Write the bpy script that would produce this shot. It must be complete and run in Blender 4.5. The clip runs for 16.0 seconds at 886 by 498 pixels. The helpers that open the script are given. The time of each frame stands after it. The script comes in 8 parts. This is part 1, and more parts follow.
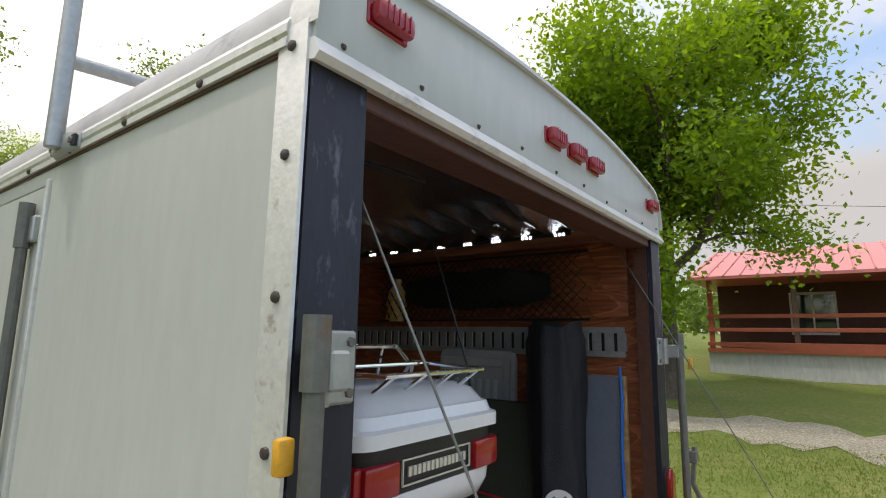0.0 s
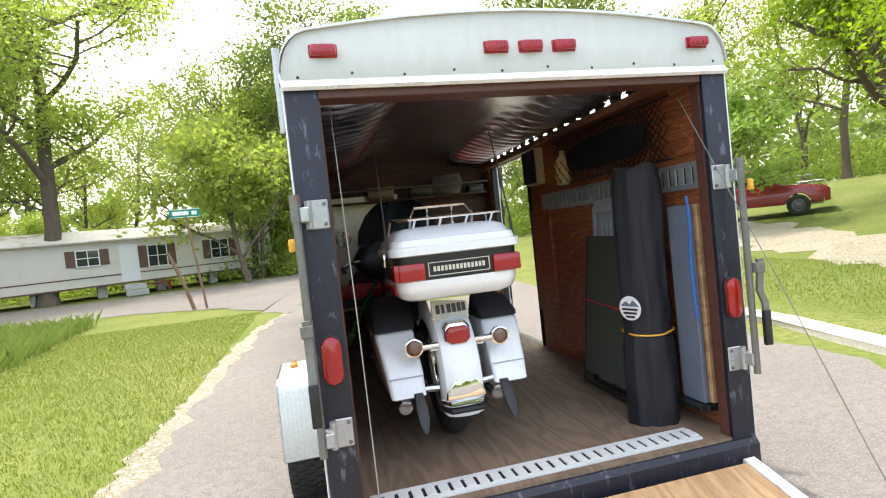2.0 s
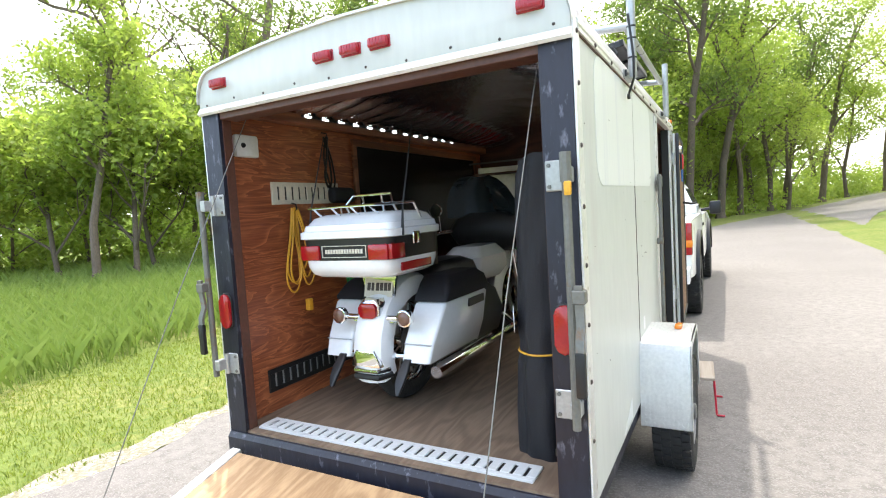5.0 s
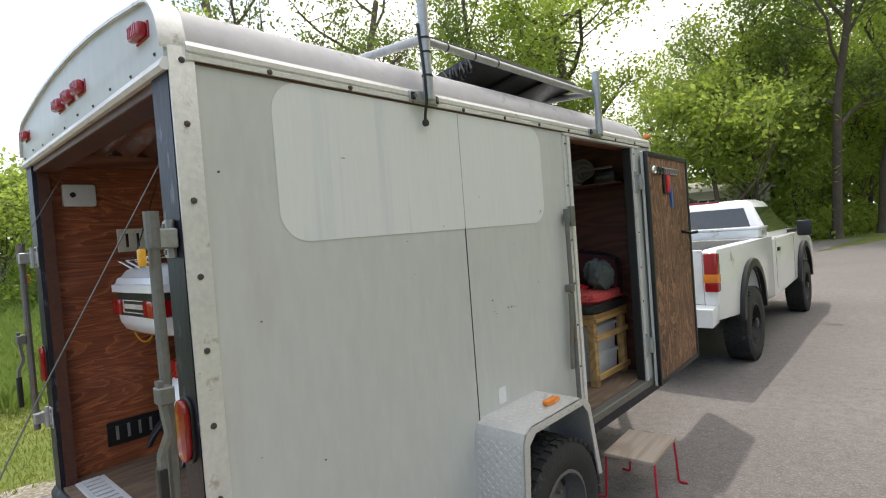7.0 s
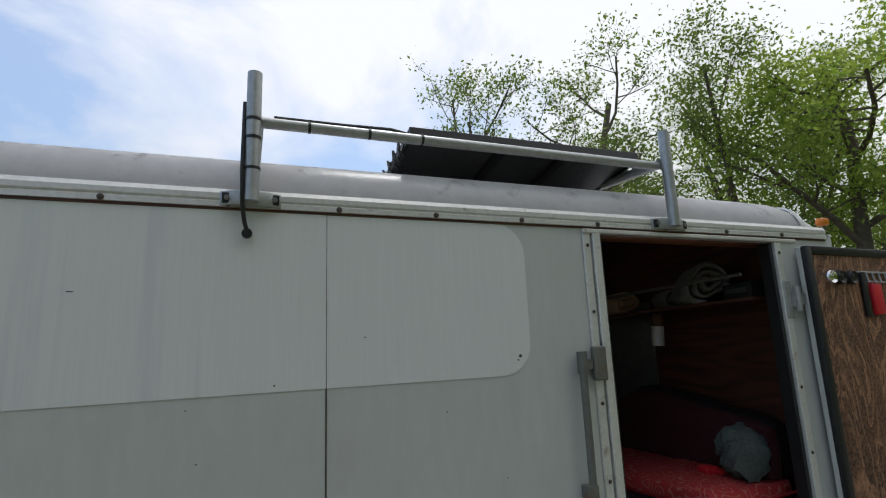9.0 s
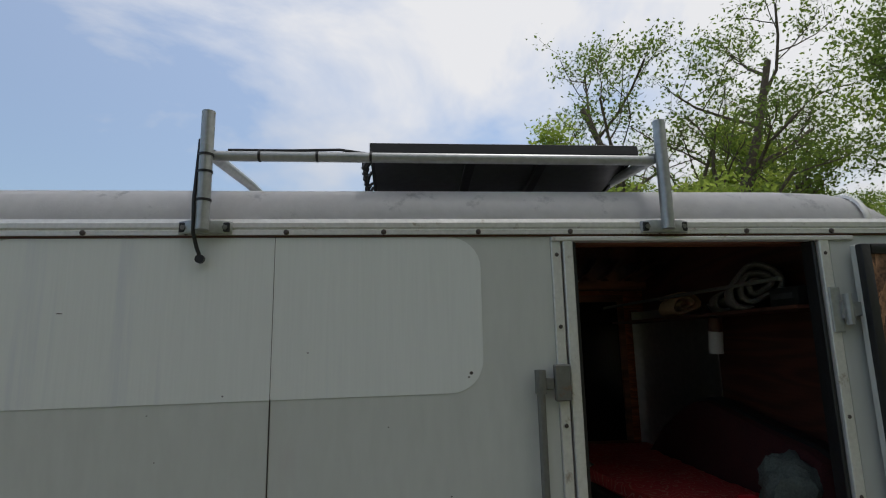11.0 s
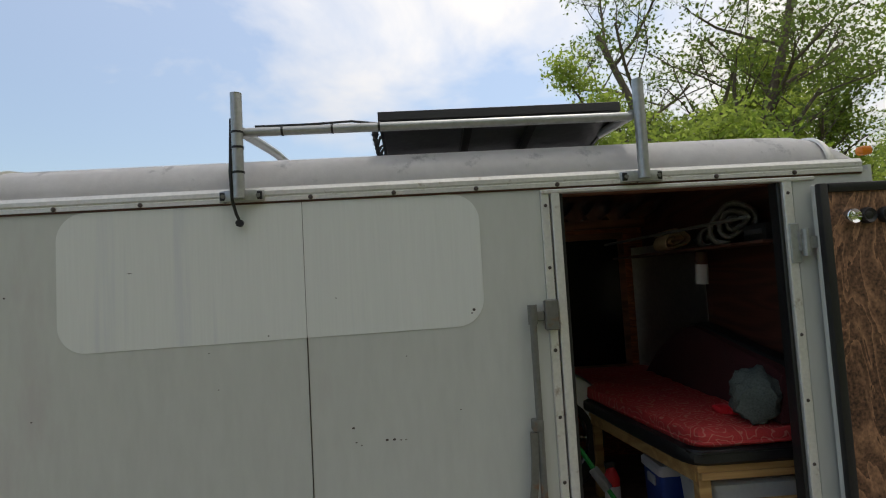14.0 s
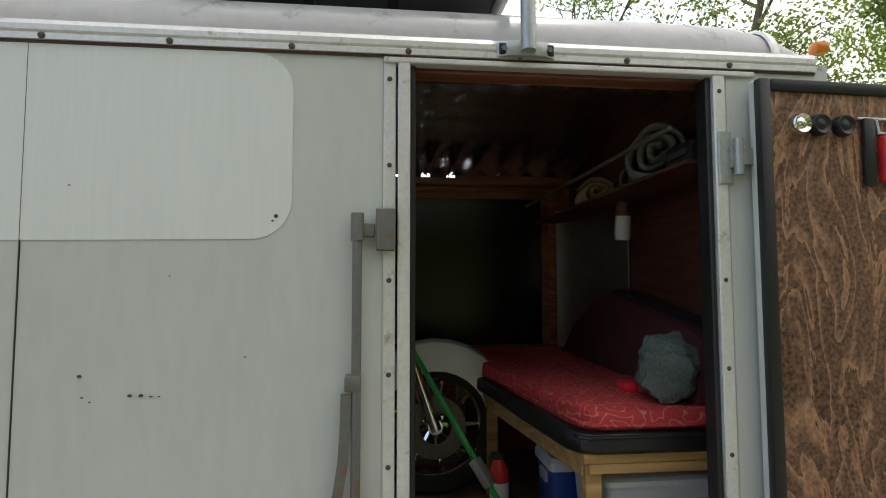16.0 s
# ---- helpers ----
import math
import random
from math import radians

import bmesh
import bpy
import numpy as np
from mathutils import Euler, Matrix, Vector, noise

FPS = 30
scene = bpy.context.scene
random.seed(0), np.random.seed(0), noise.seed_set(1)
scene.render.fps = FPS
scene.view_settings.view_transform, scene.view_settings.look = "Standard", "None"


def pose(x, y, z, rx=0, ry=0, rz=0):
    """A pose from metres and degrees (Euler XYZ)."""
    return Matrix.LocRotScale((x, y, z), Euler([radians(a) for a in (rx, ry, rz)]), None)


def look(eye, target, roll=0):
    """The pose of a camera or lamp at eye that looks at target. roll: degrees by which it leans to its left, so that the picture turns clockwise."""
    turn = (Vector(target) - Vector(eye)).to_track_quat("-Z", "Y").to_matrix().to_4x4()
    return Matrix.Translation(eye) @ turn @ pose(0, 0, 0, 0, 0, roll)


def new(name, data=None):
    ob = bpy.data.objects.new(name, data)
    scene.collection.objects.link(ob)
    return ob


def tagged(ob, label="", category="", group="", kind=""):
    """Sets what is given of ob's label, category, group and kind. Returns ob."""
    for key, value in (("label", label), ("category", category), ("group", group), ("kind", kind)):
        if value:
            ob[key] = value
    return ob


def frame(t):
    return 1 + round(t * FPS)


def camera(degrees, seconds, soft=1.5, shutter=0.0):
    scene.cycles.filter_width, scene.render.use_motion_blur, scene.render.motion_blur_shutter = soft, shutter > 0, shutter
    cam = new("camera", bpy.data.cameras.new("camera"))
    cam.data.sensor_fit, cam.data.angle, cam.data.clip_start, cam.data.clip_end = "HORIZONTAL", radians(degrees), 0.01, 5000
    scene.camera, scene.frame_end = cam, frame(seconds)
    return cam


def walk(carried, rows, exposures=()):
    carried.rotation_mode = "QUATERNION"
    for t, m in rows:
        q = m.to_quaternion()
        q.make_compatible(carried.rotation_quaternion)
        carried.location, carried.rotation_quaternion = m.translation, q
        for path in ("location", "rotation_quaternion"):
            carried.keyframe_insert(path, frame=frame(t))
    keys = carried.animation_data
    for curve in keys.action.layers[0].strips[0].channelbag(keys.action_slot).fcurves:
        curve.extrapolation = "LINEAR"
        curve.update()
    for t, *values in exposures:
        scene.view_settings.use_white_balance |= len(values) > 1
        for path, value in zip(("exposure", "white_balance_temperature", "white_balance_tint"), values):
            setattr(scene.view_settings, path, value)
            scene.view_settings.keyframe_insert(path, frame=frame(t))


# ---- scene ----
cam = camera(80.1, 16.0, soft=1.1)
PATH = [
    (0, (-1.366, -0.593, 1.671), (0.212, 0.593, 1.996), 0.9),
    (0.3, (-1.355, -0.836, 1.649), (0.109, 0.49, 1.962), -0.6),
    (0.5, (-1.367, -0.991, 1.663), (0.029, 0.412, 1.946), -2.1),
    (0.8, (-1.319, -1.187, 1.627), (-0.053, 0.345, 1.85), -3.6),
    (1, (-1.237, -1.29, 1.576), (-0.057, 0.317, 1.745), -4.4),
    (1.5, (-1.021, -1.559, 1.526), (-0.154, 0.243, 1.519), -5.1),
    (2, (-0.861, -1.937, 1.516), (-0.399, 0.008, 1.451), -6.1),
    (2.5, (-0.541, -2.01, 1.485), (-0.381, -0.019, 1.389), -5.0),
    (3, (-0.094, -2.045, 1.492), (-0.245, -0.054, 1.38), -2.8),
    (3.2, (0.099, -2.081, 1.481), (-0.18, -0.103, 1.382), -2.8),
    (5.3, (1.526, -1.623, 1.558), (0.5, 0.088, 1.427), -3.9),
    (5.5, (1.643, -1.517, 1.585), (0.574, 0.17, 1.48), -4.2),
    (6, (2.005, -1.29, 1.576), (0.786, 0.295, 1.532), -5.9),
    (6.5, (2.246, -0.989, 1.563), (0.936, 0.521, 1.494), -5.8),
    (7, (2.359, -0.573, 1.573), (1.009, 0.902, 1.526), -4.4),
    (7.5, (2.5, -0.114, 1.607), (0.995, 1.201, 1.662), -4.5),
    (8, (2.425, 0.263, 1.614), (0.787, 1.39, 1.825), -5.4),
    (8.5, (2.428, 0.619, 1.665), (0.659, 1.506, 1.957), -4.5),
    (9, (2.429, 0.945, 1.679), (0.593, 1.634, 2.07), -2.3),
    (9.5, (2.355, 1.209, 1.684), (0.479, 1.746, 2.123), 0.9),
    (10, (2.34, 1.408, 1.72), (0.423, 1.758, 2.173), 0.6),
    (10.2, (2.357, 1.472, 1.708), (0.433, 1.743, 2.182), -1.0),
    (12.3, (2.901, 1.606, 1.876), (0.908, 1.669, 2.035), 0.0),
    (12.5, (2.907, 1.64, 1.877), (0.913, 1.711, 2.02), -0.7),
    (13, (2.922, 1.68, 1.877), (0.926, 1.753, 1.969), -1.5),
    (13.5, (2.893, 1.632, 1.834), (0.897, 1.692, 1.945), -2.2),
    (14, (2.84, 1.576, 1.776), (0.845, 1.662, 1.895), -3.3),
    (14.5, (2.764, 1.644, 1.726), (0.768, 1.698, 1.841), -1.3),
    (15, (2.669, 1.798, 1.647), (0.679, 1.78, 1.843), 1.0),
    (15.5, (2.518, 1.898, 1.598), (0.533, 1.926, 1.837), 1.2),
    (16, (2.289, 2.043, 1.495), (0.304, 2.251, 1.621), -0.1),
]
walk(cam, [(t, look(e, g, r)) for t, e, g, r in PATH],
     exposures=((0.0, -1.1, 6700, 12), (0.5, -0.74, 6700, 12), (1.0, -0.5, 6700, 12), (1.5, 0.0, 6900, 10), (2.0, 0.12, 6900, 11), (2.5, 0.26, 6900, 11), (3.0, 0.27, 6750, 9), (5.5, 0.36, 6500, 10), (6.0, -0.16, 6600, 12), (6.5, -0.53, 6600, 13), (7.0, -0.83, 6600, 12), (8.0, -1.24, 6350, 12), (8.5, -1.52, 6300, 12), (9.0, -1.83, 6100, 10), (9.5, -2.0, 6100, 10), (10.0, -2.12, 6100, 10), (12.5, -1.99, 6600, 10), (13.5, -1.82, 6650, 10), (14.5, -1.66, 6600, 10), (15.0, -1.45, 6550, 10), (15.5, -1.29, 6550, 10), (16.0, -0.96, 6550, 10)))

# ---- world, sun ----
TO_SUN = Vector((-0.52, 0.50, 2.2)).normalized()
world = bpy.data.worlds.new("world")
scene.world = world
world.use_nodes = True
wn, wl = world.node_tree.nodes, world.node_tree.links
wbg = wn["Background"]
sky = wn.new("ShaderNodeTexSky")
sky.sky_type = 'NISHITA'
sky.sun_disc = False
sky.sun_elevation = math.asin(TO_SUN.z)
sky.sun_rotation = math.atan2(TO_SUN.x, TO_SUN.y)
sky.air_density, sky.dust_density, sky.ozone_density = 1.3, 0.7, 2.5
wtc = wn.new("ShaderNodeTexCoord")
wmap = wn.new("ShaderNodeMapping")
wmap.inputs["Scale"].default_value = (1.0, 1.0, 1.9)
wl.new(wtc.outputs["Generated"], wmap.inputs["Vector"])
wnoise = wn.new("ShaderNodeTexNoise")
wnoise.inputs["Scale"].default_value = 1.5
wnoise.inputs["Detail"].default_value = 7
wnoise.inputs["Roughness"].default_value = 0.58
wnoise.inputs["Distortion"].default_value = 0.6
wl.new(wmap.outputs[0], wnoise.inputs["Vector"])
wramp = wn.new("ShaderNodeValToRGB")
wramp.color_ramp.elements[0].position, wramp.color_ramp.elements[0].color = 0.42, (0.32, 0.32, 0.32, 1)
wramp.color_ramp.elements[1].position, wramp.color_ramp.elements[1].color = 0.60, (1, 1, 1, 1)
wmix = wn.new("ShaderNodeMix")
wmix.data_type = 'RGBA'
wl.new(wramp.outputs[0], wmix.inputs["Factor"])
whue = wn.new("ShaderNodeHueSaturation")
whue.inputs["Saturation"].default_value, whue.inputs["Value"].default_value = 1.2, 4.0
wl.new(sky.outputs[0], whue.inputs["Color"])
wl.new(whue.outputs[0], wmix.inputs["A"])
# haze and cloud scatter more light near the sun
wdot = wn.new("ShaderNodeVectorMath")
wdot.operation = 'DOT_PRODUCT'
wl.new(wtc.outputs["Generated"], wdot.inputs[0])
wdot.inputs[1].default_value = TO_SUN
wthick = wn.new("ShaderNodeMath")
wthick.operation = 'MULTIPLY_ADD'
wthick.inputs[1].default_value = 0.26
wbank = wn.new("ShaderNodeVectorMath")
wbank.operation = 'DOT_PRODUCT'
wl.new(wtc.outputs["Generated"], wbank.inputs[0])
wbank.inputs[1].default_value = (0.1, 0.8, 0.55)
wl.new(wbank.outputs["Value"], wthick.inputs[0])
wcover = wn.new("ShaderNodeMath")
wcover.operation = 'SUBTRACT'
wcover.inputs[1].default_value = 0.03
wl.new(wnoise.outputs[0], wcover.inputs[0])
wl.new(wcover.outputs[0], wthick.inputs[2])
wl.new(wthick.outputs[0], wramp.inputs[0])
wglow = wn.new("ShaderNodeMapRange")
wglow.inputs["From Min"].default_value, wglow.inputs["From Max"].default_value = 0.0, 0.6
wglow.inputs["To Min"].default_value, wglow.inputs["To Max"].default_value = 10.5, 27.0
wl.new(wdot.outputs["Value"], wglow.inputs["Value"])
wcol = wn.new("ShaderNodeVectorMath")
wcol.operation = 'SCALE'
wcol.inputs[0].default_value = (1.02, 1.0, 0.99)
wl.new(wglow.outputs[0], wcol.inputs["Scale"])
wl.new(wcol.outputs[0], wmix.inputs["B"])
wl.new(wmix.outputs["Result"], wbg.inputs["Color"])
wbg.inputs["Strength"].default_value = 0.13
sun = new("sun", bpy.data.lights.new("sun", 'SUN'))
sun.data.energy = 4.0
sun.data.angle = radians(1.0)
sun.data.color = (1.0, 0.95, 0.87)
sun.matrix_world = look(TO_SUN * 30, (0, 0, 0))

# ---- mesh helpers ----


def part(name, bm, mat, parent=None, label="", smooth=35, mx=None):
    if mx is not None:
        bm.transform(mx)
    bmesh.ops.recalc_face_normals(bm, faces=bm.faces)
    me = bpy.data.meshes.new(name)
    bm.to_mesh(me)
    bm.free()
    return link(name, me, mat, parent, label, smooth)


def link(name, me, mat, parent=None, label="", smooth=35):
    if mat is not None and not me.materials:
        me.materials.append(mat)
    if smooth:
        me.polygons.foreach_set("use_smooth", [True] * len(me.polygons))
        me.set_sharp_from_angle(angle=radians(smooth))
    ob = new(name, me)
    if parent is not None:
        ob.parent = parent
    if label:
        ob["label"] = label
    return ob


def thing(name, at, label, category, group="", kind=""):
    ob = new(name)
    ob.matrix_basis = pose(*at) if not isinstance(at, Matrix) else at
    ob.empty_display_size = 0.1
    return tagged(ob, label, category, group, kind)


def B():
    return bmesh.new()


def box(bm, x0, x1, y0, y1, z0, z1, bev=0.0, seg=2, mx=None):
    r = bmesh.ops.create_cube(bm, size=1.0)
    vs = r["verts"]
    m = Matrix.Translation(((x0 + x1) / 2, (y0 + y1) / 2, (z0 + z1) / 2)) @ Matrix.Diagonal((abs(x1 - x0), abs(y1 - y0), abs(z1 - z0), 1))
    bmesh.ops.transform(bm, matrix=m, verts=vs)
    if bev:
        es = list({e for v in vs for e in v.link_edges})
        g = bmesh.ops.bevel(bm, geom=es, offset=bev, segments=seg, affect='EDGES', profile=0.5)
        vs = list({v for f in g["faces"] for v in f.verts} | {v for v in vs if v.is_valid})
    if mx is not None:
        bmesh.ops.transform(bm, matrix=mx, verts=vs)
    return bm


def ring(bm, c, u, v, r, n, r2=None):
    r2 = r if r2 is None else r2
    return [bm.verts.new(c + u * (r * math.cos(2 * math.pi * i / n)) + v * (r2 * math.sin(2 * math.pi * i / n))) for i in range(n)]


def bridge(bm, a, b):
    n = len(a)
    for i in range(n):
        bm.faces.new((a[i], a[(i + 1) % n], b[(i + 1) % n], b[i]))


def tube(bm, pts, r, n=8, cap=True):
    """A round bar along a line of points; r may be one radius or one for each point."""
    pts = [Vector(p) for p in pts]
    rs = r if isinstance(r, (list, tuple)) else [r] * len(pts)
    last, u = None, None
    for i, p in enumerate(pts):
        d = (pts[min(i + 1, len(pts) - 1)] - pts[max(i - 1, 0)]).normalized()
        if u is None:
            u = d.orthogonal().normalized()
        else:
            u = (u - d * u.dot(d))
            u = u.normalized() if u.length > 1e-6 else d.orthogonal().normalized()
        v = d.cross(u)
        rr = ring(bm, p, u, v, rs[i], n)
        if last is None and cap:
            bm.faces.new(list(reversed(rr)))
        if last is not None:
            bridge(bm, last, rr)
        last = rr
    if cap:
        bm.faces.new(last)
    return bm


def lathe(bm, prof, c, axis, n=24, closed=False):
    """A turned shape: prof is a list of (radius, height along axis)."""
    axis = Vector(axis).normalized()
    u = axis.orthogonal().normalized()
    v = axis.cross(u)
    c = Vector(c)
    rings = [ring(bm, c + axis * h, u, v, max(r, 1e-4), n) for r, h in prof]
    for a, b in zip(rings, rings[1:]):
        bridge(bm, a, b)
    if closed:
        bridge(bm, rings[-1], rings[0])
    else:
        bm.faces.new(list(reversed(rings[0])))
        bm.faces.new(rings[-1])
    return bm


def extrude(bm, poly, axis, a, b, bev=0.0):
    """A flat outline pushed from a to b along an axis: 'x' takes (y, z), 'y' takes (x, z), 'z' takes (x, y)."""
    def at(p, h):
        return {'x': (h, p[0], p[1]), 'y': (p[0], h, p[1]), 'z': (p[0], p[1], h)}[axis]
    A = [bm.verts.new(at(p, a)) for p in poly]
    C = [bm.verts.new(at(p, b)) for p in poly]
    fs = [bm.faces.new(A), bm.faces.new(list(reversed(C)))]
    n = len(poly)
    for i in range(n):
        fs.append(bm.faces.new((A[i], C[i], C[(i + 1) % n], A[(i + 1) % n])))
    if bev:
        es = list({e for f in fs[:2] for e in f.edges})
        bmesh.ops.bevel(bm, geom=es, offset=bev, segments=2, affect='EDGES', profile=0.5)
    return bm


def rrect(x0, x1, y0, y1, r, n=6):
    out = []
    for cx, cy, a in ((x1 - r, y1 - r, 0), (x0 + r, y1 - r, 90), (x0 + r, y0 + r, 180), (x1 - r, y0 + r, 270)):
        for i in range(n + 1):
            t = radians(a + 90 * i / n)
            out.append((cx + r * math.cos(t), cy + r * math.sin(t)))
    return out


def loft(bm, sections, cap=True, wrap=True):
    rs = [[bm.verts.new(p) for p in s] for s in sections]
    for a, b in zip(rs, rs[1:]):
        n = len(a)
        for i in range(n if wrap else n - 1):
            bm.faces.new((a[i], a[(i + 1) % n], b[(i + 1) % n], b[i]))
    if cap and wrap:
        bm.faces.new(list(reversed(rs[0])))
        bm.faces.new(rs[-1])
    return bm


# ---- materials ----


def material(name, base, rough=0.5, metal=0.0, var=0.12, scale=8.0, fine=60.0, bump=0.15, stretch=(1, 1, 1), dark=None, amount=0.0, spec=0.5, coat=0.0, trans=0.0, darkscale=3.0, per=False):
    """A surface with two scales of variation, fine relief, and optional stains of another colour."""
    m = bpy.data.materials.new(name)
    m.use_nodes = True
    n, l = m.node_tree.nodes, m.node_tree.links
    p = n["Principled BSDF"]
    p.inputs["Roughness"].default_value = rough
    p.inputs["Metallic"].default_value = metal
    p.inputs["Specular IOR Level"].default_value = spec
    p.inputs["Coat Weight"].default_value = coat
    p.inputs["Coat Roughness"].default_value = 0.08
    p.inputs["Transmission Weight"].default_value = trans
    tc = n.new("ShaderNodeTexCoord")
    mp = n.new("ShaderNodeMapping")
    mp.inputs["Scale"].default_value = stretch
    l.new(tc.outputs["Object"], mp.inputs["Vector"])
    a = n.new("ShaderNodeTexNoise")
    a.inputs["Scale"].default_value, a.inputs["Detail"].default_value = scale, 4
    b = n.new("ShaderNodeTexNoise")
    b.inputs["Scale"].default_value, b.inputs["Detail"].default_value = fine, 3
    for t in (a, b):
        l.new(mp.outputs[0], t.inputs["Vector"])
    mx = n.new("ShaderNodeMath")
    mx.operation = 'MULTIPLY_ADD'
    l.new(a.outputs[0], mx.inputs[0])
    mx.inputs[1].default_value = 0.6
    l.new(b.outputs[0], mx.inputs[2])
    rp = n.new("ShaderNodeMapRange")
    rp.inputs["From Min"].default_value, rp.inputs["From Max"].default_value = 0.5, 1.1
    rp.inputs["To Min"].default_value, rp.inputs["To Max"].default_value = 1 - var, 1 + var
    l.new(mx.outputs[0], rp.inputs["Value"])
    val = rp.outputs[0]
    if per:
        oi = n.new("ShaderNodeObjectInfo")
        pr = n.new("ShaderNodeMapRange")
        pr.inputs["To Min"].default_value, pr.inputs["To Max"].default_value = 0.75, 1.2
        l.new(oi.outputs["Random"], pr.inputs["Value"])
        mm = n.new("ShaderNodeMath")
        mm.operation = 'MULTIPLY'
        l.new(val, mm.inputs[0])
        l.new(pr.outputs[0], mm.inputs[1])
        val = mm.outputs[0]
    sc = n.new("ShaderNodeVectorMath")
    sc.operation = 'SCALE'
    sc.inputs[0].default_value = base[:3]
    l.new(val, sc.inputs["Scale"])
    col = sc.outputs[0]
    if dark is not None:
        d = n.new("ShaderNodeTexNoise")
        d.inputs["Scale"].default_value, d.inputs["Detail"].default_value, d.inputs["Roughness"].default_value = darkscale, 8, 0.65
        l.new(mp.outputs[0], d.inputs["Vector"])
        dr = n.new("ShaderNodeMapRange")
        dr.inputs["From Min"].default_value, dr.inputs["From Max"].default_value = 0.62 - amount * 0.3, 0.72 - amount * 0.2
        l.new(d.outputs[0], dr.inputs["Value"])
        mc = n.new("ShaderNodeMix")
        mc.data_type = 'RGBA'
        l.new(dr.outputs[0], mc.inputs["Factor"])
        l.new(col, mc.inputs["A"])
        mc.inputs["B"].default_value = (*dark[:3], 1)
        col = mc.outputs["Result"]
    l.new(col, p.inputs["Base Color"])
    if bump:
        bp = n.new("ShaderNodeBump")
        bp.inputs["Strength"].default_value = bump
        bp.inputs["Distance"].default_value = 0.01
        l.new(b.outputs[0], bp.inputs["Height"])
        l.new(bp.outputs[0], p.inputs["Normal"])
    return m


def plywood(name, light, dark, rough=0.55, rings=16.0, size=(1.2, 1.2, 0.16), coat=0.0, bump=0.2, saw=False, sharp=3.6):
    """Rotary-cut plywood with cathedral grain; the grain runs along the axis that size stretches."""
    m = bpy.data.materials.new(name)
    m.use_nodes = True
    n, l = m.node_tree.nodes, m.node_tree.links
    p = n["Principled BSDF"]
    p.inputs["Roughness"].default_value = rough
    p.inputs["Coat Weight"].default_value = coat
    tc = n.new("ShaderNodeTexCoord")
    mp = n.new("ShaderNodeMapping")
    mp.inputs["Scale"].default_value = size
    l.new(tc.outputs["Object"], mp.inputs["Vector"])
    a = n.new("ShaderNodeTexNoise")
    a.inputs["Scale"].default_value, a.inputs["Detail"].default_value, a.inputs["Distortion"].default_value = 3.0, 5 if saw else 2, 1.0 if saw else 0.4
    l.new(mp.outputs[0], a.inputs["Vector"])
    k = n.new("ShaderNodeMath")
    k.operation = 'MULTIPLY'
    k.inputs[1].default_value = rings * 6.28
    l.new(a.outputs[0], k.inputs[0])
    s = n.new("ShaderNodeMath")
    s.operation = 'SINE'
    l.new(k.outputs[0], s.inputs[0])
    if saw:
        # early wood runs out into a sharp pale line at each ring
        k.inputs[1].default_value = rings
        s.operation = 'FRACT'
        pw = n.new("ShaderNodeMath")
        pw.operation = 'POWER'
        pw.inputs[1].default_value = sharp
        l.new(s.outputs[0], pw.inputs[0])
        s = pw
    f = n.new("ShaderNodeTexNoise")
    f.inputs["Scale"].default_value, f.inputs["Detail"].default_value = 90, 3
    mp2 = n.new("ShaderNodeMapping")
    mp2.inputs["Scale"].default_value = tuple(1.0 if q > 0.5 else 0.05 for q in size)
    l.new(tc.outputs["Object"], mp2.inputs["Vector"])
    l.new(mp2.outputs[0], f.inputs["Vector"])
    g = n.new("ShaderNodeMath")
    g.operation = 'MULTIPLY_ADD'
    l.new(s.outputs[0], g.inputs[0])
    g.inputs[1].default_value = 0.62 if saw else 0.28
    l.new(f.outputs[0], g.inputs[2])
    big = n.new("ShaderNodeTexNoise")
    big.inputs["Scale"].default_value, big.inputs["Detail"].default_value = 2.2, 3
    l.new(tc.outputs["Object"], big.inputs["Vector"])
    g2 = n.new("ShaderNodeMath")
    g2.operation = 'MULTIPLY_ADD'
    l.new(big.outputs[0], g2.inputs[0])
    g2.inputs[1].default_value = 0.5
    l.new(g.outputs[0], g2.inputs[2])
    rp = n.new("ShaderNodeMapRange")
    rp.inputs["From Min"].default_value, rp.inputs["From Max"].default_value = (0.55, 1.45) if saw else (0.42, 1.1)
    l.new(g2.outputs[0], rp.inputs["Value"])
    mc = n.new("ShaderNodeMix")
    mc.data_type = 'RGBA'
    l.new(rp.outputs[0], mc.inputs["Factor"])
    mc.inputs["A"].default_value, mc.inputs["B"].default_value = (*dark, 1), (*light, 1)
    l.new(mc.outputs["Result"], p.inputs["Base Color"])
    bp = n.new("ShaderNodeBump")
    bp.inputs["Strength"].default_value, bp.inputs["Distance"].default_value = bump, 0.006
    l.new(g.outputs[0], bp.inputs["Height"])
    l.new(bp.outputs[0], p.inputs["Normal"])
    return m


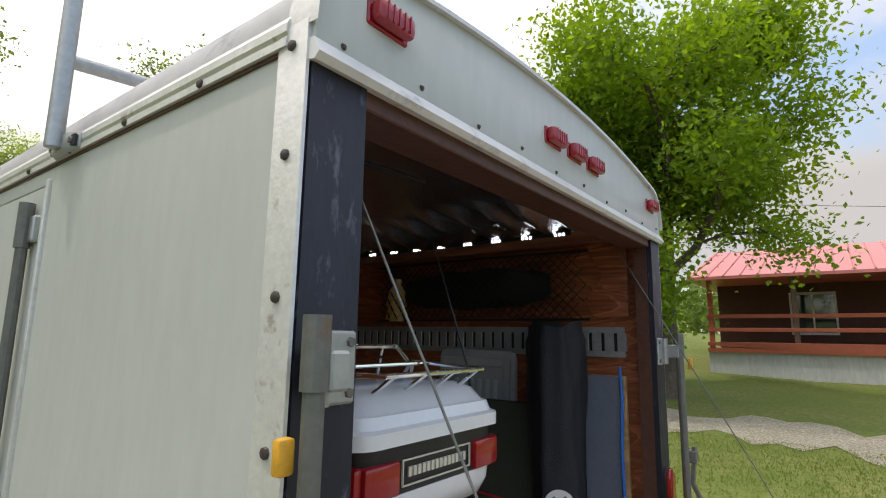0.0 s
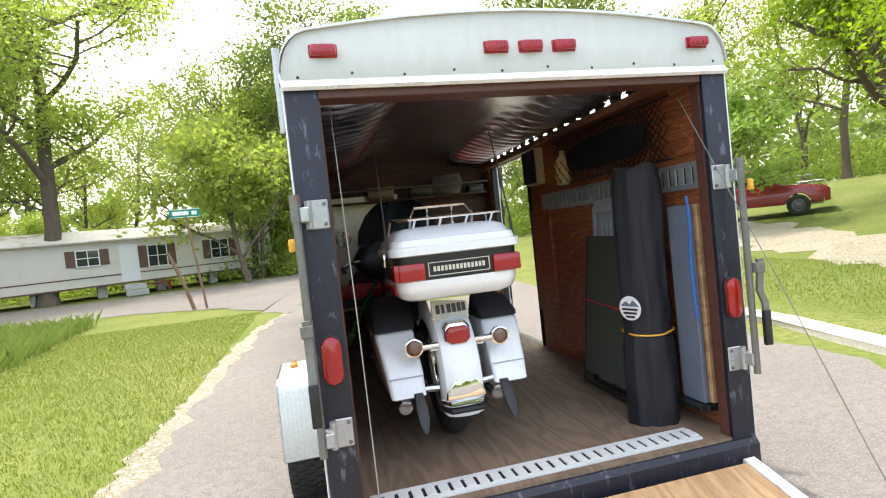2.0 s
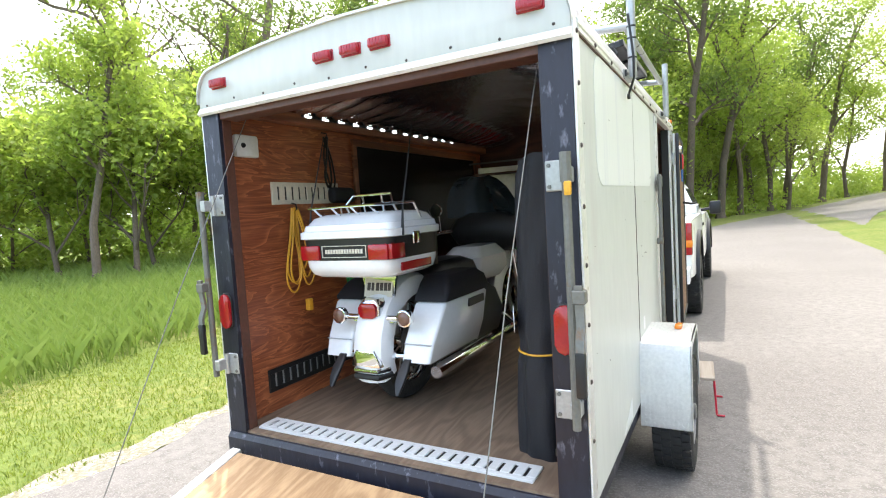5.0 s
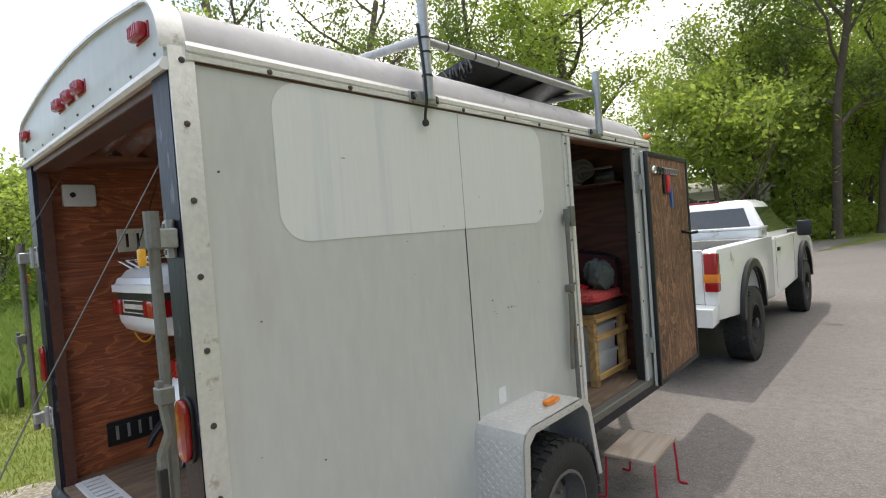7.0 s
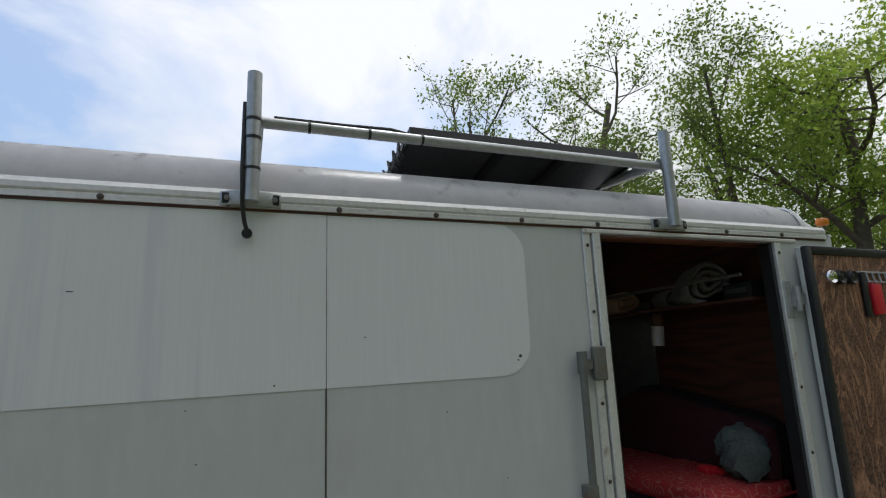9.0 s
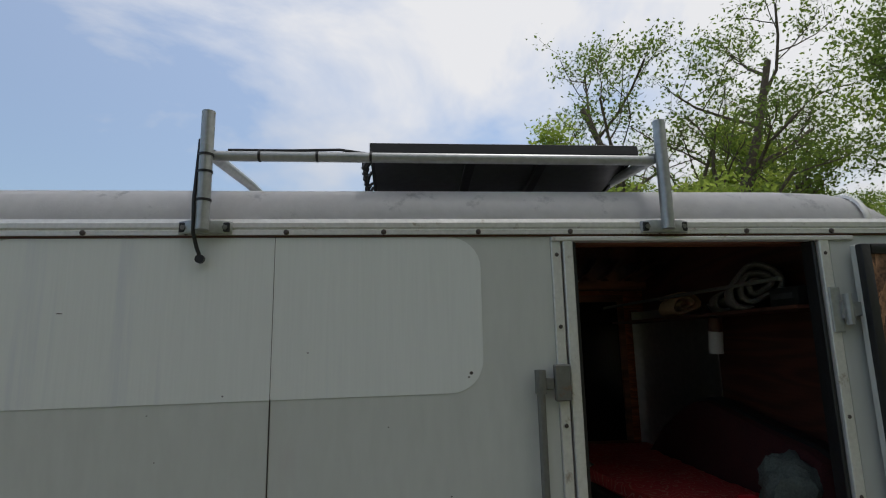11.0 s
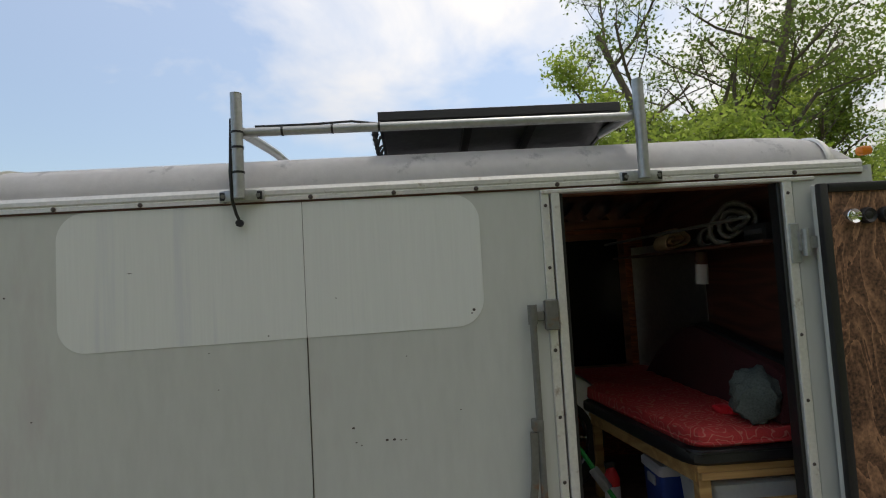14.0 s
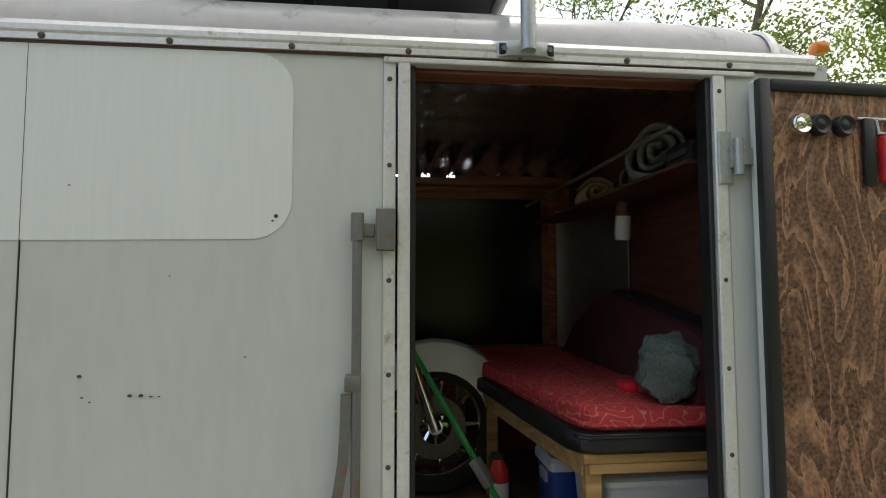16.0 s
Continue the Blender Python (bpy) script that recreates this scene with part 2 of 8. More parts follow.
def leafy(name, a, b, through_light=0.45):
    """Leaves: two greens varied leaf by leaf, with light coming through them."""
    m = bpy.data.materials.new(name)
    m.use_nodes = True
    n, l = m.node_tree.nodes, m.node_tree.links
    p = n["Principled BSDF"]
    out = n["Material Output"]
    geo = n.new("ShaderNodeNewGeometry")
    oi = n.new("ShaderNodeObjectInfo")
    ad = n.new("ShaderNodeMath")
    ad.operation = 'MULTIPLY_ADD'
    l.new(oi.outputs["Random"], ad.inputs[0])
    ad.inputs[1].default_value = 0.5
    hf = n.new("ShaderNodeMath")
    hf.operation = 'MULTIPLY'
    hf.inputs[1].default_value = 0.5
    l.new(geo.outputs["Random Per Island"], hf.inputs[0])
    l.new(hf.outputs[0], ad.inputs[2])
    mc = n.new("ShaderNodeMix")
    mc.data_type = 'RGBA'
    l.new(ad.outputs[0], mc.inputs["Factor"])
    mc.inputs["A"].default_value, mc.inputs["B"].default_value = (*a, 1), (*b, 1)
    l.new(mc.outputs["Result"], p.inputs["Base Color"])
    p.inputs["Roughness"].default_value = 0.5
    p.inputs["Specular IOR Level"].default_value = 0.3
    tr = n.new("ShaderNodeBsdfTranslucent")
    hs = n.new("ShaderNodeHueSaturation")
    hs.inputs["Saturation"].default_value, hs.inputs["Value"].default_value = 1.15, 1.7
    l.new(mc.outputs["Result"], hs.inputs["Color"])
    l.new(hs.outputs[0], tr.inputs["Color"])
    ms = n.new("ShaderNodeMixShader")
    ms.inputs[0].default_value = through_light
    l.new(p.outputs[0], ms.inputs[1])
    l.new(tr.outputs[0], ms.inputs[2])
    l.new(ms.outputs[0], out.inputs["Surface"])
    return m


def emitter(name, col, strength):
    m = bpy.data.materials.new(name)
    m.use_nodes = True
    p = m.node_tree.nodes["Principled BSDF"]
    p.inputs["Base Color"].default_value = (*col, 1)
    p.inputs["Emission Color"].default_value = (*col, 1)
    p.inputs["Emission Strength"].default_value = strength
    return m


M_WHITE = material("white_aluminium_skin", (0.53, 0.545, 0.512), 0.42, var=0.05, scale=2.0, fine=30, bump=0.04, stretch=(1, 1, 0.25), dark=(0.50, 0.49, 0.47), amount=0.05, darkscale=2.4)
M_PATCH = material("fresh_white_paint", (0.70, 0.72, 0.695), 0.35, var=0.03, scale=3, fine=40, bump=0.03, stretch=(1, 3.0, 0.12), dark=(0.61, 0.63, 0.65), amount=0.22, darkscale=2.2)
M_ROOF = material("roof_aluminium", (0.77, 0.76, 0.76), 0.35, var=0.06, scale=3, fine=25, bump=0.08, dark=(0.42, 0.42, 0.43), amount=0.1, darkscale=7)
M_TRIM = material("aluminium_trim", (0.70, 0.69, 0.66), 0.38, 0.35, var=0.1, scale=10, fine=70, bump=0.1, dark=(0.32, 0.25, 0.19), amount=0.03, darkscale=14)
M_GALV = material("galvanised_steel", (0.42, 0.43, 0.43), 0.4, 0.6, var=0.15, scale=14, fine=60, bump=0.06)
M_RUSTY = material("weathered_steel_bar", (0.17, 0.17, 0.155), 0.5, 0.4, var=0.15, scale=12, fine=70, bump=0.1, dark=(0.20, 0.12, 0.07), amount=0.15, darkscale=14)
M_NAVY = material("scuffed_dark_paint", (0.009, 0.010, 0.020), 0.5, var=0.3, scale=12, fine=50, bump=0.15, stretch=(1, 1, 0.35), dark=(0.11, 0.11, 0.14), amount=0.14, darkscale=32)
M_BROWNP = material("dark_brown_painted_wood", (0.09, 0.035, 0.022), 0.5, var=0.25, scale=6, fine=50, bump=0.15)
M_LINING = plywood("varnished_red_plywood", (0.52, 0.17, 0.065), (0.17, 0.042, 0.018), 0.42, 13, (1.8, 0.36, 1.8), coat=0.15, saw=True)
M_DOORPLY = plywood("weathered_plywood", (0.44, 0.23, 0.125), (0.028, 0.009, 0.004), 0.62, 9, (1.8, 1.8, 0.6), bump=0.3, saw=True, sharp=3.8)
M_FLOOR = plywood("worn_plywood_floor", (0.225, 0.16, 0.107), (0.15, 0.10, 0.066), 0.65, 9, (1.6, 0.30, 1.6), bump=0.3)
# front lining plywood: the interior's shade is put into this dark colour
M_FRONTSHADE = plywood("plywood_with_shade_in_colour", (0.10, 0.030, 0.018), (0.045, 0.012, 0.008), 0.5, 9, (0.16, 1.2, 1.2))
M_RAMP = plywood("tan_plywood", (0.52, 0.33, 0.17), (0.36, 0.21, 0.10), 0.6, 9, (1.2, 0.14, 1.2))
M_PINE = plywood("pine_lumber", (0.52, 0.33, 0.13), (0.36, 0.20, 0.07), 0.55, 8, (1.4, 0.2, 1.4))
M_CLEAT = plywood("stained_wood_cleat", (0.26, 0.10, 0.045), (0.12, 0.04, 0.02), 0.5, 9, (1.4, 0.12, 1.4))
M_FOIL = material("bubble_foil_insulation", (0.80, 0.80, 0.83), 0.22, 1.0, var=0.10, scale=3, fine=95, bump=0.25, stretch=(1, 1, 1))
M_BLACK = material("black_plastic", (0.012, 0.012, 0.013), 0.42, var=0.2, scale=10, fine=80, bump=0.1)
M_RUBBER = material("tyre_rubber", (0.022, 0.022, 0.022), 0.75, var=0.25, scale=12, fine=60, bump=0.3, dark=(0.10, 0.09, 0.075), amount=0.05, darkscale=9)
M_BLACKCLOTH = material("black_nylon", (0.006, 0.006, 0.010), 0.6, var=0.3, scale=7, fine=240, bump=0.5)
M_OLIVE = material("olive_canvas", (0.055, 0.06, 0.042), 0.75, var=0.15, scale=5, fine=220, bump=0.4)
M_CHROME = material("chrome", (0.80, 0.80, 0.80), 0.08, 1.0, var=0.05, scale=10, fine=40, bump=0.02)
M_BIKE = material("pearl_white_paint", (0.80, 0.81, 0.82), 0.2, var=0.03, scale=4, fine=50, bump=0.01, coat=0.6)
M_RED = material("red_lens", (0.32, 0.008, 0.011), 0.16, var=0.15, scale=20, fine=90, bump=0.1, coat=0.4)
M_REDMARK = material("red_marker_lens", (0.34, 0.010, 0.02), 0.22, var=0.2, scale=30, fine=120, bump=0.15, coat=0.3)
M_AMBER = material("amber_lens", (0.75, 0.22, 0.02), 0.2, var=0.1, scale=20, fine=90, bump=0.1, coat=0.3)
M_SMOKE = material("smoked_lens", (0.16, 0.08, 0.055), 0.12, var=0.15, scale=40, fine=160, bump=0.2, coat=0.5)
M_DIAMOND = material("aluminium_fender", (0.66, 0.66, 0.64), 0.40, 0.55, var=0.1, scale=9, fine=60, bump=0.08)
M_RIM = material("painted_steel_rim", (0.15, 0.15, 0.15), 0.42, 0.4, var=0.15, scale=12, fine=60, bump=0.1, dark=(0.12, 0.09, 0.06), amount=0.1)
M_TRUCK = material("white_truck_paint", (0.80, 0.81, 0.80), 0.25, var=0.03, scale=3, fine=30, bump=0.01, coat=0.5, dark=(0.45, 0.42, 0.36), amount=0.02)
M_GLASS = material("tinted_glass", (0.02, 0.03, 0.035), 0.04, var=0.1, scale=3, fine=20, bump=0.0, coat=0.8)
M_PANEL = material("solar_cells", (0.008, 0.010, 0.022), 0.15, var=0.2, scale=8, fine=30, bump=0.02)
M_BACK = material("solar_backing", (0.07, 0.07, 0.075), 0.35, 0.3, var=0.2, scale=6, fine=40, bump=0.1)
M_PLASTIC = material("grey_plastic", (0.42, 0.43, 0.45), 0.45, var=0.08, scale=8, fine=60, bump=0.05)
M_WHITEPL = material("white_plastic", (0.62, 0.63, 0.62), 0.4, var=0.06, scale=8, fine=60, bump=0.03)
M_BLUEPL = material("blue_plastic", (0.02, 0.06, 0.28), 0.4, var=0.1, scale=8, fine=60, bump=0.03)
M_BLUEBARREL = material("blue_barrel_plastic", (0.02, 0.15, 0.55), 0.4, var=0.1, scale=8, fine=60, bump=0.03)
M_BLUEGREY = material("blue_grey_board", (0.13, 0.15, 0.20), 0.6, var=0.1, scale=8, fine=60, bump=0.05)
M_YELLOW = material("yellow_cord", (0.70, 0.36, 0.03), 0.5, var=0.15, scale=20, fine=100, bump=0.1)
M_GREENSTRAP = material("green_webbing", (0.02, 0.33, 0.06), 0.6, var=0.15, scale=20, fine=150, bump=0.2)
M_REDPL = material("bright_red_plastic", (0.62, 0.02, 0.03), 0.4, var=0.1, scale=20, fine=100, bump=0.05)
M_REDSTEEL = material("red_painted_steel", (0.50, 0.015, 0.04), 0.4, var=0.1, scale=20, fine=100, bump=0.05)
# red cushion cloth, darkened in colour to stand for the shadow at the front
M_REDSHADE = material("red_cloth_shade_in_colour", (0.055, 0.008, 0.010), 0.85, var=0.3, scale=9, fine=140, bump=0.4)
M_VINYL = material("black_vinyl", (0.012, 0.012, 0.014), 0.33, var=0.2, scale=9, fine=120, bump=0.2)
M_GREYCLOTH = material("grey_green_cloth", (0.095, 0.115, 0.105), 0.85, var=0.3, scale=14, fine=120, bump=0.6)
M_FLEECE = material("striped_wool_blanket", (0.17, 0.165, 0.155), 0.9, var=0.35, scale=12, fine=160, bump=0.6)
M_CORK = material("tan_board", (0.50, 0.38, 0.24), 0.7, var=0.12, scale=10, fine=80, bump=0.1)
M_BARS = material("cream_enamel", (0.62, 0.58, 0.48), 0.5, var=0.1, scale=20, fine=80, bump=0.05)
M_BARDARK = material("dark_print", (0.06, 0.045, 0.04), 0.5, var=0.1, scale=20, fine=80, bump=0.0)
M_BARWHITE = material("white_print", (0.75, 0.75, 0.75), 0.5, var=0.05, scale=20, fine=80, bump=0.0)
M_BLACKBOARD = material("dark_window_film", (0.004, 0.004, 0.005), 0.22, var=0.2, scale=4, fine=20, bump=0.0)
M_SHEETMETAL = material("bright_sheet_metal", (0.62, 0.60, 0.57), 0.38, 1.0, var=0.12, scale=4, fine=30, bump=0.1)
M_BARK = material("tree_bark", (0.13, 0.10, 0.075), 0.9, var=0.35, scale=6, fine=30, bump=0.9, stretch=(1, 1, 0.3), per=True)
M_LEAF_A = leafy("bright_maple_leaves", (0.125, 0.205, 0.026), (0.25, 0.34, 0.052), 0.55)
M_LEAF_B = leafy("spring_leaves", (0.17, 0.24, 0.055), (0.34, 0.39, 0.12), 0.62)
M_LEAF_C = leafy("dark_leaves", (0.10, 0.15, 0.04), (0.20, 0.25, 0.075), 0.5)
M_LEAF_D = leafy("dogwood_leaves", (0.14, 0.24, 0.03), (0.35, 0.42, 0.18))
M_BLADE = leafy("lawn_blades", (0.125, 0.18, 0.033), (0.26, 0.285, 0.072), 0.35)
M_TALL = leafy("tall_meadow_grass", (0.13, 0.19, 0.045), (0.25, 0.31, 0.10), 0.4)

# red cloth with a pale curling pattern
M_PAISLEY = material("red_paisley_cloth", (0.42, 0.028, 0.03), 0.75, var=0.15, scale=8, fine=140, bump=0.3)
_n, _l = M_PAISLEY.node_tree.nodes, M_PAISLEY.node_tree.links
_v = _n.new("ShaderNodeTexVoronoi")
_v.inputs["Scale"].default_value = 11
_t = _n.new("ShaderNodeTexCoord")
_w = _n.new("ShaderNodeTexNoise")
_w.inputs["Scale"].default_value = 9
_l.new(_t.outputs["Object"], _w.inputs["Vector"])
_a = _n.new("ShaderNodeVectorMath")
_a.operation = 'MULTIPLY_ADD'
_a.inputs[1].default_value = (0.12, 0.12, 0.12)
_l.new(_w.outputs["Color"], _a.inputs[0])
_l.new(_t.outputs["Object"], _a.inputs[2])
_l.new(_a.outputs[0], _v.inputs["Vector"])
_s = _n.new("ShaderNodeMath")
_s.operation = 'SINE'
_k = _n.new("ShaderNodeMath")
_k.operation = 'MULTIPLY'
_k.inputs[1].default_value = 26
_l.new(_v.outputs["Distance"], _k.inputs[0])
_l.new(_k.outputs[0], _s.inputs[0])
_r = _n.new("ShaderNodeMapRange")
_r.inputs["From Min"].default_value, _r.inputs["From Max"].default_value = 0.72, 0.95
_r.inputs["To Max"].default_value = 0.45
_l.new(_s.outputs[0], _r.inputs["Value"])
_m = _n.new("ShaderNodeMix")
_m.data_type = 'RGBA'
_p = _n["Principled BSDF"]
_l.new(_r.outputs[0], _m.inputs["Factor"])
_l.new(_p.inputs["Base Color"].links[0].from_socket, _m.inputs["A"])
_m.inputs["B"].default_value = (0.55, 0.30, 0.22, 1)
_l.new(_m.outputs["Result"], _p.inputs["Base Color"])


def ground_material(name, cols, scale, bump, speck=None):
    """Ground in three colours mixed by noise at two scales, with fine relief and optional pale chips."""
    m = bpy.data.materials.new(name)
    m.use_nodes = True
    n, l = m.node_tree.nodes, m.node_tree.links
    p = n["Principled BSDF"]
    p.inputs["Roughness"].default_value = 0.9
    p.inputs["Specular IOR Level"].default_value = 0.2
    tc = n.new("ShaderNodeTexCoord")
    a = n.new("ShaderNodeTexNoise")
    a.inputs["Scale"].default_value, a.inputs["Detail"].default_value = scale, 8
    b = n.new("ShaderNodeTexNoise")
    b.inputs["Scale"].default_value, b.inputs["Detail"].default_value = scale * 25, 4
    c = n.new("ShaderNodeTexNoise")
    c.inputs["Scale"].default_value, c.inputs["Detail"].default_value = scale * 140, 2
    for t in (a, b, c):
        l.new(tc.outputs["Object"], t.inputs["Vector"])
    r1 = n.new("ShaderNodeMapRange")
    r1.inputs["From Min"].default_value, r1.inputs["From Max"].default_value = 0.40, 0.62
    l.new(a.outputs[0], r1.inputs["Value"])
    r2 = n.new("ShaderNodeMapRange")
    r2.inputs["From Min"].default_value, r2.inputs["From Max"].default_value = 0.35, 0.68
    l.new(b.outputs[0], r2.inputs["Value"])
    m1 = n.new("ShaderNodeMix")
    m1.data_type = 'RGBA'
    l.new(r1.outputs[0], m1.inputs["Factor"])
    m1.inputs["A"].default_value, m1.inputs["B"].default_value = (*cols[0], 1), (*cols[1], 1)
    m2 = n.new("ShaderNodeMix")
    m2.data_type = 'RGBA'
    l.new(r2.outputs[0], m2.inputs["Factor"])
    l.new(m1.outputs["Result"], m2.inputs["A"])
    m2.inputs["B"].default_value = (*cols[2], 1)
    col = m2.outputs["Result"]
    if speck:
        v = n.new("ShaderNodeTexVoronoi")
        v.inputs["Scale"].default_value = speck[1]
        l.new(tc.outputs["Object"], v.inputs["Vector"])
        rr = n.new("ShaderNodeMapRange")
        rr.inputs["From Min"].default_value, rr.inputs["From Max"].default_value = 0.55, 0.95
        sx = n.new("ShaderNodeSeparateColor")
        l.new(v.outputs["Color"], sx.inputs[0])
        l.new(sx.outputs[0], rr.inputs["Value"])
        m3 = n.new("ShaderNodeMix")
        m3.data_type = 'RGBA'
        l.new(rr.outputs[0], m3.inputs["Factor"])
        l.new(col, m3.inputs["A"])
        m3.inputs["B"].default_value = (*speck[0], 1)
        col = m3.outputs["Result"]
    l.new(col, p.inputs["Base Color"])
    bp = n.new("ShaderNodeBump")
    bp.inputs["Strength"].default_value, bp.inputs["Distance"].default_value = bump, 0.02
    l.new(c.outputs[0], bp.inputs["Height"])
    l.new(bp.outputs[0], p.inputs["Normal"])
    return m


M_GRASS = ground_material("mown_grass", ((0.145, 0.185, 0.04), (0.22, 0.22, 0.07), (0.105, 0.145, 0.03)), 0.5, 0.6)
M_ASPHALT = ground_material("worn_chip_asphalt", ((0.185, 0.168, 0.155), (0.225, 0.207, 0.19), (0.155, 0.141, 0.131)), 0.5, 0.35, ((0.245, 0.226, 0.21), 120))
M_GRAVEL = ground_material("pale_limestone_gravel", ((0.36, 0.32, 0.25), (0.46, 0.41, 0.33), (0.24, 0.22, 0.13)), 1.5, 0.8, ((0.52, 0.48, 0.41), 40))
M_KERB = ground_material("pale_concrete", ((0.62, 0.60, 0.56), (0.70, 0.68, 0.64), (0.50, 0.48, 0.44)), 2.0, 0.5)

# ---- ground ----


def gz(x, y):
    """Height of the land: level along the road, rising to the right."""
    s = 0.045 + 0.0035 * min(max(y, 0), 14)
    h = s * min(max(x - 5.0, 0), 22)
    if x > 27:
        h += 0.01 * min(x - 27, 60)
    return h


def ground_sheet():
    xs = [-1500, -500, -200, -100, -60, -40] + [i * 2.0 for i in range(-15, 25)] + [52, 60, 90, 150, 400, 1500]
    ys = [-1500, -500, -150, -60, -30] + [i * 2.5 for i in range(-8, 20)] + [55, 70, 100, 160, 300, 600, 1500]
    bm = B()
    g = [[bm.verts.new((x, y, gz(x, y) - 0.012)) for y in ys] for x in xs]
    for i in range(len(xs) - 1):
        for j in range(len(ys) - 1):
            bm.faces.new((g[i][j], g[i + 1][j], g[i + 1][j + 1], g[i][j + 1]))
    ob = part("ground", bm, M_GRASS, smooth=0)
    tagged(ob, "mown grass ground sloping gently beside the road", "ground", kind="structure")


def strip(name, left, right, z, mat, label, category, rough_edge=0.0, sub=8):
    """A sheet of road between two lines of plan points, with a ragged edge."""
    rng = random.Random(5)

    def dense(line):
        out = []
        for (x0, y0), (x1, y1) in zip(line, line[1:]):
            for i in range(sub):
                t = i / sub
                out.append((x0 + (x1 - x0) * t, y0 + (y1 - y0) * t))
        out.append(line[-1])
        return out
    L, R = dense(left), dense(right)
    bm = B()
    rows = []
    for (a, b), (c, d) in zip(L, R):
        ja, jc = rng.uniform(-1, 1) * rough_edge, rng.uniform(-1, 1) * rough_edge
        a, c = a + ja, c + jc
        rows.append([bm.verts.new((a + (c - a) * k / 6, b + (d - b) * k / 6, gz(a + (c - a) * k / 6, b + (d - b) * k / 6) + z)) for k in range(7)])
    for p, q in zip(rows, rows[1:]):
        for k in range(6):
            bm.faces.new((p[k], p[k + 1], q[k + 1], q[k]))
    ob = part(name, bm, mat, smooth=0)
    tagged(ob, label, category, kind="structure")
    return ob


ground_sheet()
strip("road", [(-2.25, -30), (-2.25, -5), (-2.25, 0), (-2.2, 4), (-2.0, 9), (-1.4, 13), (-0.6, 22), (1.2, 29), (5.0, 42), (11, 55), (22, 72), (45, 95), (90, 130)],
      [(3.6, -30), (3.6, -5), (3.6, 0), (3.7, 4), (4.0, 9), (4.3, 13), (5.4, 22), (7.2, 29), (11.2, 40), (17.5, 51), (28, 66), (50, 87), (94, 120)], 0.004, M_ASPHALT,
      "worn grey chip-seal road with crumbling gravel edges", "road", 0.10, 14)
strip("side_road", [(-1.7, 10.8), (-3.6, 14.2), (-6.5, 16.0), (-11, 16.8), (-20, 20), (-45, 30)],
      [(0.2, 31), (-2.5, 28.5), (-6, 26.5), (-11, 25), (-20, 26.5), (-45, 38)], 0.0, M_ASPHALT,
      "grey side road joining the main road", "road", 0.15, 10)
strip("gravel_shoulder", [(-2.5, -30), (-2.5, -5), (-2.5, 0), (-2.45, 4), (-2.25, 9), (-1.8, 11)],
      [(-2.2, -30), (-2.2, -5), (-2.2, 0), (-2.15, 4), (-1.95, 9), (-1.5, 11)], 0.0, M_GRAVEL,
      "pale gravel shoulder along the road edge", "shoulder", 0.07, 30)
strip("gravel_drive", [(7.2, -9), (7.6, -3), (8.2, 0), (8.6, 2.5), (8.4, 5), (9.4, 9), (12, 14)],
      [(8.9, -9), (9.2, -3), (10.0, 0), (10.2, 2.5), (10.4, 5), (11.6, 9), (14, 13.5)], 0.0, M_GRAVEL,
      "pale worn gravel track across the lawn", "track", 0.5, 8)
bmk = B()
kerb_line = [(3.75, -14), (3.8, -5), (3.86, -1), (3.95, 0.8), (4.25, 2.4), (4.45, 3.2), (4.6, 6.4), (4.9, 10)]
kw = 0.16
kl = [(x - kw, y) for x, y in kerb_line] + [(x + kw, y) for x, y in reversed(kerb_line)]
extrude(bmk, kl, 'z', -0.02, 0.07, 0.02)
tagged(part("kerb", bmk, M_KERB, smooth=40), "low pale concrete edging between lawn and road", "kerb", kind="structure")


def blades(name, n, area, h, w, mat, label, category, seed, keep=None):
    """A field of separate grass blades, each one bent triangle pair."""
    rng = np.random.RandomState(seed)
    x = rng.uniform(area[0], area[1], n)
    y = rng.uniform(area[2], area[3], n)
    if keep is not None:
        k = np.array([keep(a, b) for a, b in zip(x, y)])
        x, y = x[k], y[k]
    n = len(x)
    z = np.array([gz(a, b) - 0.012 for a, b in zip(x, y)])
    a = rng.uniform(0, 6.283, n)
    hh = h * rng.uniform(0.45, 1.25, n)
    ww = w * rng.uniform(0.7, 1.3, n)
    ln = rng.uniform(0.15, 0.8, n) * hh
    d = rng.uniform(0, 6.283, n)
    P = np.zeros((n, 4, 3))
    P[:, 0] = np.c_[x - np.cos(a) * ww, y - np.sin(a) * ww, z]
    P[:, 1] = np.c_[x + np.cos(a) * ww, y + np.sin(a) * ww, z]
    mx, my = x + np.cos(d) * ln * 0.3, y + np.sin(d) * ln * 0.3
    P[:, 2] = np.c_[mx + np.cos(a) * ww * 0.7, my + np.sin(a) * ww * 0.7, z + hh * 0.6]
    P[:, 3] = np.c_[x + np.cos(d) * ln, y + np.sin(d) * ln, z + hh]
    base = np.arange(n) * 4
    faces = np.stack([np.c_[base, base + 1, base + 2], np.c_[base, base + 2, base + 3]], 1).reshape(-1, 3)
    me = bpy.data.meshes.new(name)
    me.from_pydata(P.reshape(-1, 3).tolist(), [], faces.tolist())
    ob = link(name, me, mat, smooth=0)
    tagged(ob, label, category, kind="stuff")
    return ob


def meadow_edge(y):
    return -4.9 - 0.13 * max(y, 0)


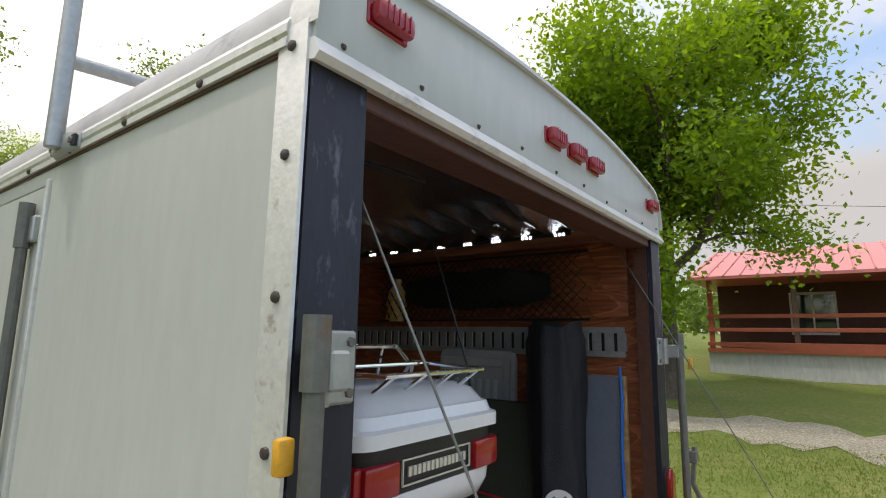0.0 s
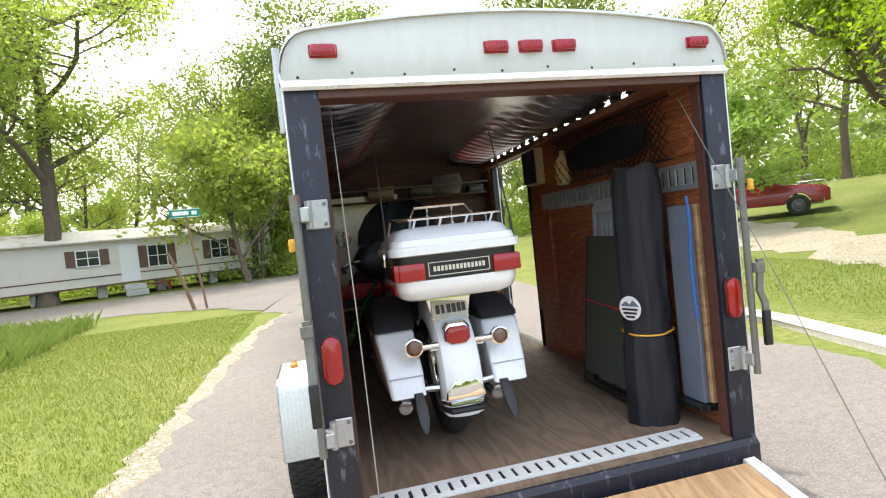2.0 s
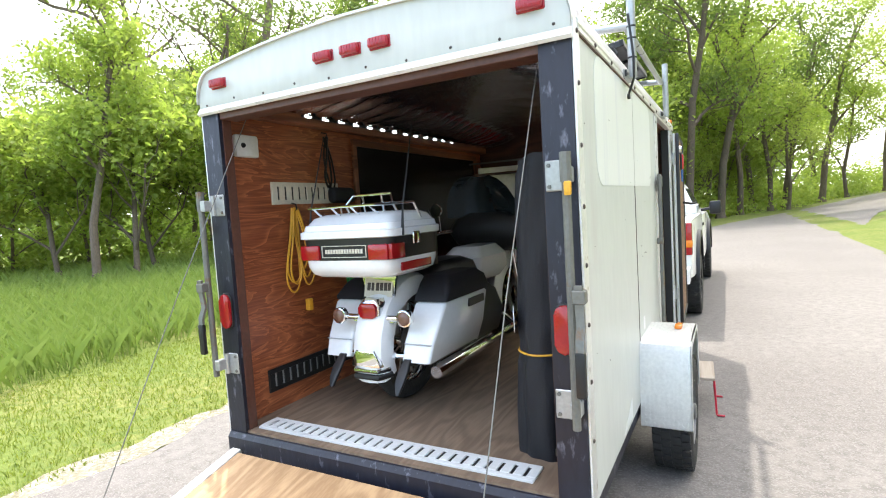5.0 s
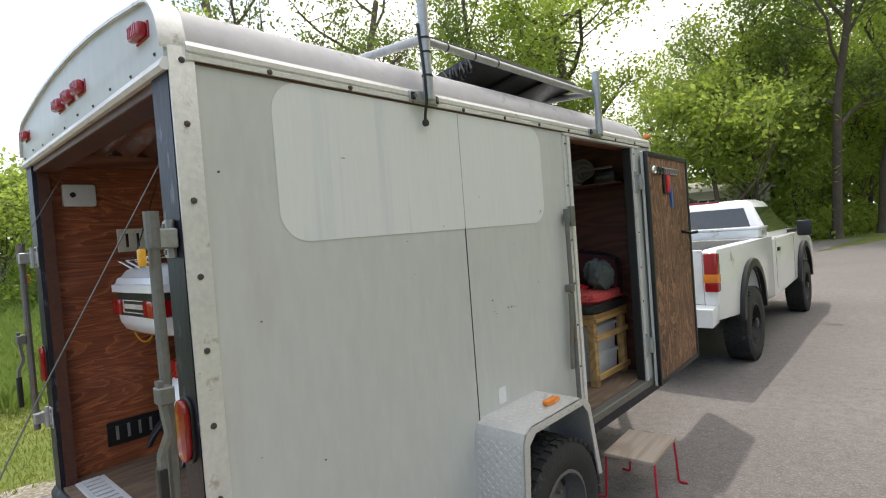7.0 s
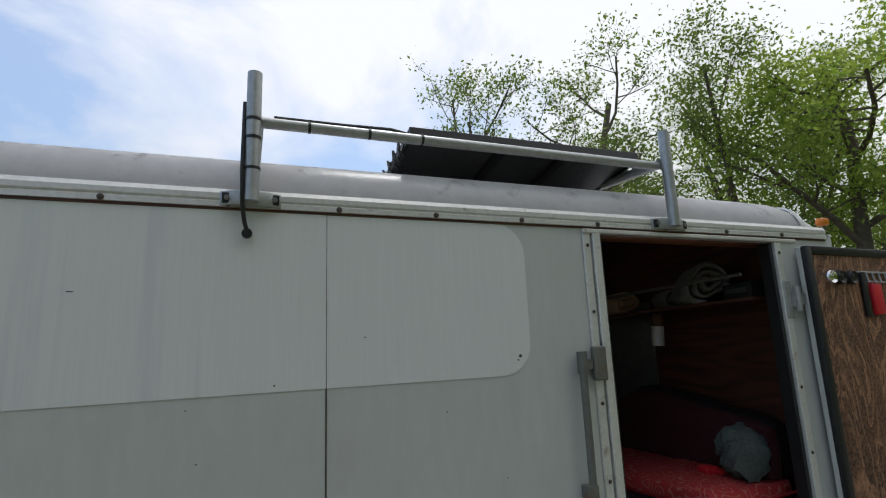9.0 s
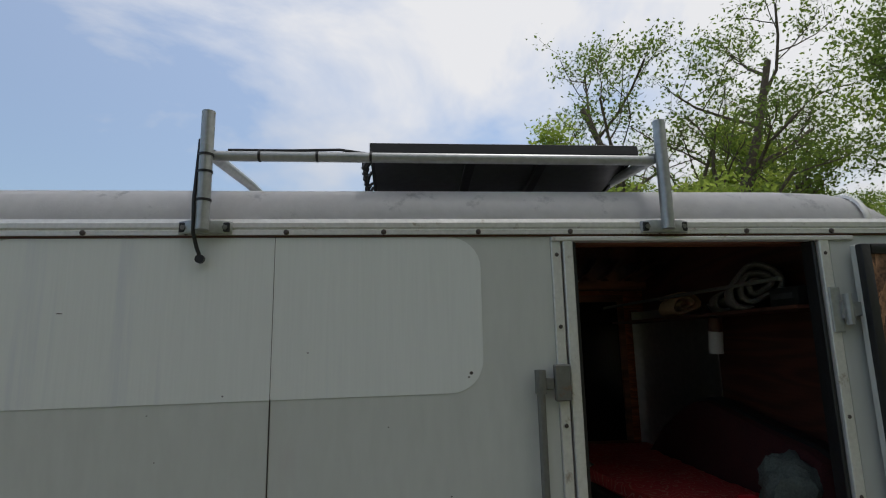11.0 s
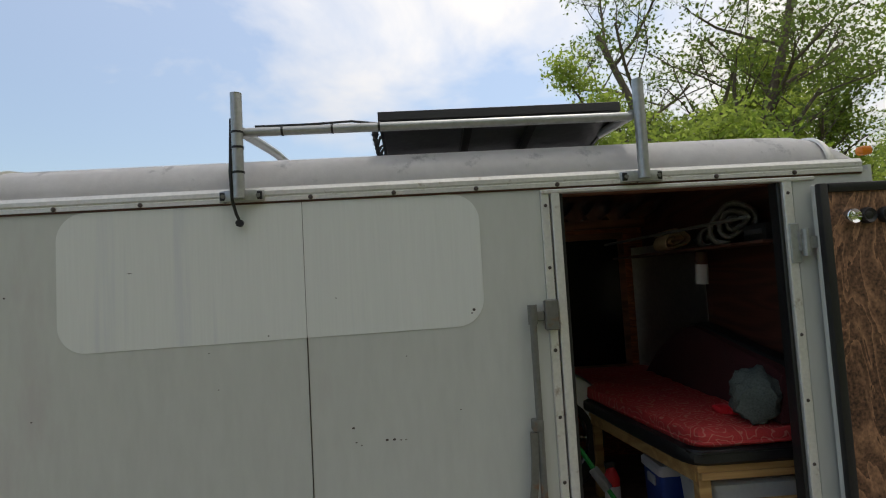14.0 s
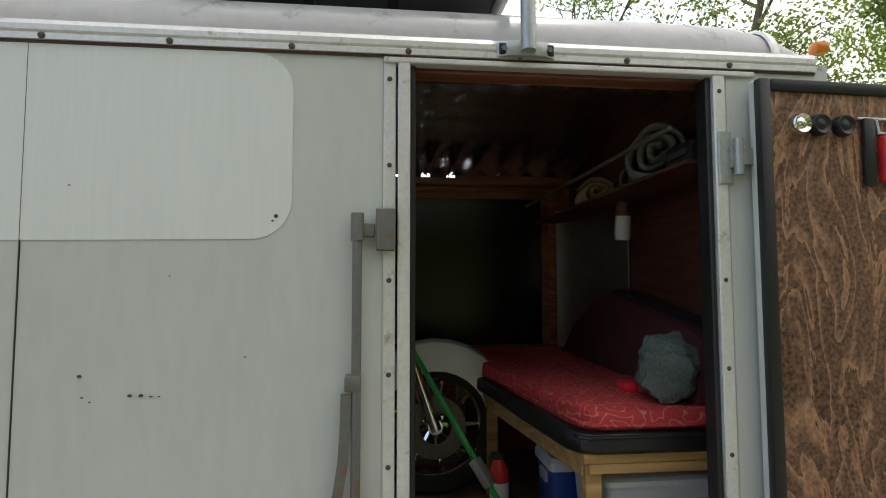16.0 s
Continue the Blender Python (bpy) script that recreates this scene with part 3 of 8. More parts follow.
blades("lawn_grass", 95000, (-9, -2.4, -2.5, 12), 0.04, 0.0042, M_BLADE, "short mown lawn grass beside the road", "grass", 1, lambda x, y: x > meadow_edge(y))
blades("roadside_lawn_grass", 50000, (3.9, 9.5, -3, 9), 0.04, 0.005, M_BLADE, "short lawn grass beyond the pale edging", "grass", 2, lambda x, y: x > 4.2 + 0.05 * y and not (8.4 < x < 10 and y > -3))
blades("meadow_grass", 95000, (-26, -4.7, -9, 15), 0.40, 0.0062, M_TALL, "tall green meadow grass left unmown", "grass", 3, lambda x, y: x < meadow_edge(y) and (x > -14 or (int(x * 997) % 3 == 0)) and y < 13.5 + (x + 5) * -0.05)

# ---- trees ----


def leaf_cloud(tips, per, size, spread, rng):
    """Leaves as small folded quads scattered round the twig ends."""
    T = np.array(tips)
    c = np.repeat(T, per, axis=0)
    n = len(c)
    c = c + rng.normal(0, spread, (n, 3)) * np.array([1, 1, 0.7])
    nrm = rng.normal(0, 1, (n, 3)) + np.array([0, 0, 0.8])
    nrm /= np.linalg.norm(nrm, axis=1)[:, None]
    u = np.cross(nrm, rng.normal(0, 1, (n, 3)))
    u /= np.linalg.norm(u, axis=1)[:, None] + 1e-9
    v = np.cross(nrm, u)
    s = (size * rng.uniform(0.55, 1.35, n))[:, None]
    P = np.zeros((n, 4, 3))
    P[:, 0] = c - u * s * 0.55
    P[:, 1] = c + v * s * 0.35 + nrm * s * 0.10
    P[:, 2] = c + u * s * 0.65
    P[:, 3] = c - v * s * 0.35 + nrm * s * 0.10
    b = np.arange(n) * 4
    F = np.stack([np.c_[b, b + 1, b + 2], np.c_[b, b + 2, b + 3]], 1).reshape(-1, 3)
    return P.reshape(-1, 3), F


def tree_meshes(seed, height, trunk_r, first, spread, levels=3, per=9, leaf=0.2, puff=0.45, split=5, lean=0.0, forks=1, up=0.35, taper=0.75):
    """Trunk and crown meshes of one tree, standing at the origin."""
    rng = np.random.RandomState(seed)
    bm = B()
    tips = []

    def grow(p, d, length, r, level):
        pts, rs = [p], [r]
        steps = 4 if level == 0 else 3
        for i in range(steps):
            d = (d + Vector(rng.normal(0, 0.10 + 0.06 * level, 3)) + Vector((0, 0, 0.05))).normalized()
            p = p + d * (length / steps)
            pts.append(p)
            rs.append(max(r * (1 - (1 - (0.55 if level else 0.5)) * (i + 1) / steps), 0.006))
        tube(bm, pts, rs, 8 if level == 0 else (5 if level == 1 else 4), cap=False)
        if level >= levels:
            tips.extend([tuple(pts[-1]), tuple(pts[-2])])
            return
        if level == levels - 1:
            tips.append(tuple(pts[-1]))
        k = split + (2 if level == 0 else 0)
        for i in range(k):
            t = (0.35 if level else first) + (1 - (0.35 if level else first)) * (i + rng.uniform(0.1, 0.9)) / k
            f = t * steps
            j = min(int(f), steps - 1)
            q = pts[j].lerp(pts[j + 1], f - j)
            ang = rng.uniform(0, 6.283) if level else (i * 2.4 + rng.uniform(-0.4, 0.4))
            side = Vector((math.cos(ang), math.sin(ang), up + rng.uniform(-0.25, 0.35)))
            nd = (side.normalized() + d * 0.35).normalized()
            ln = length * spread * (1.05 - taper * 0.55 * t) * rng.uniform(0.75, 1.2) if level == 0 else length * 0.55 * rng.uniform(0.7, 1.2)
            grow(q, nd, ln, max(rs[j] * 0.5, 0.008), level + 1)
        if level == 0:
            tips.append(tuple(pts[-1]))

    for k in range(forks):
        a = k * 2.2
        dirn = Vector((math.cos(a) * 0.28 * (forks > 1) + lean, math.sin(a) * 0.28 * (forks > 1), 1)).normalized()
        grow(Vector((0, 0, -0.1)), dirn, height, trunk_r, 0)
    # root flare
    lathe(bm, [(trunk_r * 1.55, -0.12), (trunk_r * 1.25, 0.12), (trunk_r * 1.02, 0.5)], (0, 0, 0), (0, 0, 1), 9)
    me = bpy.data.meshes.new("trunk")
    bm.to_mesh(me)
    bm.free()
    P, F = leaf_cloud(tips, per, leaf, puff, rng)
    mc = bpy.data.meshes.new("crown")
    mc.from_pydata(P.tolist(), [], F.tolist())
    return me, mc


def plant(name, meshes, at, turn, scale, leaf_mat, label, group="", category="tree"):
    me, mc = meshes
    ob = new(name)
    ob.matrix_basis = pose(at[0], at[1], gz(at[0], at[1]) - 0.02, 0, 0, turn) @ Matrix.Diagonal((scale, scale, scale, 1))
    tagged(ob, label, category, group)
    link("trunk", me, M_BARK, ob, smooth=60)
    link("crown", mc, leaf_mat, ob, smooth=0)
    return ob


OAK = tree_meshes(17, 12.5, 0.34, 0.24, 0.45, 3, 34, 0.165, 0.6, 6, up=0.18)
MAPLE = tree_meshes(11, 7.2, 0.235, 0.13, 0.40, 3, 130, 0.10, 0.38, 7, up=0.02)
LOCUST = tree_meshes(18, 14.5, 0.15, 0.25, 0.30, 3, 14, 0.16, 0.45, 5, forks=3, up=0.8)
YARD = tree_meshes(12, 8.5, 0.42, 0.25, 0.55, 3, 42, 0.135, 0.45, 5, forks=2, up=0.3)
WALNUT = tree_meshes(13, 12.5, 0.24, 0.30, 0.42, 3, 11, 0.14, 0.32, 5, forks=2, up=0.5)
SPARSE = tree_meshes(14, 10.0, 0.17, 0.3, 0.30, 3, 22, 0.16, 0.34, 5, up=0.7)
WOODS = [tree_meshes(20 + k, 11.5 + k, 0.20 + 0.02 * k, 0.22 + 0.05 * k, 0.36, 3, 17, 0.20, 0.62, 5, up=0.45) for k in range(4)]
BUSHY = [tree_meshes(30 + k, 6.0, 0.11, 0.08, 0.52, 3, 17, 0.20, 0.42, 5, up=0.45) for k in range(2)]
DOGWOOD = tree_meshes(40, 3.6, 0.09, 0.3, 0.62, 3, 14, 0.16, 0.22, 5, up=0.1)

plant("maple_tree", MAPLE, (11.85, 2.75), 20, 1.2, M_LEAF_A, "round full maple tree with bright green leaves on the lawn")
plant("yard_tree", YARD, (18.0, 10.8), 60, 0.9, M_LEAF_A, "old forked shade tree with dark trunk on the lawn")
plant("walnut_tree", WALNUT, (-17.8, 13.8), 52, 1.15, M_LEAF_C, "thinly leaved forked tree showing dark branches")
plant("corner_tree", OAK, (-13.6, 27.0), 130, 1.2, M_LEAF_B, "broad shade tree with thick trunk before the mobile home")
plant("locust_tree", LOCUST, (-17.2, 27.7), 40, 1.15, M_LEAF_C, "tall many-stemmed tree with dark upright branches")
plant("dogwood_tree", DOGWOOD, (11.2, 11.8), 0, 1.0, M_LEAF_D, "low spreading dogwood with pale blossom over the lawn")
for k, (x, y, s, t) in enumerate(((-21, 18, 1.0, 30), (-14.6, 6.6, 0.74, 140))):
    plant("slim_tree", SPARSE, (x, y), t, s, M_LEAF_B, "slim young tree with sparse spring leaves", "slim trees by the meadow")

rng_w = random.Random(7)
edge = []
# woodland behind the meadow, behind the mobile home, along the road and behind the lawn
for i in range(17):
    edge.append((-25.0 - rng_w.uniform(0, 5), 4.0 + 1.35 * i, 'L'))
for i in range(20):
    edge.append((-50 + 2.9 * i + rng_w.uniform(-1, 1), 42 + rng_w.uniform(-2, 7) + max(0, (i - 14)) * 1.0, 'N'))
for i in range(9):
    edge.append((-4.2 + 0.5 * i + rng_w.uniform(-2.0, 0.6), 31.0 + 2.6 * i, 'R'))
for x, y in ((-0.8, 31.5), (0.6, 36.0), (2.4, 40.5), (4.2, 45.5), (6.2, 49.5), (8.4, 54.0), (10.8, 58.0), (14.0, 62.5), (18.0, 67.5), (1.0, 47.0), (5.0, 56.0), (9.0, 64.0)):
    edge.append((x + rng_w.uniform(-1.2, 0.2), y, 'B'))
for x, y in ((11.6, 33.0), (12.6, 36.5), (14.5, 40.0), (-4.5, 36.0)):
    edge.append((x, y, 'R'))
for x, y in ((-15.0, 8.0), (-16.5, 9.6), (-14.0, 11.4), (-17.5, 7.0), (-16.0, 12.5), (-19.5, 5.0)):
    plant("edge_shrub", BUSHY[int(y * 10) % 2], (x, y), rng_w.uniform(0, 360), rng_w.uniform(0.75, 1.0), M_LEAF_B, "bushy young growth along the edge of the wood", "bushes along the wood's edge", "bush")
for i in range(11):
    edge.append((14 + 1.0 * i + max(0, i - 3) * 7 + rng_w.uniform(-1, 3), 30 + 4.5 * i, 'E'))
for i in range(6):
    edge.append((24 + rng_w.uniform(-2, 6) + 1.2 * i, 38 - 4.0 * i, 'H'))
for i, (x, y, side) in enumerate(edge):
    mesh = WOODS[i % 4]
    s = rng_w.uniform(0.8, 1.2) * ((0.40 + 0.025 * (y - 4)) if side == 'L' else 1.0) * {'R': 0.82, 'N': 0.85, 'B': 0.90}.get(side, 1.0)
    lm = M_LEAF_B if side == 'B' else (M_LEAF_B, M_LEAF_B, M_LEAF_C)[i % 3]
    lab = "woodland tree with dense green spring foliage" if i % 3 < 2 or side == 'B' else "darker green woodland tree in the wood's edge"
    plant("woodland_tree", mesh, (x, y), rng_w.uniform(0, 360), s, lm, lab, "trees of the surrounding woods")
for i in range(34):
    if i < 16:
        x, y = -23.5 + rng_w.uniform(-2.5, 1.5), -22 + 2.5 * i
        if y > 12.5:
            x -= 3
    elif i < 26:
        x, y = -40 + 4.0 * (i - 16) + rng_w.uniform(-1, 1), 39 + rng_w.uniform(-1, 2)
    else:
        x, y = -4.6 + 1.0 * (i - 26) + rng_w.uniform(-1, 0.4), 26.5 + 3.2 * (i - 26)
    plant("edge_shrub", BUSHY[i % 2], (x, y), rng_w.uniform(0, 360), rng_w.uniform(0.55, 0.95) * (0.42 if y < 3 and x < -15 else 1.35 if i >= 26 else 1), M_LEAF_B, "bushy young growth along the edge of the wood", "bushes along the wood's edge", "bush")


def far_woods():
    """The wooded distance all round, one ragged bank of foliage."""
    rng = np.random.RandomState(77)
    tips = []
    for k in range(2600):
        a = rng.uniform(0, 2 * math.pi)
        r = rng.uniform(75, 115)
        x, y = r * math.cos(a), r * math.sin(a)
        if abs(x - (4 + 0.17 * y)) < 7 and y > 0:
            continue
        top = 13 + 5 * math.sin(a * 9) + 3 * math.sin(a * 23 + 1)
        if a < 0.5 or math.pi * 0.80 < a:
            top *= 0.42
        tips.append((x, y, gz(x, y) + top * rng.uniform(0.02, 1.0)))
    P, F = leaf_cloud(tips, 26, 1.3, 1.5, rng)
    me = bpy.data.meshes.new("far_woods")
    me.from_pydata(P.tolist(), [], F.tolist())
    tagged(link("far_woods", me, M_LEAF_C, smooth=0), "distant wooded hills closing the view", "woods", kind="stuff")


def undergrowth(name, lines, label, seed, top):
    """A ragged bank of brush along the wood's edge, from the ground up."""
    rng = np.random.RandomState(seed)
    tips = []
    for (x0, y0), (x1, y1) in lines:
        ln = math.hypot(x1 - x0, y1 - y0)
        nx, ny = -(y1 - y0) / ln, (x1 - x0) / ln
        for k in range(int(ln * 15)):
            t = rng.uniform(0, 1)
            d = rng.uniform(0, 5)
            x, y = x0 + (x1 - x0) * t + nx * d, y0 + (y1 - y0) * t + ny * d
            hump = 0.65 + 0.35 * math.sin(t * ln * 0.9 + seed) * math.cos(t * ln * 0.37)
            tips.append((x, y, gz(x, y) + top * hump * (0.25 + 0.75 * d / 5) * rng.uniform(0.02, 1)))
    P, F = leaf_cloud(tips, 34, 0.22, 0.5, rng)
    me = bpy.data.meshes.new(name)
    me.from_pydata(P.tolist(), [], F.tolist())
    tagged(link(name, me, M_LEAF_B, smooth=0), label, "brush", kind="stuff")


undergrowth("meadow_brush", [((-22.0, 3), (-22.5, 16)), ((-22.5, 16), (-26, 26))], "leafy brush closing the foot of the wood", 3, 4.5)
undergrowth("hedge_brush", [((-23.0, -30), (-22.0, 4))], "low brush along the open side of the meadow", 9, 2.0)
undergrowth("roadside_brush", [((-2.4, 28.5), (1.8, 41)), ((1.8, 41), (9.0, 56)), ((9.0, 56), (20.0, 72))], "leafy brush along the road's wooded side", 4, 6.0)
undergrowth("home_brush", [((-1.5, 36), (-40, 38))], "leafy brush behind the mobile home", 5, 4.0)
undergrowth("bend_brush", [((14.5, 42), (11, 30)), ((36, 8), (34, 40))], "leafy brush beyond the road and lawn", 6, 5.0)
far_woods()

# ---- the trailer ----
W, L, Z0, Z1 = 0.915, 3.30, 0.45, 2.105
trailer = thing("cargo_trailer", (0, 0, 0), "weathered white enclosed cargo trailer standing open at the rear", "trailer")


def crown(x):
    """Height of the rounded roof over the trailer's width."""
    ax = abs(x)
    if ax <= 0.80:
        return 2.336 - 0.062 * (ax / 0.80) ** 2
    t = min((ax - 0.80) / 0.115, 1)
    return 2.125 + 0.149 * math.sqrt(max(1 - t * t, 0))


ARC = [-W] + [-0.913, -0.906, -0.893, -0.872, -0.845, -0.81] + [-0.75 + 0.15 * i for i in range(11)] + [0.81, 0.845, 0.872, 0.893, 0.906, 0.913] + [W]


def roof_sheet():
    bm = B()
    secs = []
    for y in [0.0, 0.5, 1.0, 1.5, 2.0, 2.5, 2.9] + [2.98 + 0.32 * math.sin(radians(15 * k)) for k in range(1, 7)]:
        t = max(0.0, (y - 2.98) / 0.32)
        f = math.sqrt(max(0.0, 1 - min(t, 1) ** 2))
        secs.append([(x * (1 - 0.03 * (1 - f)), y, 2.12 + (crown(x) - 2.12) * max(f, 0.02)) for x in ARC])
    loft(bm, secs, wrap=False)
    r = bmesh.ops.solidify(bm, geom=list(bm.faces), thickness=0.012)
    return bm


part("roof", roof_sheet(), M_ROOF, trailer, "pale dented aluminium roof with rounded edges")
# side skins
for name, y0, y1, z0, z1, sx in (("side_panel", 0.0, 1.1538, Z0, Z1, 1), ("side_panel", 1.1552, 2.03, Z0, Z1, 1), ("side_panel", 3.075, L, Z0, Z1, 1), ("side_panel", 2.03, 3.075, 2.078, Z1, 1),
                                 ("side_panel", 0.0, 1.03, Z0, Z1, -1), ("side_panel", 2.96, L, Z0, Z1, -1), ("side_panel", 1.03, 2.96, 2.05, Z1, -1)):
    bm = B()
    box(bm, 0.893 * sx, W * sx, y0, y1, z0, z1, 0.002, 1)
    part(name, bm, M_WHITE, trailer)
bm = B()
loft(bm, [[(-W, L - 0.002, Z0), (W, L - 0.002, Z0), (W, L + 0.012, Z0), (-W, L + 0.012, Z0)], [(-W, L - 0.002, Z1 + 0.02), (W, L - 0.002, Z1 + 0.02), (W, L + 0.012, Z1 + 0.02), (-W, L + 0.012, Z1 + 0.02)]])
part("front_panel", bm, M_WHITE, trailer)
# repainted patches
bm = B()
pp = [(y, z - 0.016 * max(0.0, (1.80 - y) / 1.5) * (z < 1.85)) for y, z in rrect(0.283, 1.798, 1.606, 2.090, 0.10, 8)]
extrude(bm, pp, 'x', W + 0.0003, W + 0.0022)
part("painted_patch", bm, M_PATCH, trailer, "cleaner white patch where a sign was removed", smooth=0)
bm = B()
extrude(bm, [(0.62, 0.47), (0.86, 0.47), (0.85, 0.57), (0.75, 0.52)], 'x', W + 0.0003, W + 0.0015)
part("painted_patch", bm, M_PATCH, trailer, "small cleaner white patch low on the side", smooth=0)
bm = B()
box(bm, W, W + 0.002, 1.30, 1.355, 0.80, 0.87)
part("sticker", bm, M_BARWHITE, trailer, "small white sticker above the fender")
bm = B()
box(bm, 0.90, W + 0.0028, 1.1538, 1.1552, Z0, Z1 - 0.003)
part("seam", bm, M_BARDARK, trailer)
# chips in the paint
rng_c = random.Random(3)
for y, z, w in ((1.263, 1.735, 0.0035), (1.304, 1.270, 0.006), (1.312, 1.219, 0.004), (1.421, 1.221, 0.006), (1.447, 1.221, 0.006), (1.470, 1.218, 0.005), (1.489, 1.218, 0.004), (1.505, 1.512, 0.0025), (0.837, 1.435, 0.003), (0.807, 1.565, 0.003), (1.759, 1.664, 0.006), (1.751, 1.652, 0.004),
                (1.018, 1.614, 0.003), (0.193, 1.365, 0.004), (1.330, 1.208, 0.003), (0.159, 0.974, 0.003), (0.373, 0.890, 0.004), (0.104, 1.801, 0.004), (0.537, 1.864, 0.010), (1.69, 1.31, 0.003)):
    bm = B()
    h = w * rng_c.uniform(0.35, 0.9) if w < 0.009 else 0.0015
    tube(bm, [(W + 0.0020, y, z), (W + 0.0028, y, z)], 1.0, 7)
    bmesh.ops.transform(bm, matrix=Matrix.Translation((0, y, z)) @ Matrix.Diagonal((1, w, h, 1)) @ Matrix.Translation((0, -y, -z)), verts=bm.verts)
    part("paint_chip", bm, M_BARDARK, trailer)
# linings
for y0, y1, z0, z1, sx, mt in ((0.056, 2.06, 0.49, 2.10, 1, M_LINING), (3.06, L - 0.01, 0.49, 2.10, 1, M_LINING), (0.056, L - 0.01, 0.49, 2.10, -1, M_LINING)):
    bm = B()
    box(bm, 0.868 * sx, 0.892 * sx, y0, y1, z0, z1)
    part("wall_lining", bm, mt, trailer, "red-stained plywood wall lining")
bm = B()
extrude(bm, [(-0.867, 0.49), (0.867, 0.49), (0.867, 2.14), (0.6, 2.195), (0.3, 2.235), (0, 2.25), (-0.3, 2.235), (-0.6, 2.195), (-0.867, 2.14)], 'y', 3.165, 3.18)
part("front_lining", bm, M_FRONTSHADE, trailer, "plywood front lining, shade put into its dark colour")
# foil ceiling
bm = B()
xs = [-0.866 + 1.732 * i / 60 for i in range(61)]


def foil_z(x, y):
    """Height of the slack foil: billows between the staples along both walls, creases all over."""
    ax = abs(x)
    e = min(max((ax - 0.34) / 0.22, 0), 1)
    e = e * e * (3 - 2 * e) * (1 - 0.6 * min(max((ax - 0.70) / 0.14, 0), 1))
    billow = math.cos(2 * math.pi * y / 0.14 + 1.6 * math.sin(3 * y) + 2 * ax)
    crease = noise.noise(Vector((x * 2.2, y * 2.2, 1.0))) * 0.010 + noise.noise(Vector((x * 7, y * 5, 4.0))) * 0.0045 + noise.noise(Vector((x * 26, y * 22, 8.0))) * 0.0012
    return 2.135 + 0.10 * (1 - (x / 0.87) ** 2) + (0.025 * billow - 0.020) * e + crease


loft(bm, [[(x, y, foil_z(x, y)) for x in xs] for y in [0.09 + 0.0145 * k for k in range(215)]], wrap=False)
part("ceiling_foil", bm, M_FOIL, trailer, "silver bubble-foil insulation under the roof", smooth=80)
for sx in (-1, 1):
    bm = B()
    box(bm, 0.80 * sx, 0.867 * sx, 0.10, 3.23, 2.075, 2.135, 0.004, 1)
    part("ceiling_cleat", bm, M_CLEAT, trailer, "stained wooden cleat under the ceiling")
# tape seam on the foil
bm = B()
tube(bm, [(-0.5, 0.55, 2.194), (-0.2, 0.62, 2.226), (0.1, 0.60, 2.232)], 0.006, 5)
part("ceiling_seam", bm, M_BLACK, trailer)
# floor, chassis
bm = B()
box(bm, -0.868, 0.868, 0.0, 3.26, 0.465, 0.49)
part("floor_board", bm, M_FLOOR, trailer, "worn brown plywood floor")
for x0, x1, y0, y1 in ((-0.90, -0.80, 0.03, 3.28), (0.80, 0.90, 0.03, 3.28), (-0.80, 0.80, 3.20, 3.28), (-0.8, 0.8, 1.4, 1.5)):
    bm = B()
    box(bm, x0, x1, y0, y1, 0.36, 0.462, 0.004, 1)
    part("chassis_rail", bm, M_NAVY, trailer)
bm = B()
tube(bm, [(-0.6, 3.2, 0.42), (-0.05, 4.15, 0.46)], 0.045, 8)
part("tongue", bm, M_NAVY, trailer)
bm = B()
tube(bm, [(0.6, 3.2, 0.42), (0.05, 4.15, 0.46)], 0.045, 8)
part("tongue", bm, M_NAVY, trailer)
bm = B()
tube(bm, [(-1.0, 1.425, 0.33), (1.0, 1.425, 0.33)], 0.035, 10)
part("axle", bm, M_BLACK, trailer)
# sill of the side doorway
bm = B()
box(bm, 0.87, 0.93, 2.05, 3.06, 0.44, 0.488, 0.004, 1)
part("door_sill", bm, M_RUSTY, trailer, "worn metal sill of the side doorway")
# rear posts, header, sill
for sx in (-1, 1):
    bm = B()
    extrude(bm, [(sx * 0.800, -0.008), (sx * 0.912, -0.008), (sx * 0.912, 0.03), (sx * 0.835, 0.03), (sx * 0.835, 0.055), (sx * 0.800, 0.055)], 'z', 0.36, 2.078, 0.003)
    part("rear_post", bm, M_NAVY, trailer, "dark painted steel door post, scratched")
    bm = B()
    box(bm, sx * 0.793, sx * 0.800, 0.012, 0.06, 0.48, 2.06)
    part("post_trim", bm, M_BROWNP, trailer)
bm = B()
face = [(x, crown(x)) for x in ARC] + [(W, 2.085), (-W, 2.085)]
extrude(bm, face, 'y', -0.014, 0.03, 0.004)
part("rear_header", bm, M_WHITE, trailer, "white curved panel above the rear opening")
bm = B()
secs = []
for x in ARC:
    z = crown(x)
    secs.append([(x * 1.006, -0.026, z - 0.004), (x * 1.006, -0.026, z + 0.006), (x * 1.006, 0.045, z + 0.008), (x * 1.006, 0.045, z - 0.004)])
loft(bm, secs)
part("header_edge", bm, M_TRIM, trailer, "aluminium edging round the roof end")
bm = B()
extrude(bm, [(-0.03, 2.072), (-0.016, 2.098), (0.0, 2.098), (0.0, 2.066), (-0.02, 2.062)], 'x', -0.918, 0.918)
part("drip_lip", bm, M_ROOF, trailer, "white lip along the header's lower edge", smooth=20)
bm = B()
box(bm, -0.80, 0.80, 0.0, 0.10, 2.035, 2.085, 0.003, 1)
part("header_board", bm, M_BROWNP, trailer, "dark brown board under the header")
bm = B()
extrude(bm, [(-0.03, 0.33), (-0.03, 0.455), (-0.012, 0.478), (0.045, 0.478), (0.045, 0.33)], 'x', -0.914, 0.914, 0.004)
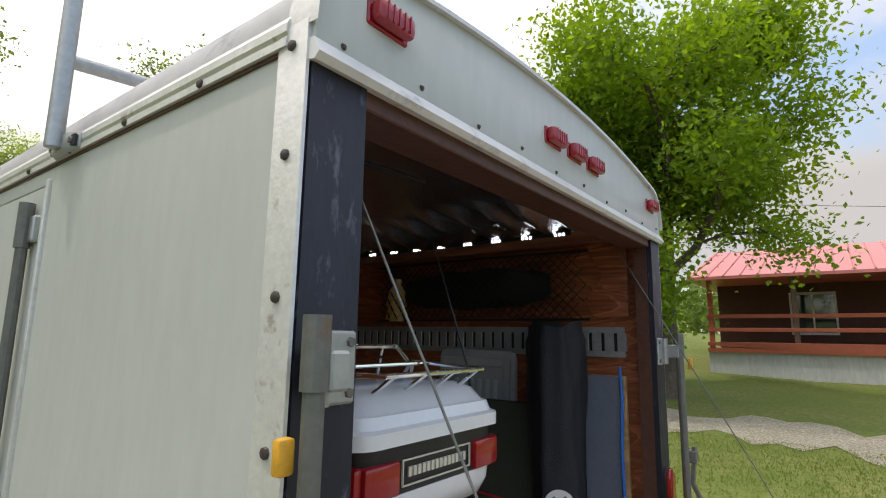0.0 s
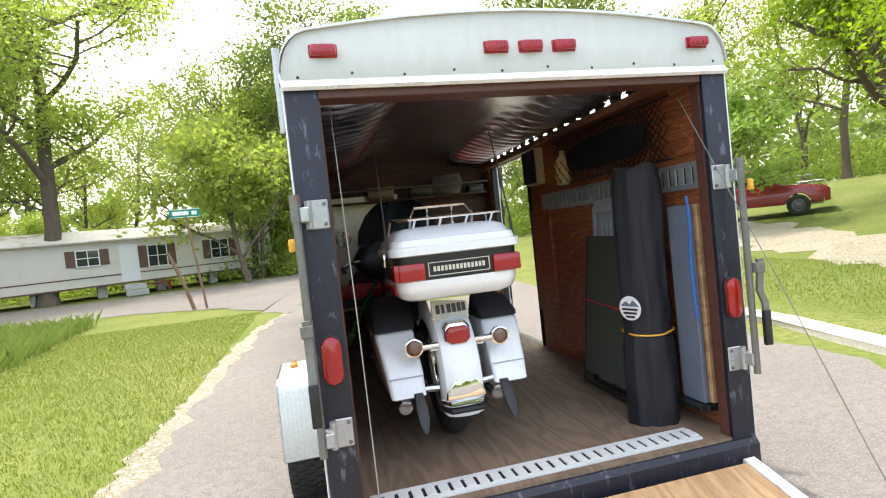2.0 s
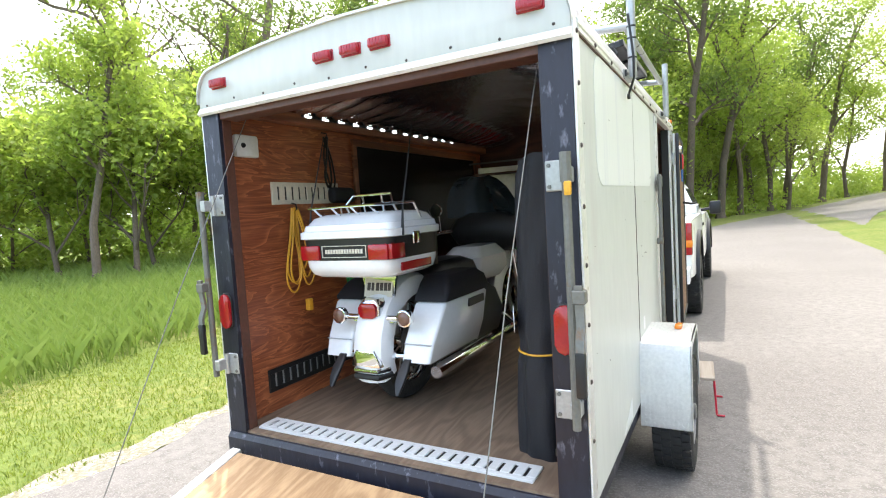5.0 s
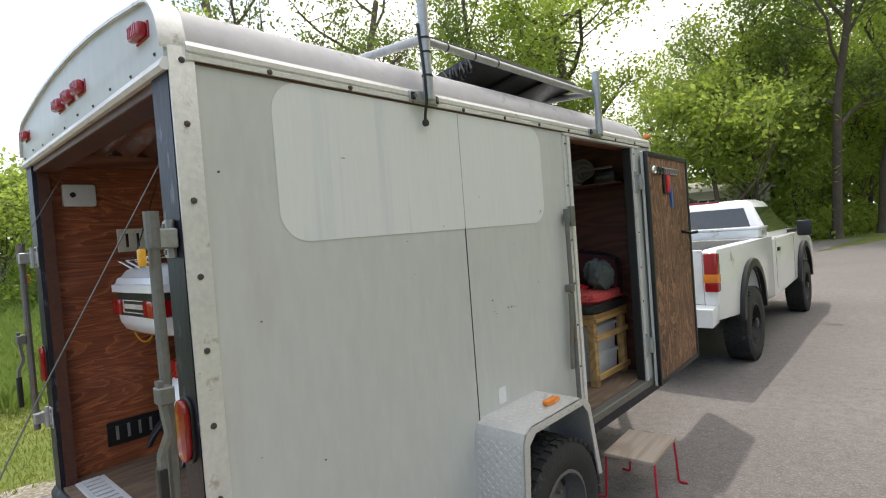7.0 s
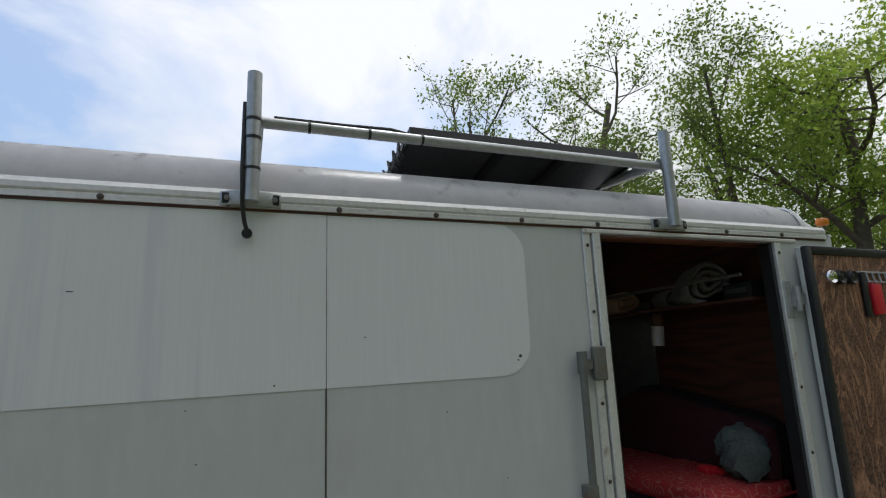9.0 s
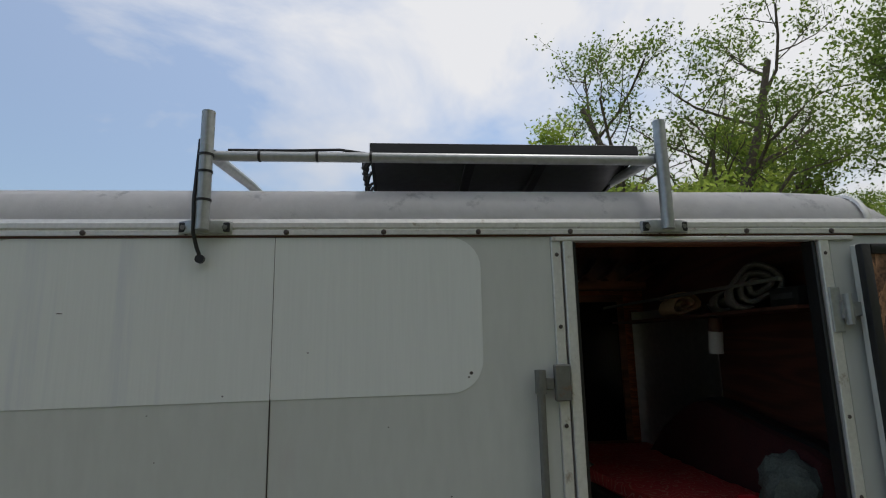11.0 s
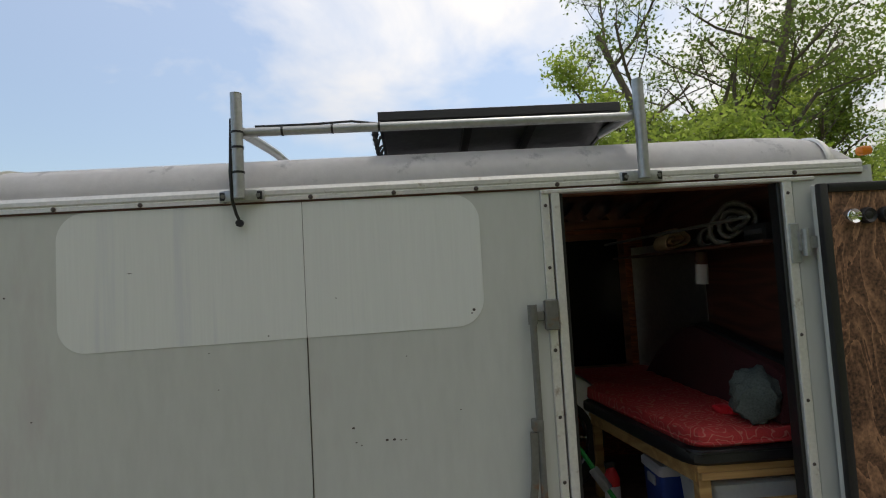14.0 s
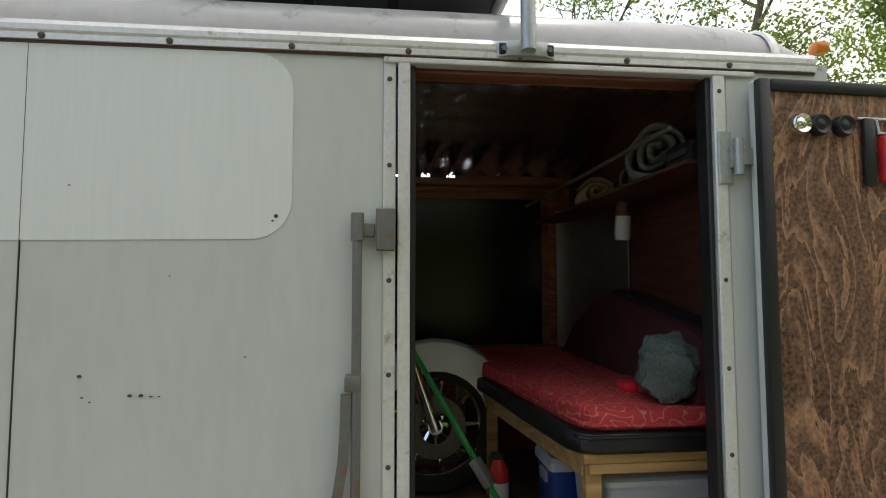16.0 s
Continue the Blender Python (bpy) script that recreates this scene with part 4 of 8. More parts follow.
part("rear_sill", bm, M_NAVY, trailer, "dark painted rear sill, scratched")
# corner trims with screws
for sx in (-1, 1):
    bm = B()
    extrude(bm, [(sx * 0.9155, -0.006), (sx * 0.9215, -0.006), (sx * 0.9215, 0.062), (sx * 0.9155, 0.062)], 'z', 0.40, 2.13, 0.0015)
    part("corner_trim", bm, M_TRIM, trailer, "aluminium corner strip")
    for z in (2.095, 1.925, 1.72, 1.515, 1.315, 1.11, 0.91, 0.70):
        bm = B()
        lathe(bm, [(0.009, 0), (0.008, 0.004), (0.004, 0.006)], (sx * 0.9215, 0.028, z), (sx, 0, 0), 8)
        part("screw", bm, M_BARDARK, trailer)
    # rail under the roof edge
    bm = B()
    extrude(bm, [(sx * 0.914, 2.098), (sx * 0.926, 2.098), (sx * 0.926, 2.112), (sx * 0.921, 2.117), (sx * 0.926, 2.122), (sx * 0.926, 2.136), (sx * 0.918, 2.150), (sx * 0.910, 2.15)], 'y', 0.04, 3.27, 0.001)
    part("roof_rail", bm, M_TRIM, trailer, "aluminium rail along the roof edge", smooth=20)
    bm = B()
    box(bm, sx * 0.914, sx * 0.9195, 0.04, 3.27, 2.091, 2.0975)
    part("rail_seal", bm, M_BROWNP, trailer, "rusty sealant line under the rail")
    for k in range(10):
        bm = B()
        y = 0.283 + 0.302 * k
        lathe(bm, [(0.009, 0), (0.008, 0.004), (0.004, 0.006)], (sx * 0.926, y, 2.106), (sx, 0, 0), 8)
        part("screw", bm, M_BARDARK, trailer)
# roof strap at the front and the orange lamp
bm = B()
loft(bm, [[(x * 1.004, y, 2.12 + (crown(x) - 2.12) * math.sqrt(max(0, 1 - (max(0, y - 2.98) / 0.32) ** 2)) + h) for x in ARC] for y, h in ((3.14, 0.0), (3.145, 0.012), (3.165, 0.012), (3.17, 0.0))], wrap=False)
part("roof_strap", bm, M_TRIM, trailer)
bm = B()
box(bm, 0.875, 0.915, 3.285, 3.33, 2.165, 2.20, 0.010)
part("clearance_lamp", bm, M_AMBER, trailer, "amber clearance lamp")
# header marker lamps
for x in (-0.764, -0.113, 0.029, 0.170, 0.783):
    bm = B()
    box(bm, x - 0.050, x + 0.050, -0.018, -0.012, 2.174, 2.221, 0.004, 1)
    b0 = part("marker_lamp", bm, M_REDMARK, trailer, "red rectangular marker lamp")
    bm = B()
    box(bm, x - 0.046, x + 0.046, -0.043, -0.016, 2.177, 2.218, 0.011)
    for q in (-0.028, -0.014, 0, 0.014, 0.028):
        box(bm, x + q - 0.0015, x + q + 0.0015, -0.0445, -0.042, 2.182, 2.214)
    part("lens", bm, M_REDMARK, b0)
for k in range(10):
    bm = B()
    lathe(bm, [(0.006, 0), (0.003, 0.004)], (-0.86 + 0.191 * k, -0.015, 2.108 + 0.01 * (k % 2)), (0, -1, 0), 7)
    part("screw", bm, M_BARDARK, trailer)
# oval tail lamps
for sx in (-1, 1):
    bm = B()
    extrude(bm, rrect(sx * 0.852 - 0.040, sx * 0.852 + 0.040, 1.008, 1.192, 0.039, 7), 'y', -0.018, -0.006, 0.003)
    tl = part("tail_lamp", bm, M_BLACK, trailer, "oval red tail lamp")
    bm = B()
    extrude(bm, rrect(sx * 0.852 - 0.034, sx * 0.852 + 0.034, 1.014, 1.186, 0.033, 7), 'y', -0.034, -0.016, 0.008)
    part("lens", bm, M_RED, tl)
# hinged keepers and swung-out lock bars
for sx in (-1, 1):
    for zc in (1.624, 0.835):
        bm = B()
        box(bm, sx * 0.806, sx * 0.872, -0.016, -0.008, zc - 0.052, zc + 0.052, 0.004, 1)
        kp = part("keeper", bm, M_GALV, trailer, "bolted steel keeper plate")
        bm = B()
        lathe(bm, [(0.012, -0.05), (0.012, 0.05)], (sx * 0.876, -0.022, zc), (0, 0, 1), 10)
        part("hinge_pin", bm, M_GALV, kp)
        bm = B()
        box(bm, sx * 0.872, sx * 0.905, -0.075, -0.012, zc - 0.026, zc + 0.026, 0.004, 1)
        part("hinge_leaf", bm, M_GALV, kp)
        for z in (zc - 0.036, zc + 0.036):
            bm = B()
            lathe(bm, [(0.008, 0), (0.007, 0.005)], (sx * 0.820, -0.016, z), (0, -1, 0), 6)
            part("bolt", bm, M_RUSTY, kp)
    bm = B()
    xb, yb = (0.893, -0.072) if sx > 0 else (-0.918, -0.058)
    tube(bm, [(xb, yb, 1.695), (xb, yb, 1.60)], 0.019, 10)
    tube(bm, [(xb, yb, 1.64), (xb, yb, 0.775)], 0.0145, 10)
    lb = part("lock_bar", bm, M_RUSTY, trailer, "weathered steel door lock bar swung outward")
    bm = B()
    xo = sx * 0.925
    loft(bm, [[(xo - sx * 0.014, -0.105 + d, z), (xo + sx * 0.014, -0.105 + d, z), (xo + sx * 0.014, -0.092 + d, z), (xo - sx * 0.014, -0.092 + d, z)] for z, d in ((1.265, 0.0), (1.23, 0.0), (1.13, 0.012), (1.08, -0.01), (1.04, -0.012))])
    box(bm, xo - 0.022, xo + 0.022, -0.108, -0.07, 1.205, 1.25, 0.004, 1)
    part("handle", bm, M_RUSTY, lb)
    bm = B()
    box(bm, xo - 0.017, xo + 0.017, -0.122, -0.10, 0.90, 1.05, 0.006)
    part("grip", bm, M_BLACK, lb, "black rubber grip")
bm = B()
box(bm, -0.955, -0.93, -0.045, -0.028, 1.50, 1.545, 0.005)
part("padlock", bm, M_YELLOW, trailer, "small brass padlock on the lock bar")
bm = B()
box(bm, 0.895, 0.918, -0.115, -0.098, 1.555, 1.60, 0.005)
part("padlock", bm, M_YELLOW, trailer, "small brass padlock on the lock bar")
# fenders and wheels
for sx in (-1, 1):
    outer = [(1.085, 0.34), (1.115, 0.725), (1.135, 0.765), (1.175, 0.782), (1.60, 0.782), (1.64, 0.765), (1.67, 0.73), (1.745, 0.38)]
    inner = [(1.712, 0.385), (1.645, 0.705), (1.60, 0.75), (1.20, 0.75), (1.155, 0.715), (1.118, 0.34)]
    bm = B()
    top = [(y, z) for y, z in outer]
    th = [(y + (0.006 if y < 1.4 else -0.006), z - 0.006) for y, z in reversed(outer)]
    extrude(bm, top + th, 'x', sx * 0.916, sx * 1.165)
    fd = part("fender", bm, M_DIAMOND, trailer, "diamond-plate aluminium fender")
    bm = B()
    extrude(bm, outer + inner, 'x', sx * 1.158, sx * 1.166)
    part("fender_rim", bm, M_DIAMOND, fd, smooth=0)
    # raised tread of the plate: small lozenges on the top and rear faces
    bm = B()
    for face in (0, 1):
        for i in range(11 if face == 0 else 20):
            for j in range(10):
                a = 0.94 + 0.0225 * j
                turn_ = 45 if (i + j) % 2 else -45
                if face == 0:
                    c = Vector((sx * a, 1.19 + 0.038 * i, 0.7825))
                    m = Matrix.Translation(c) @ pose(0, 0, 0, 0, 0, turn_)
                else:
                    t = i / 19
                    c = Vector((sx * a, 1.0850 + 0.0277 * t, 0.36 + 0.355 * t))
                    m = Matrix.Translation(c) @ pose(0, 0, 0, -84.9 - 180, 0, 0) @ pose(0, 0, 0, 0, 0, turn_)
                s = [(-0.011, 0, 0), (0, -0.003, 0.0), (0.011, 0, 0), (0, 0.003, 0.0)]
                vs = [bm.verts.new(m @ Vector(q)) for q in s]
                tp = bm.verts.new(m @ Vector((0, 0, 0.0032)))
                for k in range(4):
                    bm.faces.new((vs[k], vs[(k + 1) % 4], tp))
    for i in range(14):
        for j in range(12):
            y, z = 1.20 + 0.03 * i, 0.766
            if j == 0:
                m = Matrix.Translation((sx * 1.1662, y, z)) @ pose(0, 0, 0, 0, sx * 90, 0) @ pose(0, 0, 0, 0, 0, 45 if (i + j) % 2 else -45)
                vs = [bm.verts.new(m @ Vector(q)) for q in ((-0.011, 0, 0), (0, -0.003, 0), (0.011, 0, 0), (0, 0.003, 0))]
                tp = bm.verts.new(m @ Vector((0, 0, 0.0032)))
                for k in range(4):
                    bm.faces.new((vs[k], vs[(k + 1) % 4], tp))
    part("tread_relief", bm, M_DIAMOND, fd, smooth=0)["kind"] = "stuff"
    bm = B()
    box(bm, sx * 1.06, sx * 1.10, 1.42, 1.52, 0.782, 0.806, 0.01)
    part("side_lamp", bm, M_AMBER, fd, "amber side lamp")


def wheel(parent, x, y, r, w, sx, rim_mat=M_RIM, tyre_mat=M_RUBBER, rim_r=0.56, lugs=True, z=None):
    """A road wheel with tyre, tread blocks, dished rim and bolts."""
    z = r if z is None else z
    bm = B()
    h = w / 2
    lathe(bm, [(r * rim_r, -h * 0.82), (r * 0.70, -h), (r * 0.90, -h * 0.98), (r * 0.97, -h * 0.82), (r * 0.985, -h * 0.3), (r * 0.985, h * 0.3), (r * 0.97, h * 0.82), (r * 0.90, h * 0.98), (r * 0.70, h), (r * rim_r, h * 0.82)], (x, y, z), (sx, 0, 0), 40, closed=True)
    wh = part("wheel", bm, tyre_mat, parent, "road wheel with black tyre")
    bm = B()
    n = 40
    for k in range(n):
        for row, off in ((-0.72, 0), (-0.25, 0.5), (0.25, 0), (0.72, 0.5)):
            a = 2 * math.pi * (k + off) / n
            m = Matrix.Translation((x, y, z)) @ Matrix.Rotation(a, 4, 'X') @ Matrix.Translation((row * h, 0, r * 0.985))
            box(bm, -h * 0.2, h * 0.2, -r * 0.055, r * 0.055, -0.01, r * 0.018, 0, 1, m)
    part("tread", bm, tyre_mat, wh, smooth=0)
    bm = B()
    R = r * rim_r
    lathe(bm, [(R * 0.02, -h * 0.3), (R * 0.96, -h * 0.3), (R * 1.04, h * 0.80), (R * 1.05, h * 0.90), (R * 0.97, h * 0.93), (R * 0.93, h * 0.40), (R * 0.86, h * 0.12), (R * 0.72, h * 0.16), (R * 0.55, h * 0.34), (R * 0.34, h * 0.36), (R * 0.27, h * 0.40), (R * 0.25, h * 0.98), (R * 0.20, h * 1.05), (R * 0.02, h * 1.06)], (x, y, z), (sx, 0, 0), 32)
    rm = part("rim", bm, rim_mat, wh)
    if lugs:
        for k in range(5):
            a = 2 * math.pi * k / 5
            bm = B()
            lathe(bm, [(0.012, h * 0.3), (0.011, h * 0.55), (0.004, h * 0.57)], (x, y + math.cos(a) * R * 0.44, z + math.sin(a) * R * 0.44), (sx, 0, 0), 6)
            part("lug_nut", bm, M_RUSTY, rm)
            a += 0.63
            bm = B()
            lathe(bm, [(R * 0.10, h * 0.05), (R * 0.10, h * 0.21), (0.002, h * 0.21)], (x, y + math.cos(a) * R * 0.72, z + math.sin(a) * R * 0.72), (sx, 0, 0), 10)
            part("vent_hole", bm, M_BLACK, rm)
    return wh


wheel(trailer, 1.058, 1.425, 0.318, 0.20, 1, rim_r=0.55)
wheel(trailer, -1.058, 1.425, 0.318, 0.20, -1, rim_r=0.55)
# side doorway: trims, open door
for y0, y1, xo in ((2.03, 2.062, 0.922), (2.068, 2.10, 0.928), (2.95, 2.985, 0.928), (2.99, 3.075, 0.920)):
    bm = B()
    box(bm, 0.893, xo, y0, y1, Z0, 2.076, 0.003, 1)
    part("door_jamb", bm, M_TRIM if xo > 0.921 else M_WHITE, trailer, "white metal jamb of the side doorway")
bm = B()
box(bm, 0.893, 0.93, 2.03, 3.075, 2.074, 2.089, 0.003, 1)
part("door_head", bm, M_TRIM, trailer)
for y in (2.046, 2.967):
    for z in (2.03, 1.80, 1.50, 1.26, 1.03, 0.80):
        bm = B()
        lathe(bm, [(0.007, 0), (0.004, 0.004)], (0.925 if y < 2.5 else 0.928, y, z), (1, 0, 0), 7)
        part("screw", bm, M_BARDARK, trailer)
for y0, y1 in ((2.10, 2.115), (2.935, 2.95)):
    bm = B()
    box(bm, 0.86, 0.915, y0, y1, 0.49, 2.074, 0.004, 1)
    part("door_seal", bm, M_BLACK, trailer, "black rubber door seal")
dm = pose(0.958, 3.045, 0, 0, 0, 2.0)
bm = B()
box(bm, -0.02, 0.0, 0.0, 0.935, 0.43, 2.052, 0.004, 1)
door = part("side_door", bm, M_WHITE, trailer, "side door swung fully open, plywood inside", mx=dm)
bm = B()
box(bm, 0.0, 0.018, 0.035, 0.90, 0.465, 2.017)
part("inner_panel", bm, M_DOORPLY, door, "weathered plywood inner face", mx=dm)
for y0, y1, z0, z1 in ((0.0, 0.035, 0.43, 2.052), (0.90, 0.935, 0.43, 2.052), (0.035, 0.90, 0.43, 0.465), (0.035, 0.90, 2.017, 2.052)):
    bm = B()
    box(bm, 0.0, 0.027, y0, y1, z0, z1, 0.006)
    part("gasket", bm, M_BLACK, door, "black rubber gasket", mx=dm)
for z in (1.84, 0.72):
    bm = B()
    box(bm, 0.926, 0.934, 2.955, 2.995, z - 0.075, z + 0.075, 0.003, 1)
    hg = part("door_hinge", bm, M_GALV, trailer, "galvanised strap hinge")
    bm = B()
    tube(bm, [(0.946, 3.005, z - 0.05), (0.946, 3.005, z + 0.05)], 0.013, 10)
    box(bm, 0.934, 0.944, 2.985, 3.005, z - 0.03, z + 0.03)
    box(bm, 0.94, 0.952, 3.005, 3.06, z - 0.022, z + 0.022)
    part("hinge_barrel", bm, M_GALV, hg)
# things fixed on the door's inside
for k, y in enumerate((0.115, 0.175, 0.25)):
    bm = B()
    lathe(bm, [(0.030, 0.018), (0.030, 0.035), (0.026, 0.042), (0.016, 0.036), (0.004, 0.040)], (0, y, 1.925), (1, 0, 0), 14)
    part("push_light", bm, M_CHROME if k == 0 else M_BLACK, door, "round push light with chrome rim", mx=dm)
bm = B()
tube(bm, [(0.022, 0.30, 1.95), (0.022, 0.66, 1.95)], 0.005, 6)
tube(bm, [(0.022, 0.36, 1.91), (0.022, 0.66, 1.91)], 0.005, 6)
for k in range(8):
    tube(bm, [(0.022, 0.36 + 0.043 * k, 1.955), (0.030, 0.36 + 0.043 * k, 1.905)], 0.004, 6)
part("hook_rack", bm, M_GALV, door, "small metal hook rack", mx=dm)
bm = B()
box(bm, 0.02, 0.045, 0.36, 0.42, 1.77, 1.90, 0.008)
part("red_pouch", bm, M_REDPL, door, "red pouch hanging from the rack", mx=dm)
bm = B()
box(bm, 0.02, 0.035, 0.31, 0.345, 1.76, 1.95, 0.006)
part("black_tool", bm, M_BLACK, door, mx=dm)
bm = B()
box(bm, 0.02, 0.032, 0.47, 0.50, 1.66, 1.82, 0.005)
part("blue_strap", bm, M_BLUEBARREL, door, mx=dm)
bm = B()
tube(bm, [(0.02, 0.70, 1.47), (0.09, 0.68, 1.455), (0.13, 0.72, 1.46)], 0.012, 7)
part("door_latch", bm, M_BLACK, door, mx=dm)
# latch bar beside the doorway
bm = B()
tube(bm, [(0.948, 1.966, 1.665), (0.948, 1.966, 1.24), (0.948, 1.966, 0.55)], 0.0125, 10)
tube(bm, [(0.948, 1.966, 1.67), (0.948, 1.966, 1.60)], 0.017, 10)
sb = part("side_lock_bar", bm, M_RUSTY, trailer, "weathered lock bar beside the side doorway")
bm = B()
box(bm, 0.922, 0.962, 1.938, 1.978, 1.225, 1.265, 0.005)
loft(bm, [[(0.945, y - 0.013, z), (0.957, y - 0.013, z), (0.957, y + 0.013, z), (0.945, y + 0.013, z)] for z, y in ((1.22, 1.942), (1.12, 1.94), (1.05, 1.935), (0.95, 1.92), (0.82, 1.915))])
part("handle", bm, M_RUSTY, sb)
bm = B()
box(bm, 0.926, 0.945, 1.965, 2.01, 1.61, 1.645, 0.003, 1)
box(bm, 0.928, 0.95, 2.012, 2.062, 1.575, 1.685, 0.004, 1)
part("latch_bracket", bm, M_RUSTY, sb)
# closed door on the far side
bm = B()
box(bm, -0.918, -0.893, 1.045, 2.945, Z0 + 0.01, 2.045, 0.003, 1)
ld = part("far_door", bm, M_WHITE, trailer, "closed white side door with lock bars")
for y in (1.105, 2.87):
    bm = B()
    tube(bm, [(-0.94, y, 2.0), (-0.94, y, 0.50)], 0.014, 10)
    tube(bm, [(-0.94, y, 2.0), (-0.94, y, 1.88)], 0.019, 10)
    b2 = part("lock_bar", bm, M_RUSTY, ld, "steel lock bar")
    for z in (1.93, 1.25, 0.62):
        bm = B()
        box(bm, -0.935, -0.916, y - 0.045, y + 0.02, z - 0.035, z + 0.035, 0.004, 1)
        part("bracket", bm, M_GALV, b2)
bm = B()
tube(bm, [(-0.945, 1.56, 1.53), (-0.965, 1.66, 1.53)], 0.013, 8)
box(bm, -0.935, -0.916, 1.60, 1.68, 1.50, 1.56, 0.004, 1)
part("door_handle", bm, M_GALV, ld, "metal door handle")
for z0, z1 in ((1.10, 1.02), (1.02, 0.94)):
    bm = B()
    tube(bm, [(-0.93, 2.8, z0 + 0.05), (-0.93, 1.4, z1 - 0.25)], 0.01, 6)
    part("strap", bm, M_WHITEPL, ld)
for y0, y1 in ((1.028, 1.044), (2.946, 2.962)):
    bm = B()
    box(bm, -0.925, -0.90, y0, y1, Z0, 2.06, 0.003, 1)
    part("door_jamb", bm, M_TRIM, trailer)
# ramp with its two cables
ramp = thing("ramp_door", (0, -0.045, 0.40), "tan plywood ramp door lowered to the road", "ramp")
rm_ = pose(0, 0, 0, 180 + 13.6, 0, 0)
bm = B()
box(bm, -0.80, 0.80, 0.02, 1.60, -0.012, 0.028, 0.004, 1, rm_)
part("ramp_board", bm, M_RAMP, ramp, "tan plywood ramp surface")
for x0, x1 in ((-0.86, -0.80), (0.80, 0.86)):
    bm = B()
    box(bm, x0, x1, 0.0, 1.62, -0.016, 0.032, 0.004, 1, rm_)
    part("ramp_edge", bm, M_TRIM, ramp, "metal ramp edging")
for sx in (-1, 1):
    bm = B()
    tube(bm, [(sx * 0.755, 0.125, 2.05), (sx * 0.765, -0.32, 1.25), (sx * 0.785, -0.80, 0.33), (sx * 0.79, -0.86, 0.225)], 0.0022, 6)
    tube(bm, [(sx * 0.785, -0.80, 0.33), (sx * 0.79, -0.86, 0.225)], 0.008, 8)
    tagged(part("ramp_cable", bm, M_RUSTY), "thin steel cable holding the lowered ramp", "cable", "ramp cables")
# E-track strips


def e_track(name, m, length, mat, label, pitch=0.0545, w=0.125):
    """A logistics strip with slots, drawn along its own x axis, facing its own z."""
    n = int(length / pitch)
    bm = B()
    box(bm, 0, length, -w / 2, -w * 0.30, 0, 0.006, 0.0015, 1)
    box(bm, 0, length, w * 0.30, w / 2, 0, 0.006, 0.0015, 1)
    box(bm, 0, length, -w / 2, w / 2, -0.004, -0.001)
    for k in range(n + 1):
        x = min(k * pitch, length - 0.012)
        box(bm, x, x + pitch * 0.72, -w * 0.30, w * 0.30, 0, 0.008, 0.0015, 1)
    st = part(name, bm, mat, trailer, label, mx=m)
    bm = B()
    for k in range(n):
        x = k * pitch + pitch * 0.72
        box(bm, x, x + pitch * 0.28, -w * 0.30, w * 0.30, 0.0, 0.002)
    part("slot_backing", bm, M_GALV if mat is M_BLACK else M_BLACK, st, mx=m)["kind"] = "stuff"


e_track("floor_track", pose(-0.768, 0.105, 0.494), 1.453, M_WHITEPL, "slotted pale metal tie-down track on the floor")
e_track("wall_track", pose(0.864, 1.85, 1.655) @ Matrix(((0, 0, -1, 0), (-1, 0, 0, 0), (0, 1, 0, 0), (0, 0, 0, 1))), 1.72, M_GALV, "galvanised tie-down track on the wall")
e_track("wall_track", pose(-0.864, 0.35, 1.685) @ Matrix(((0, 0, 1, 0), (1, 0, 0, 0), (0, 1, 0, 0), (0, 0, 0, 1))), 0.56, M_BARS, "cream tie-down track on the wall")
e_track("wall_track", pose(-0.864, 0.22, 0.662) @ Matrix(((0, 0, 1, 0), (1, 0, 0, 0), (0, 1, 0, 0), (0, 0, 0, 1))), 0.75, M_BLACK, "black tie-down track low on the wall")

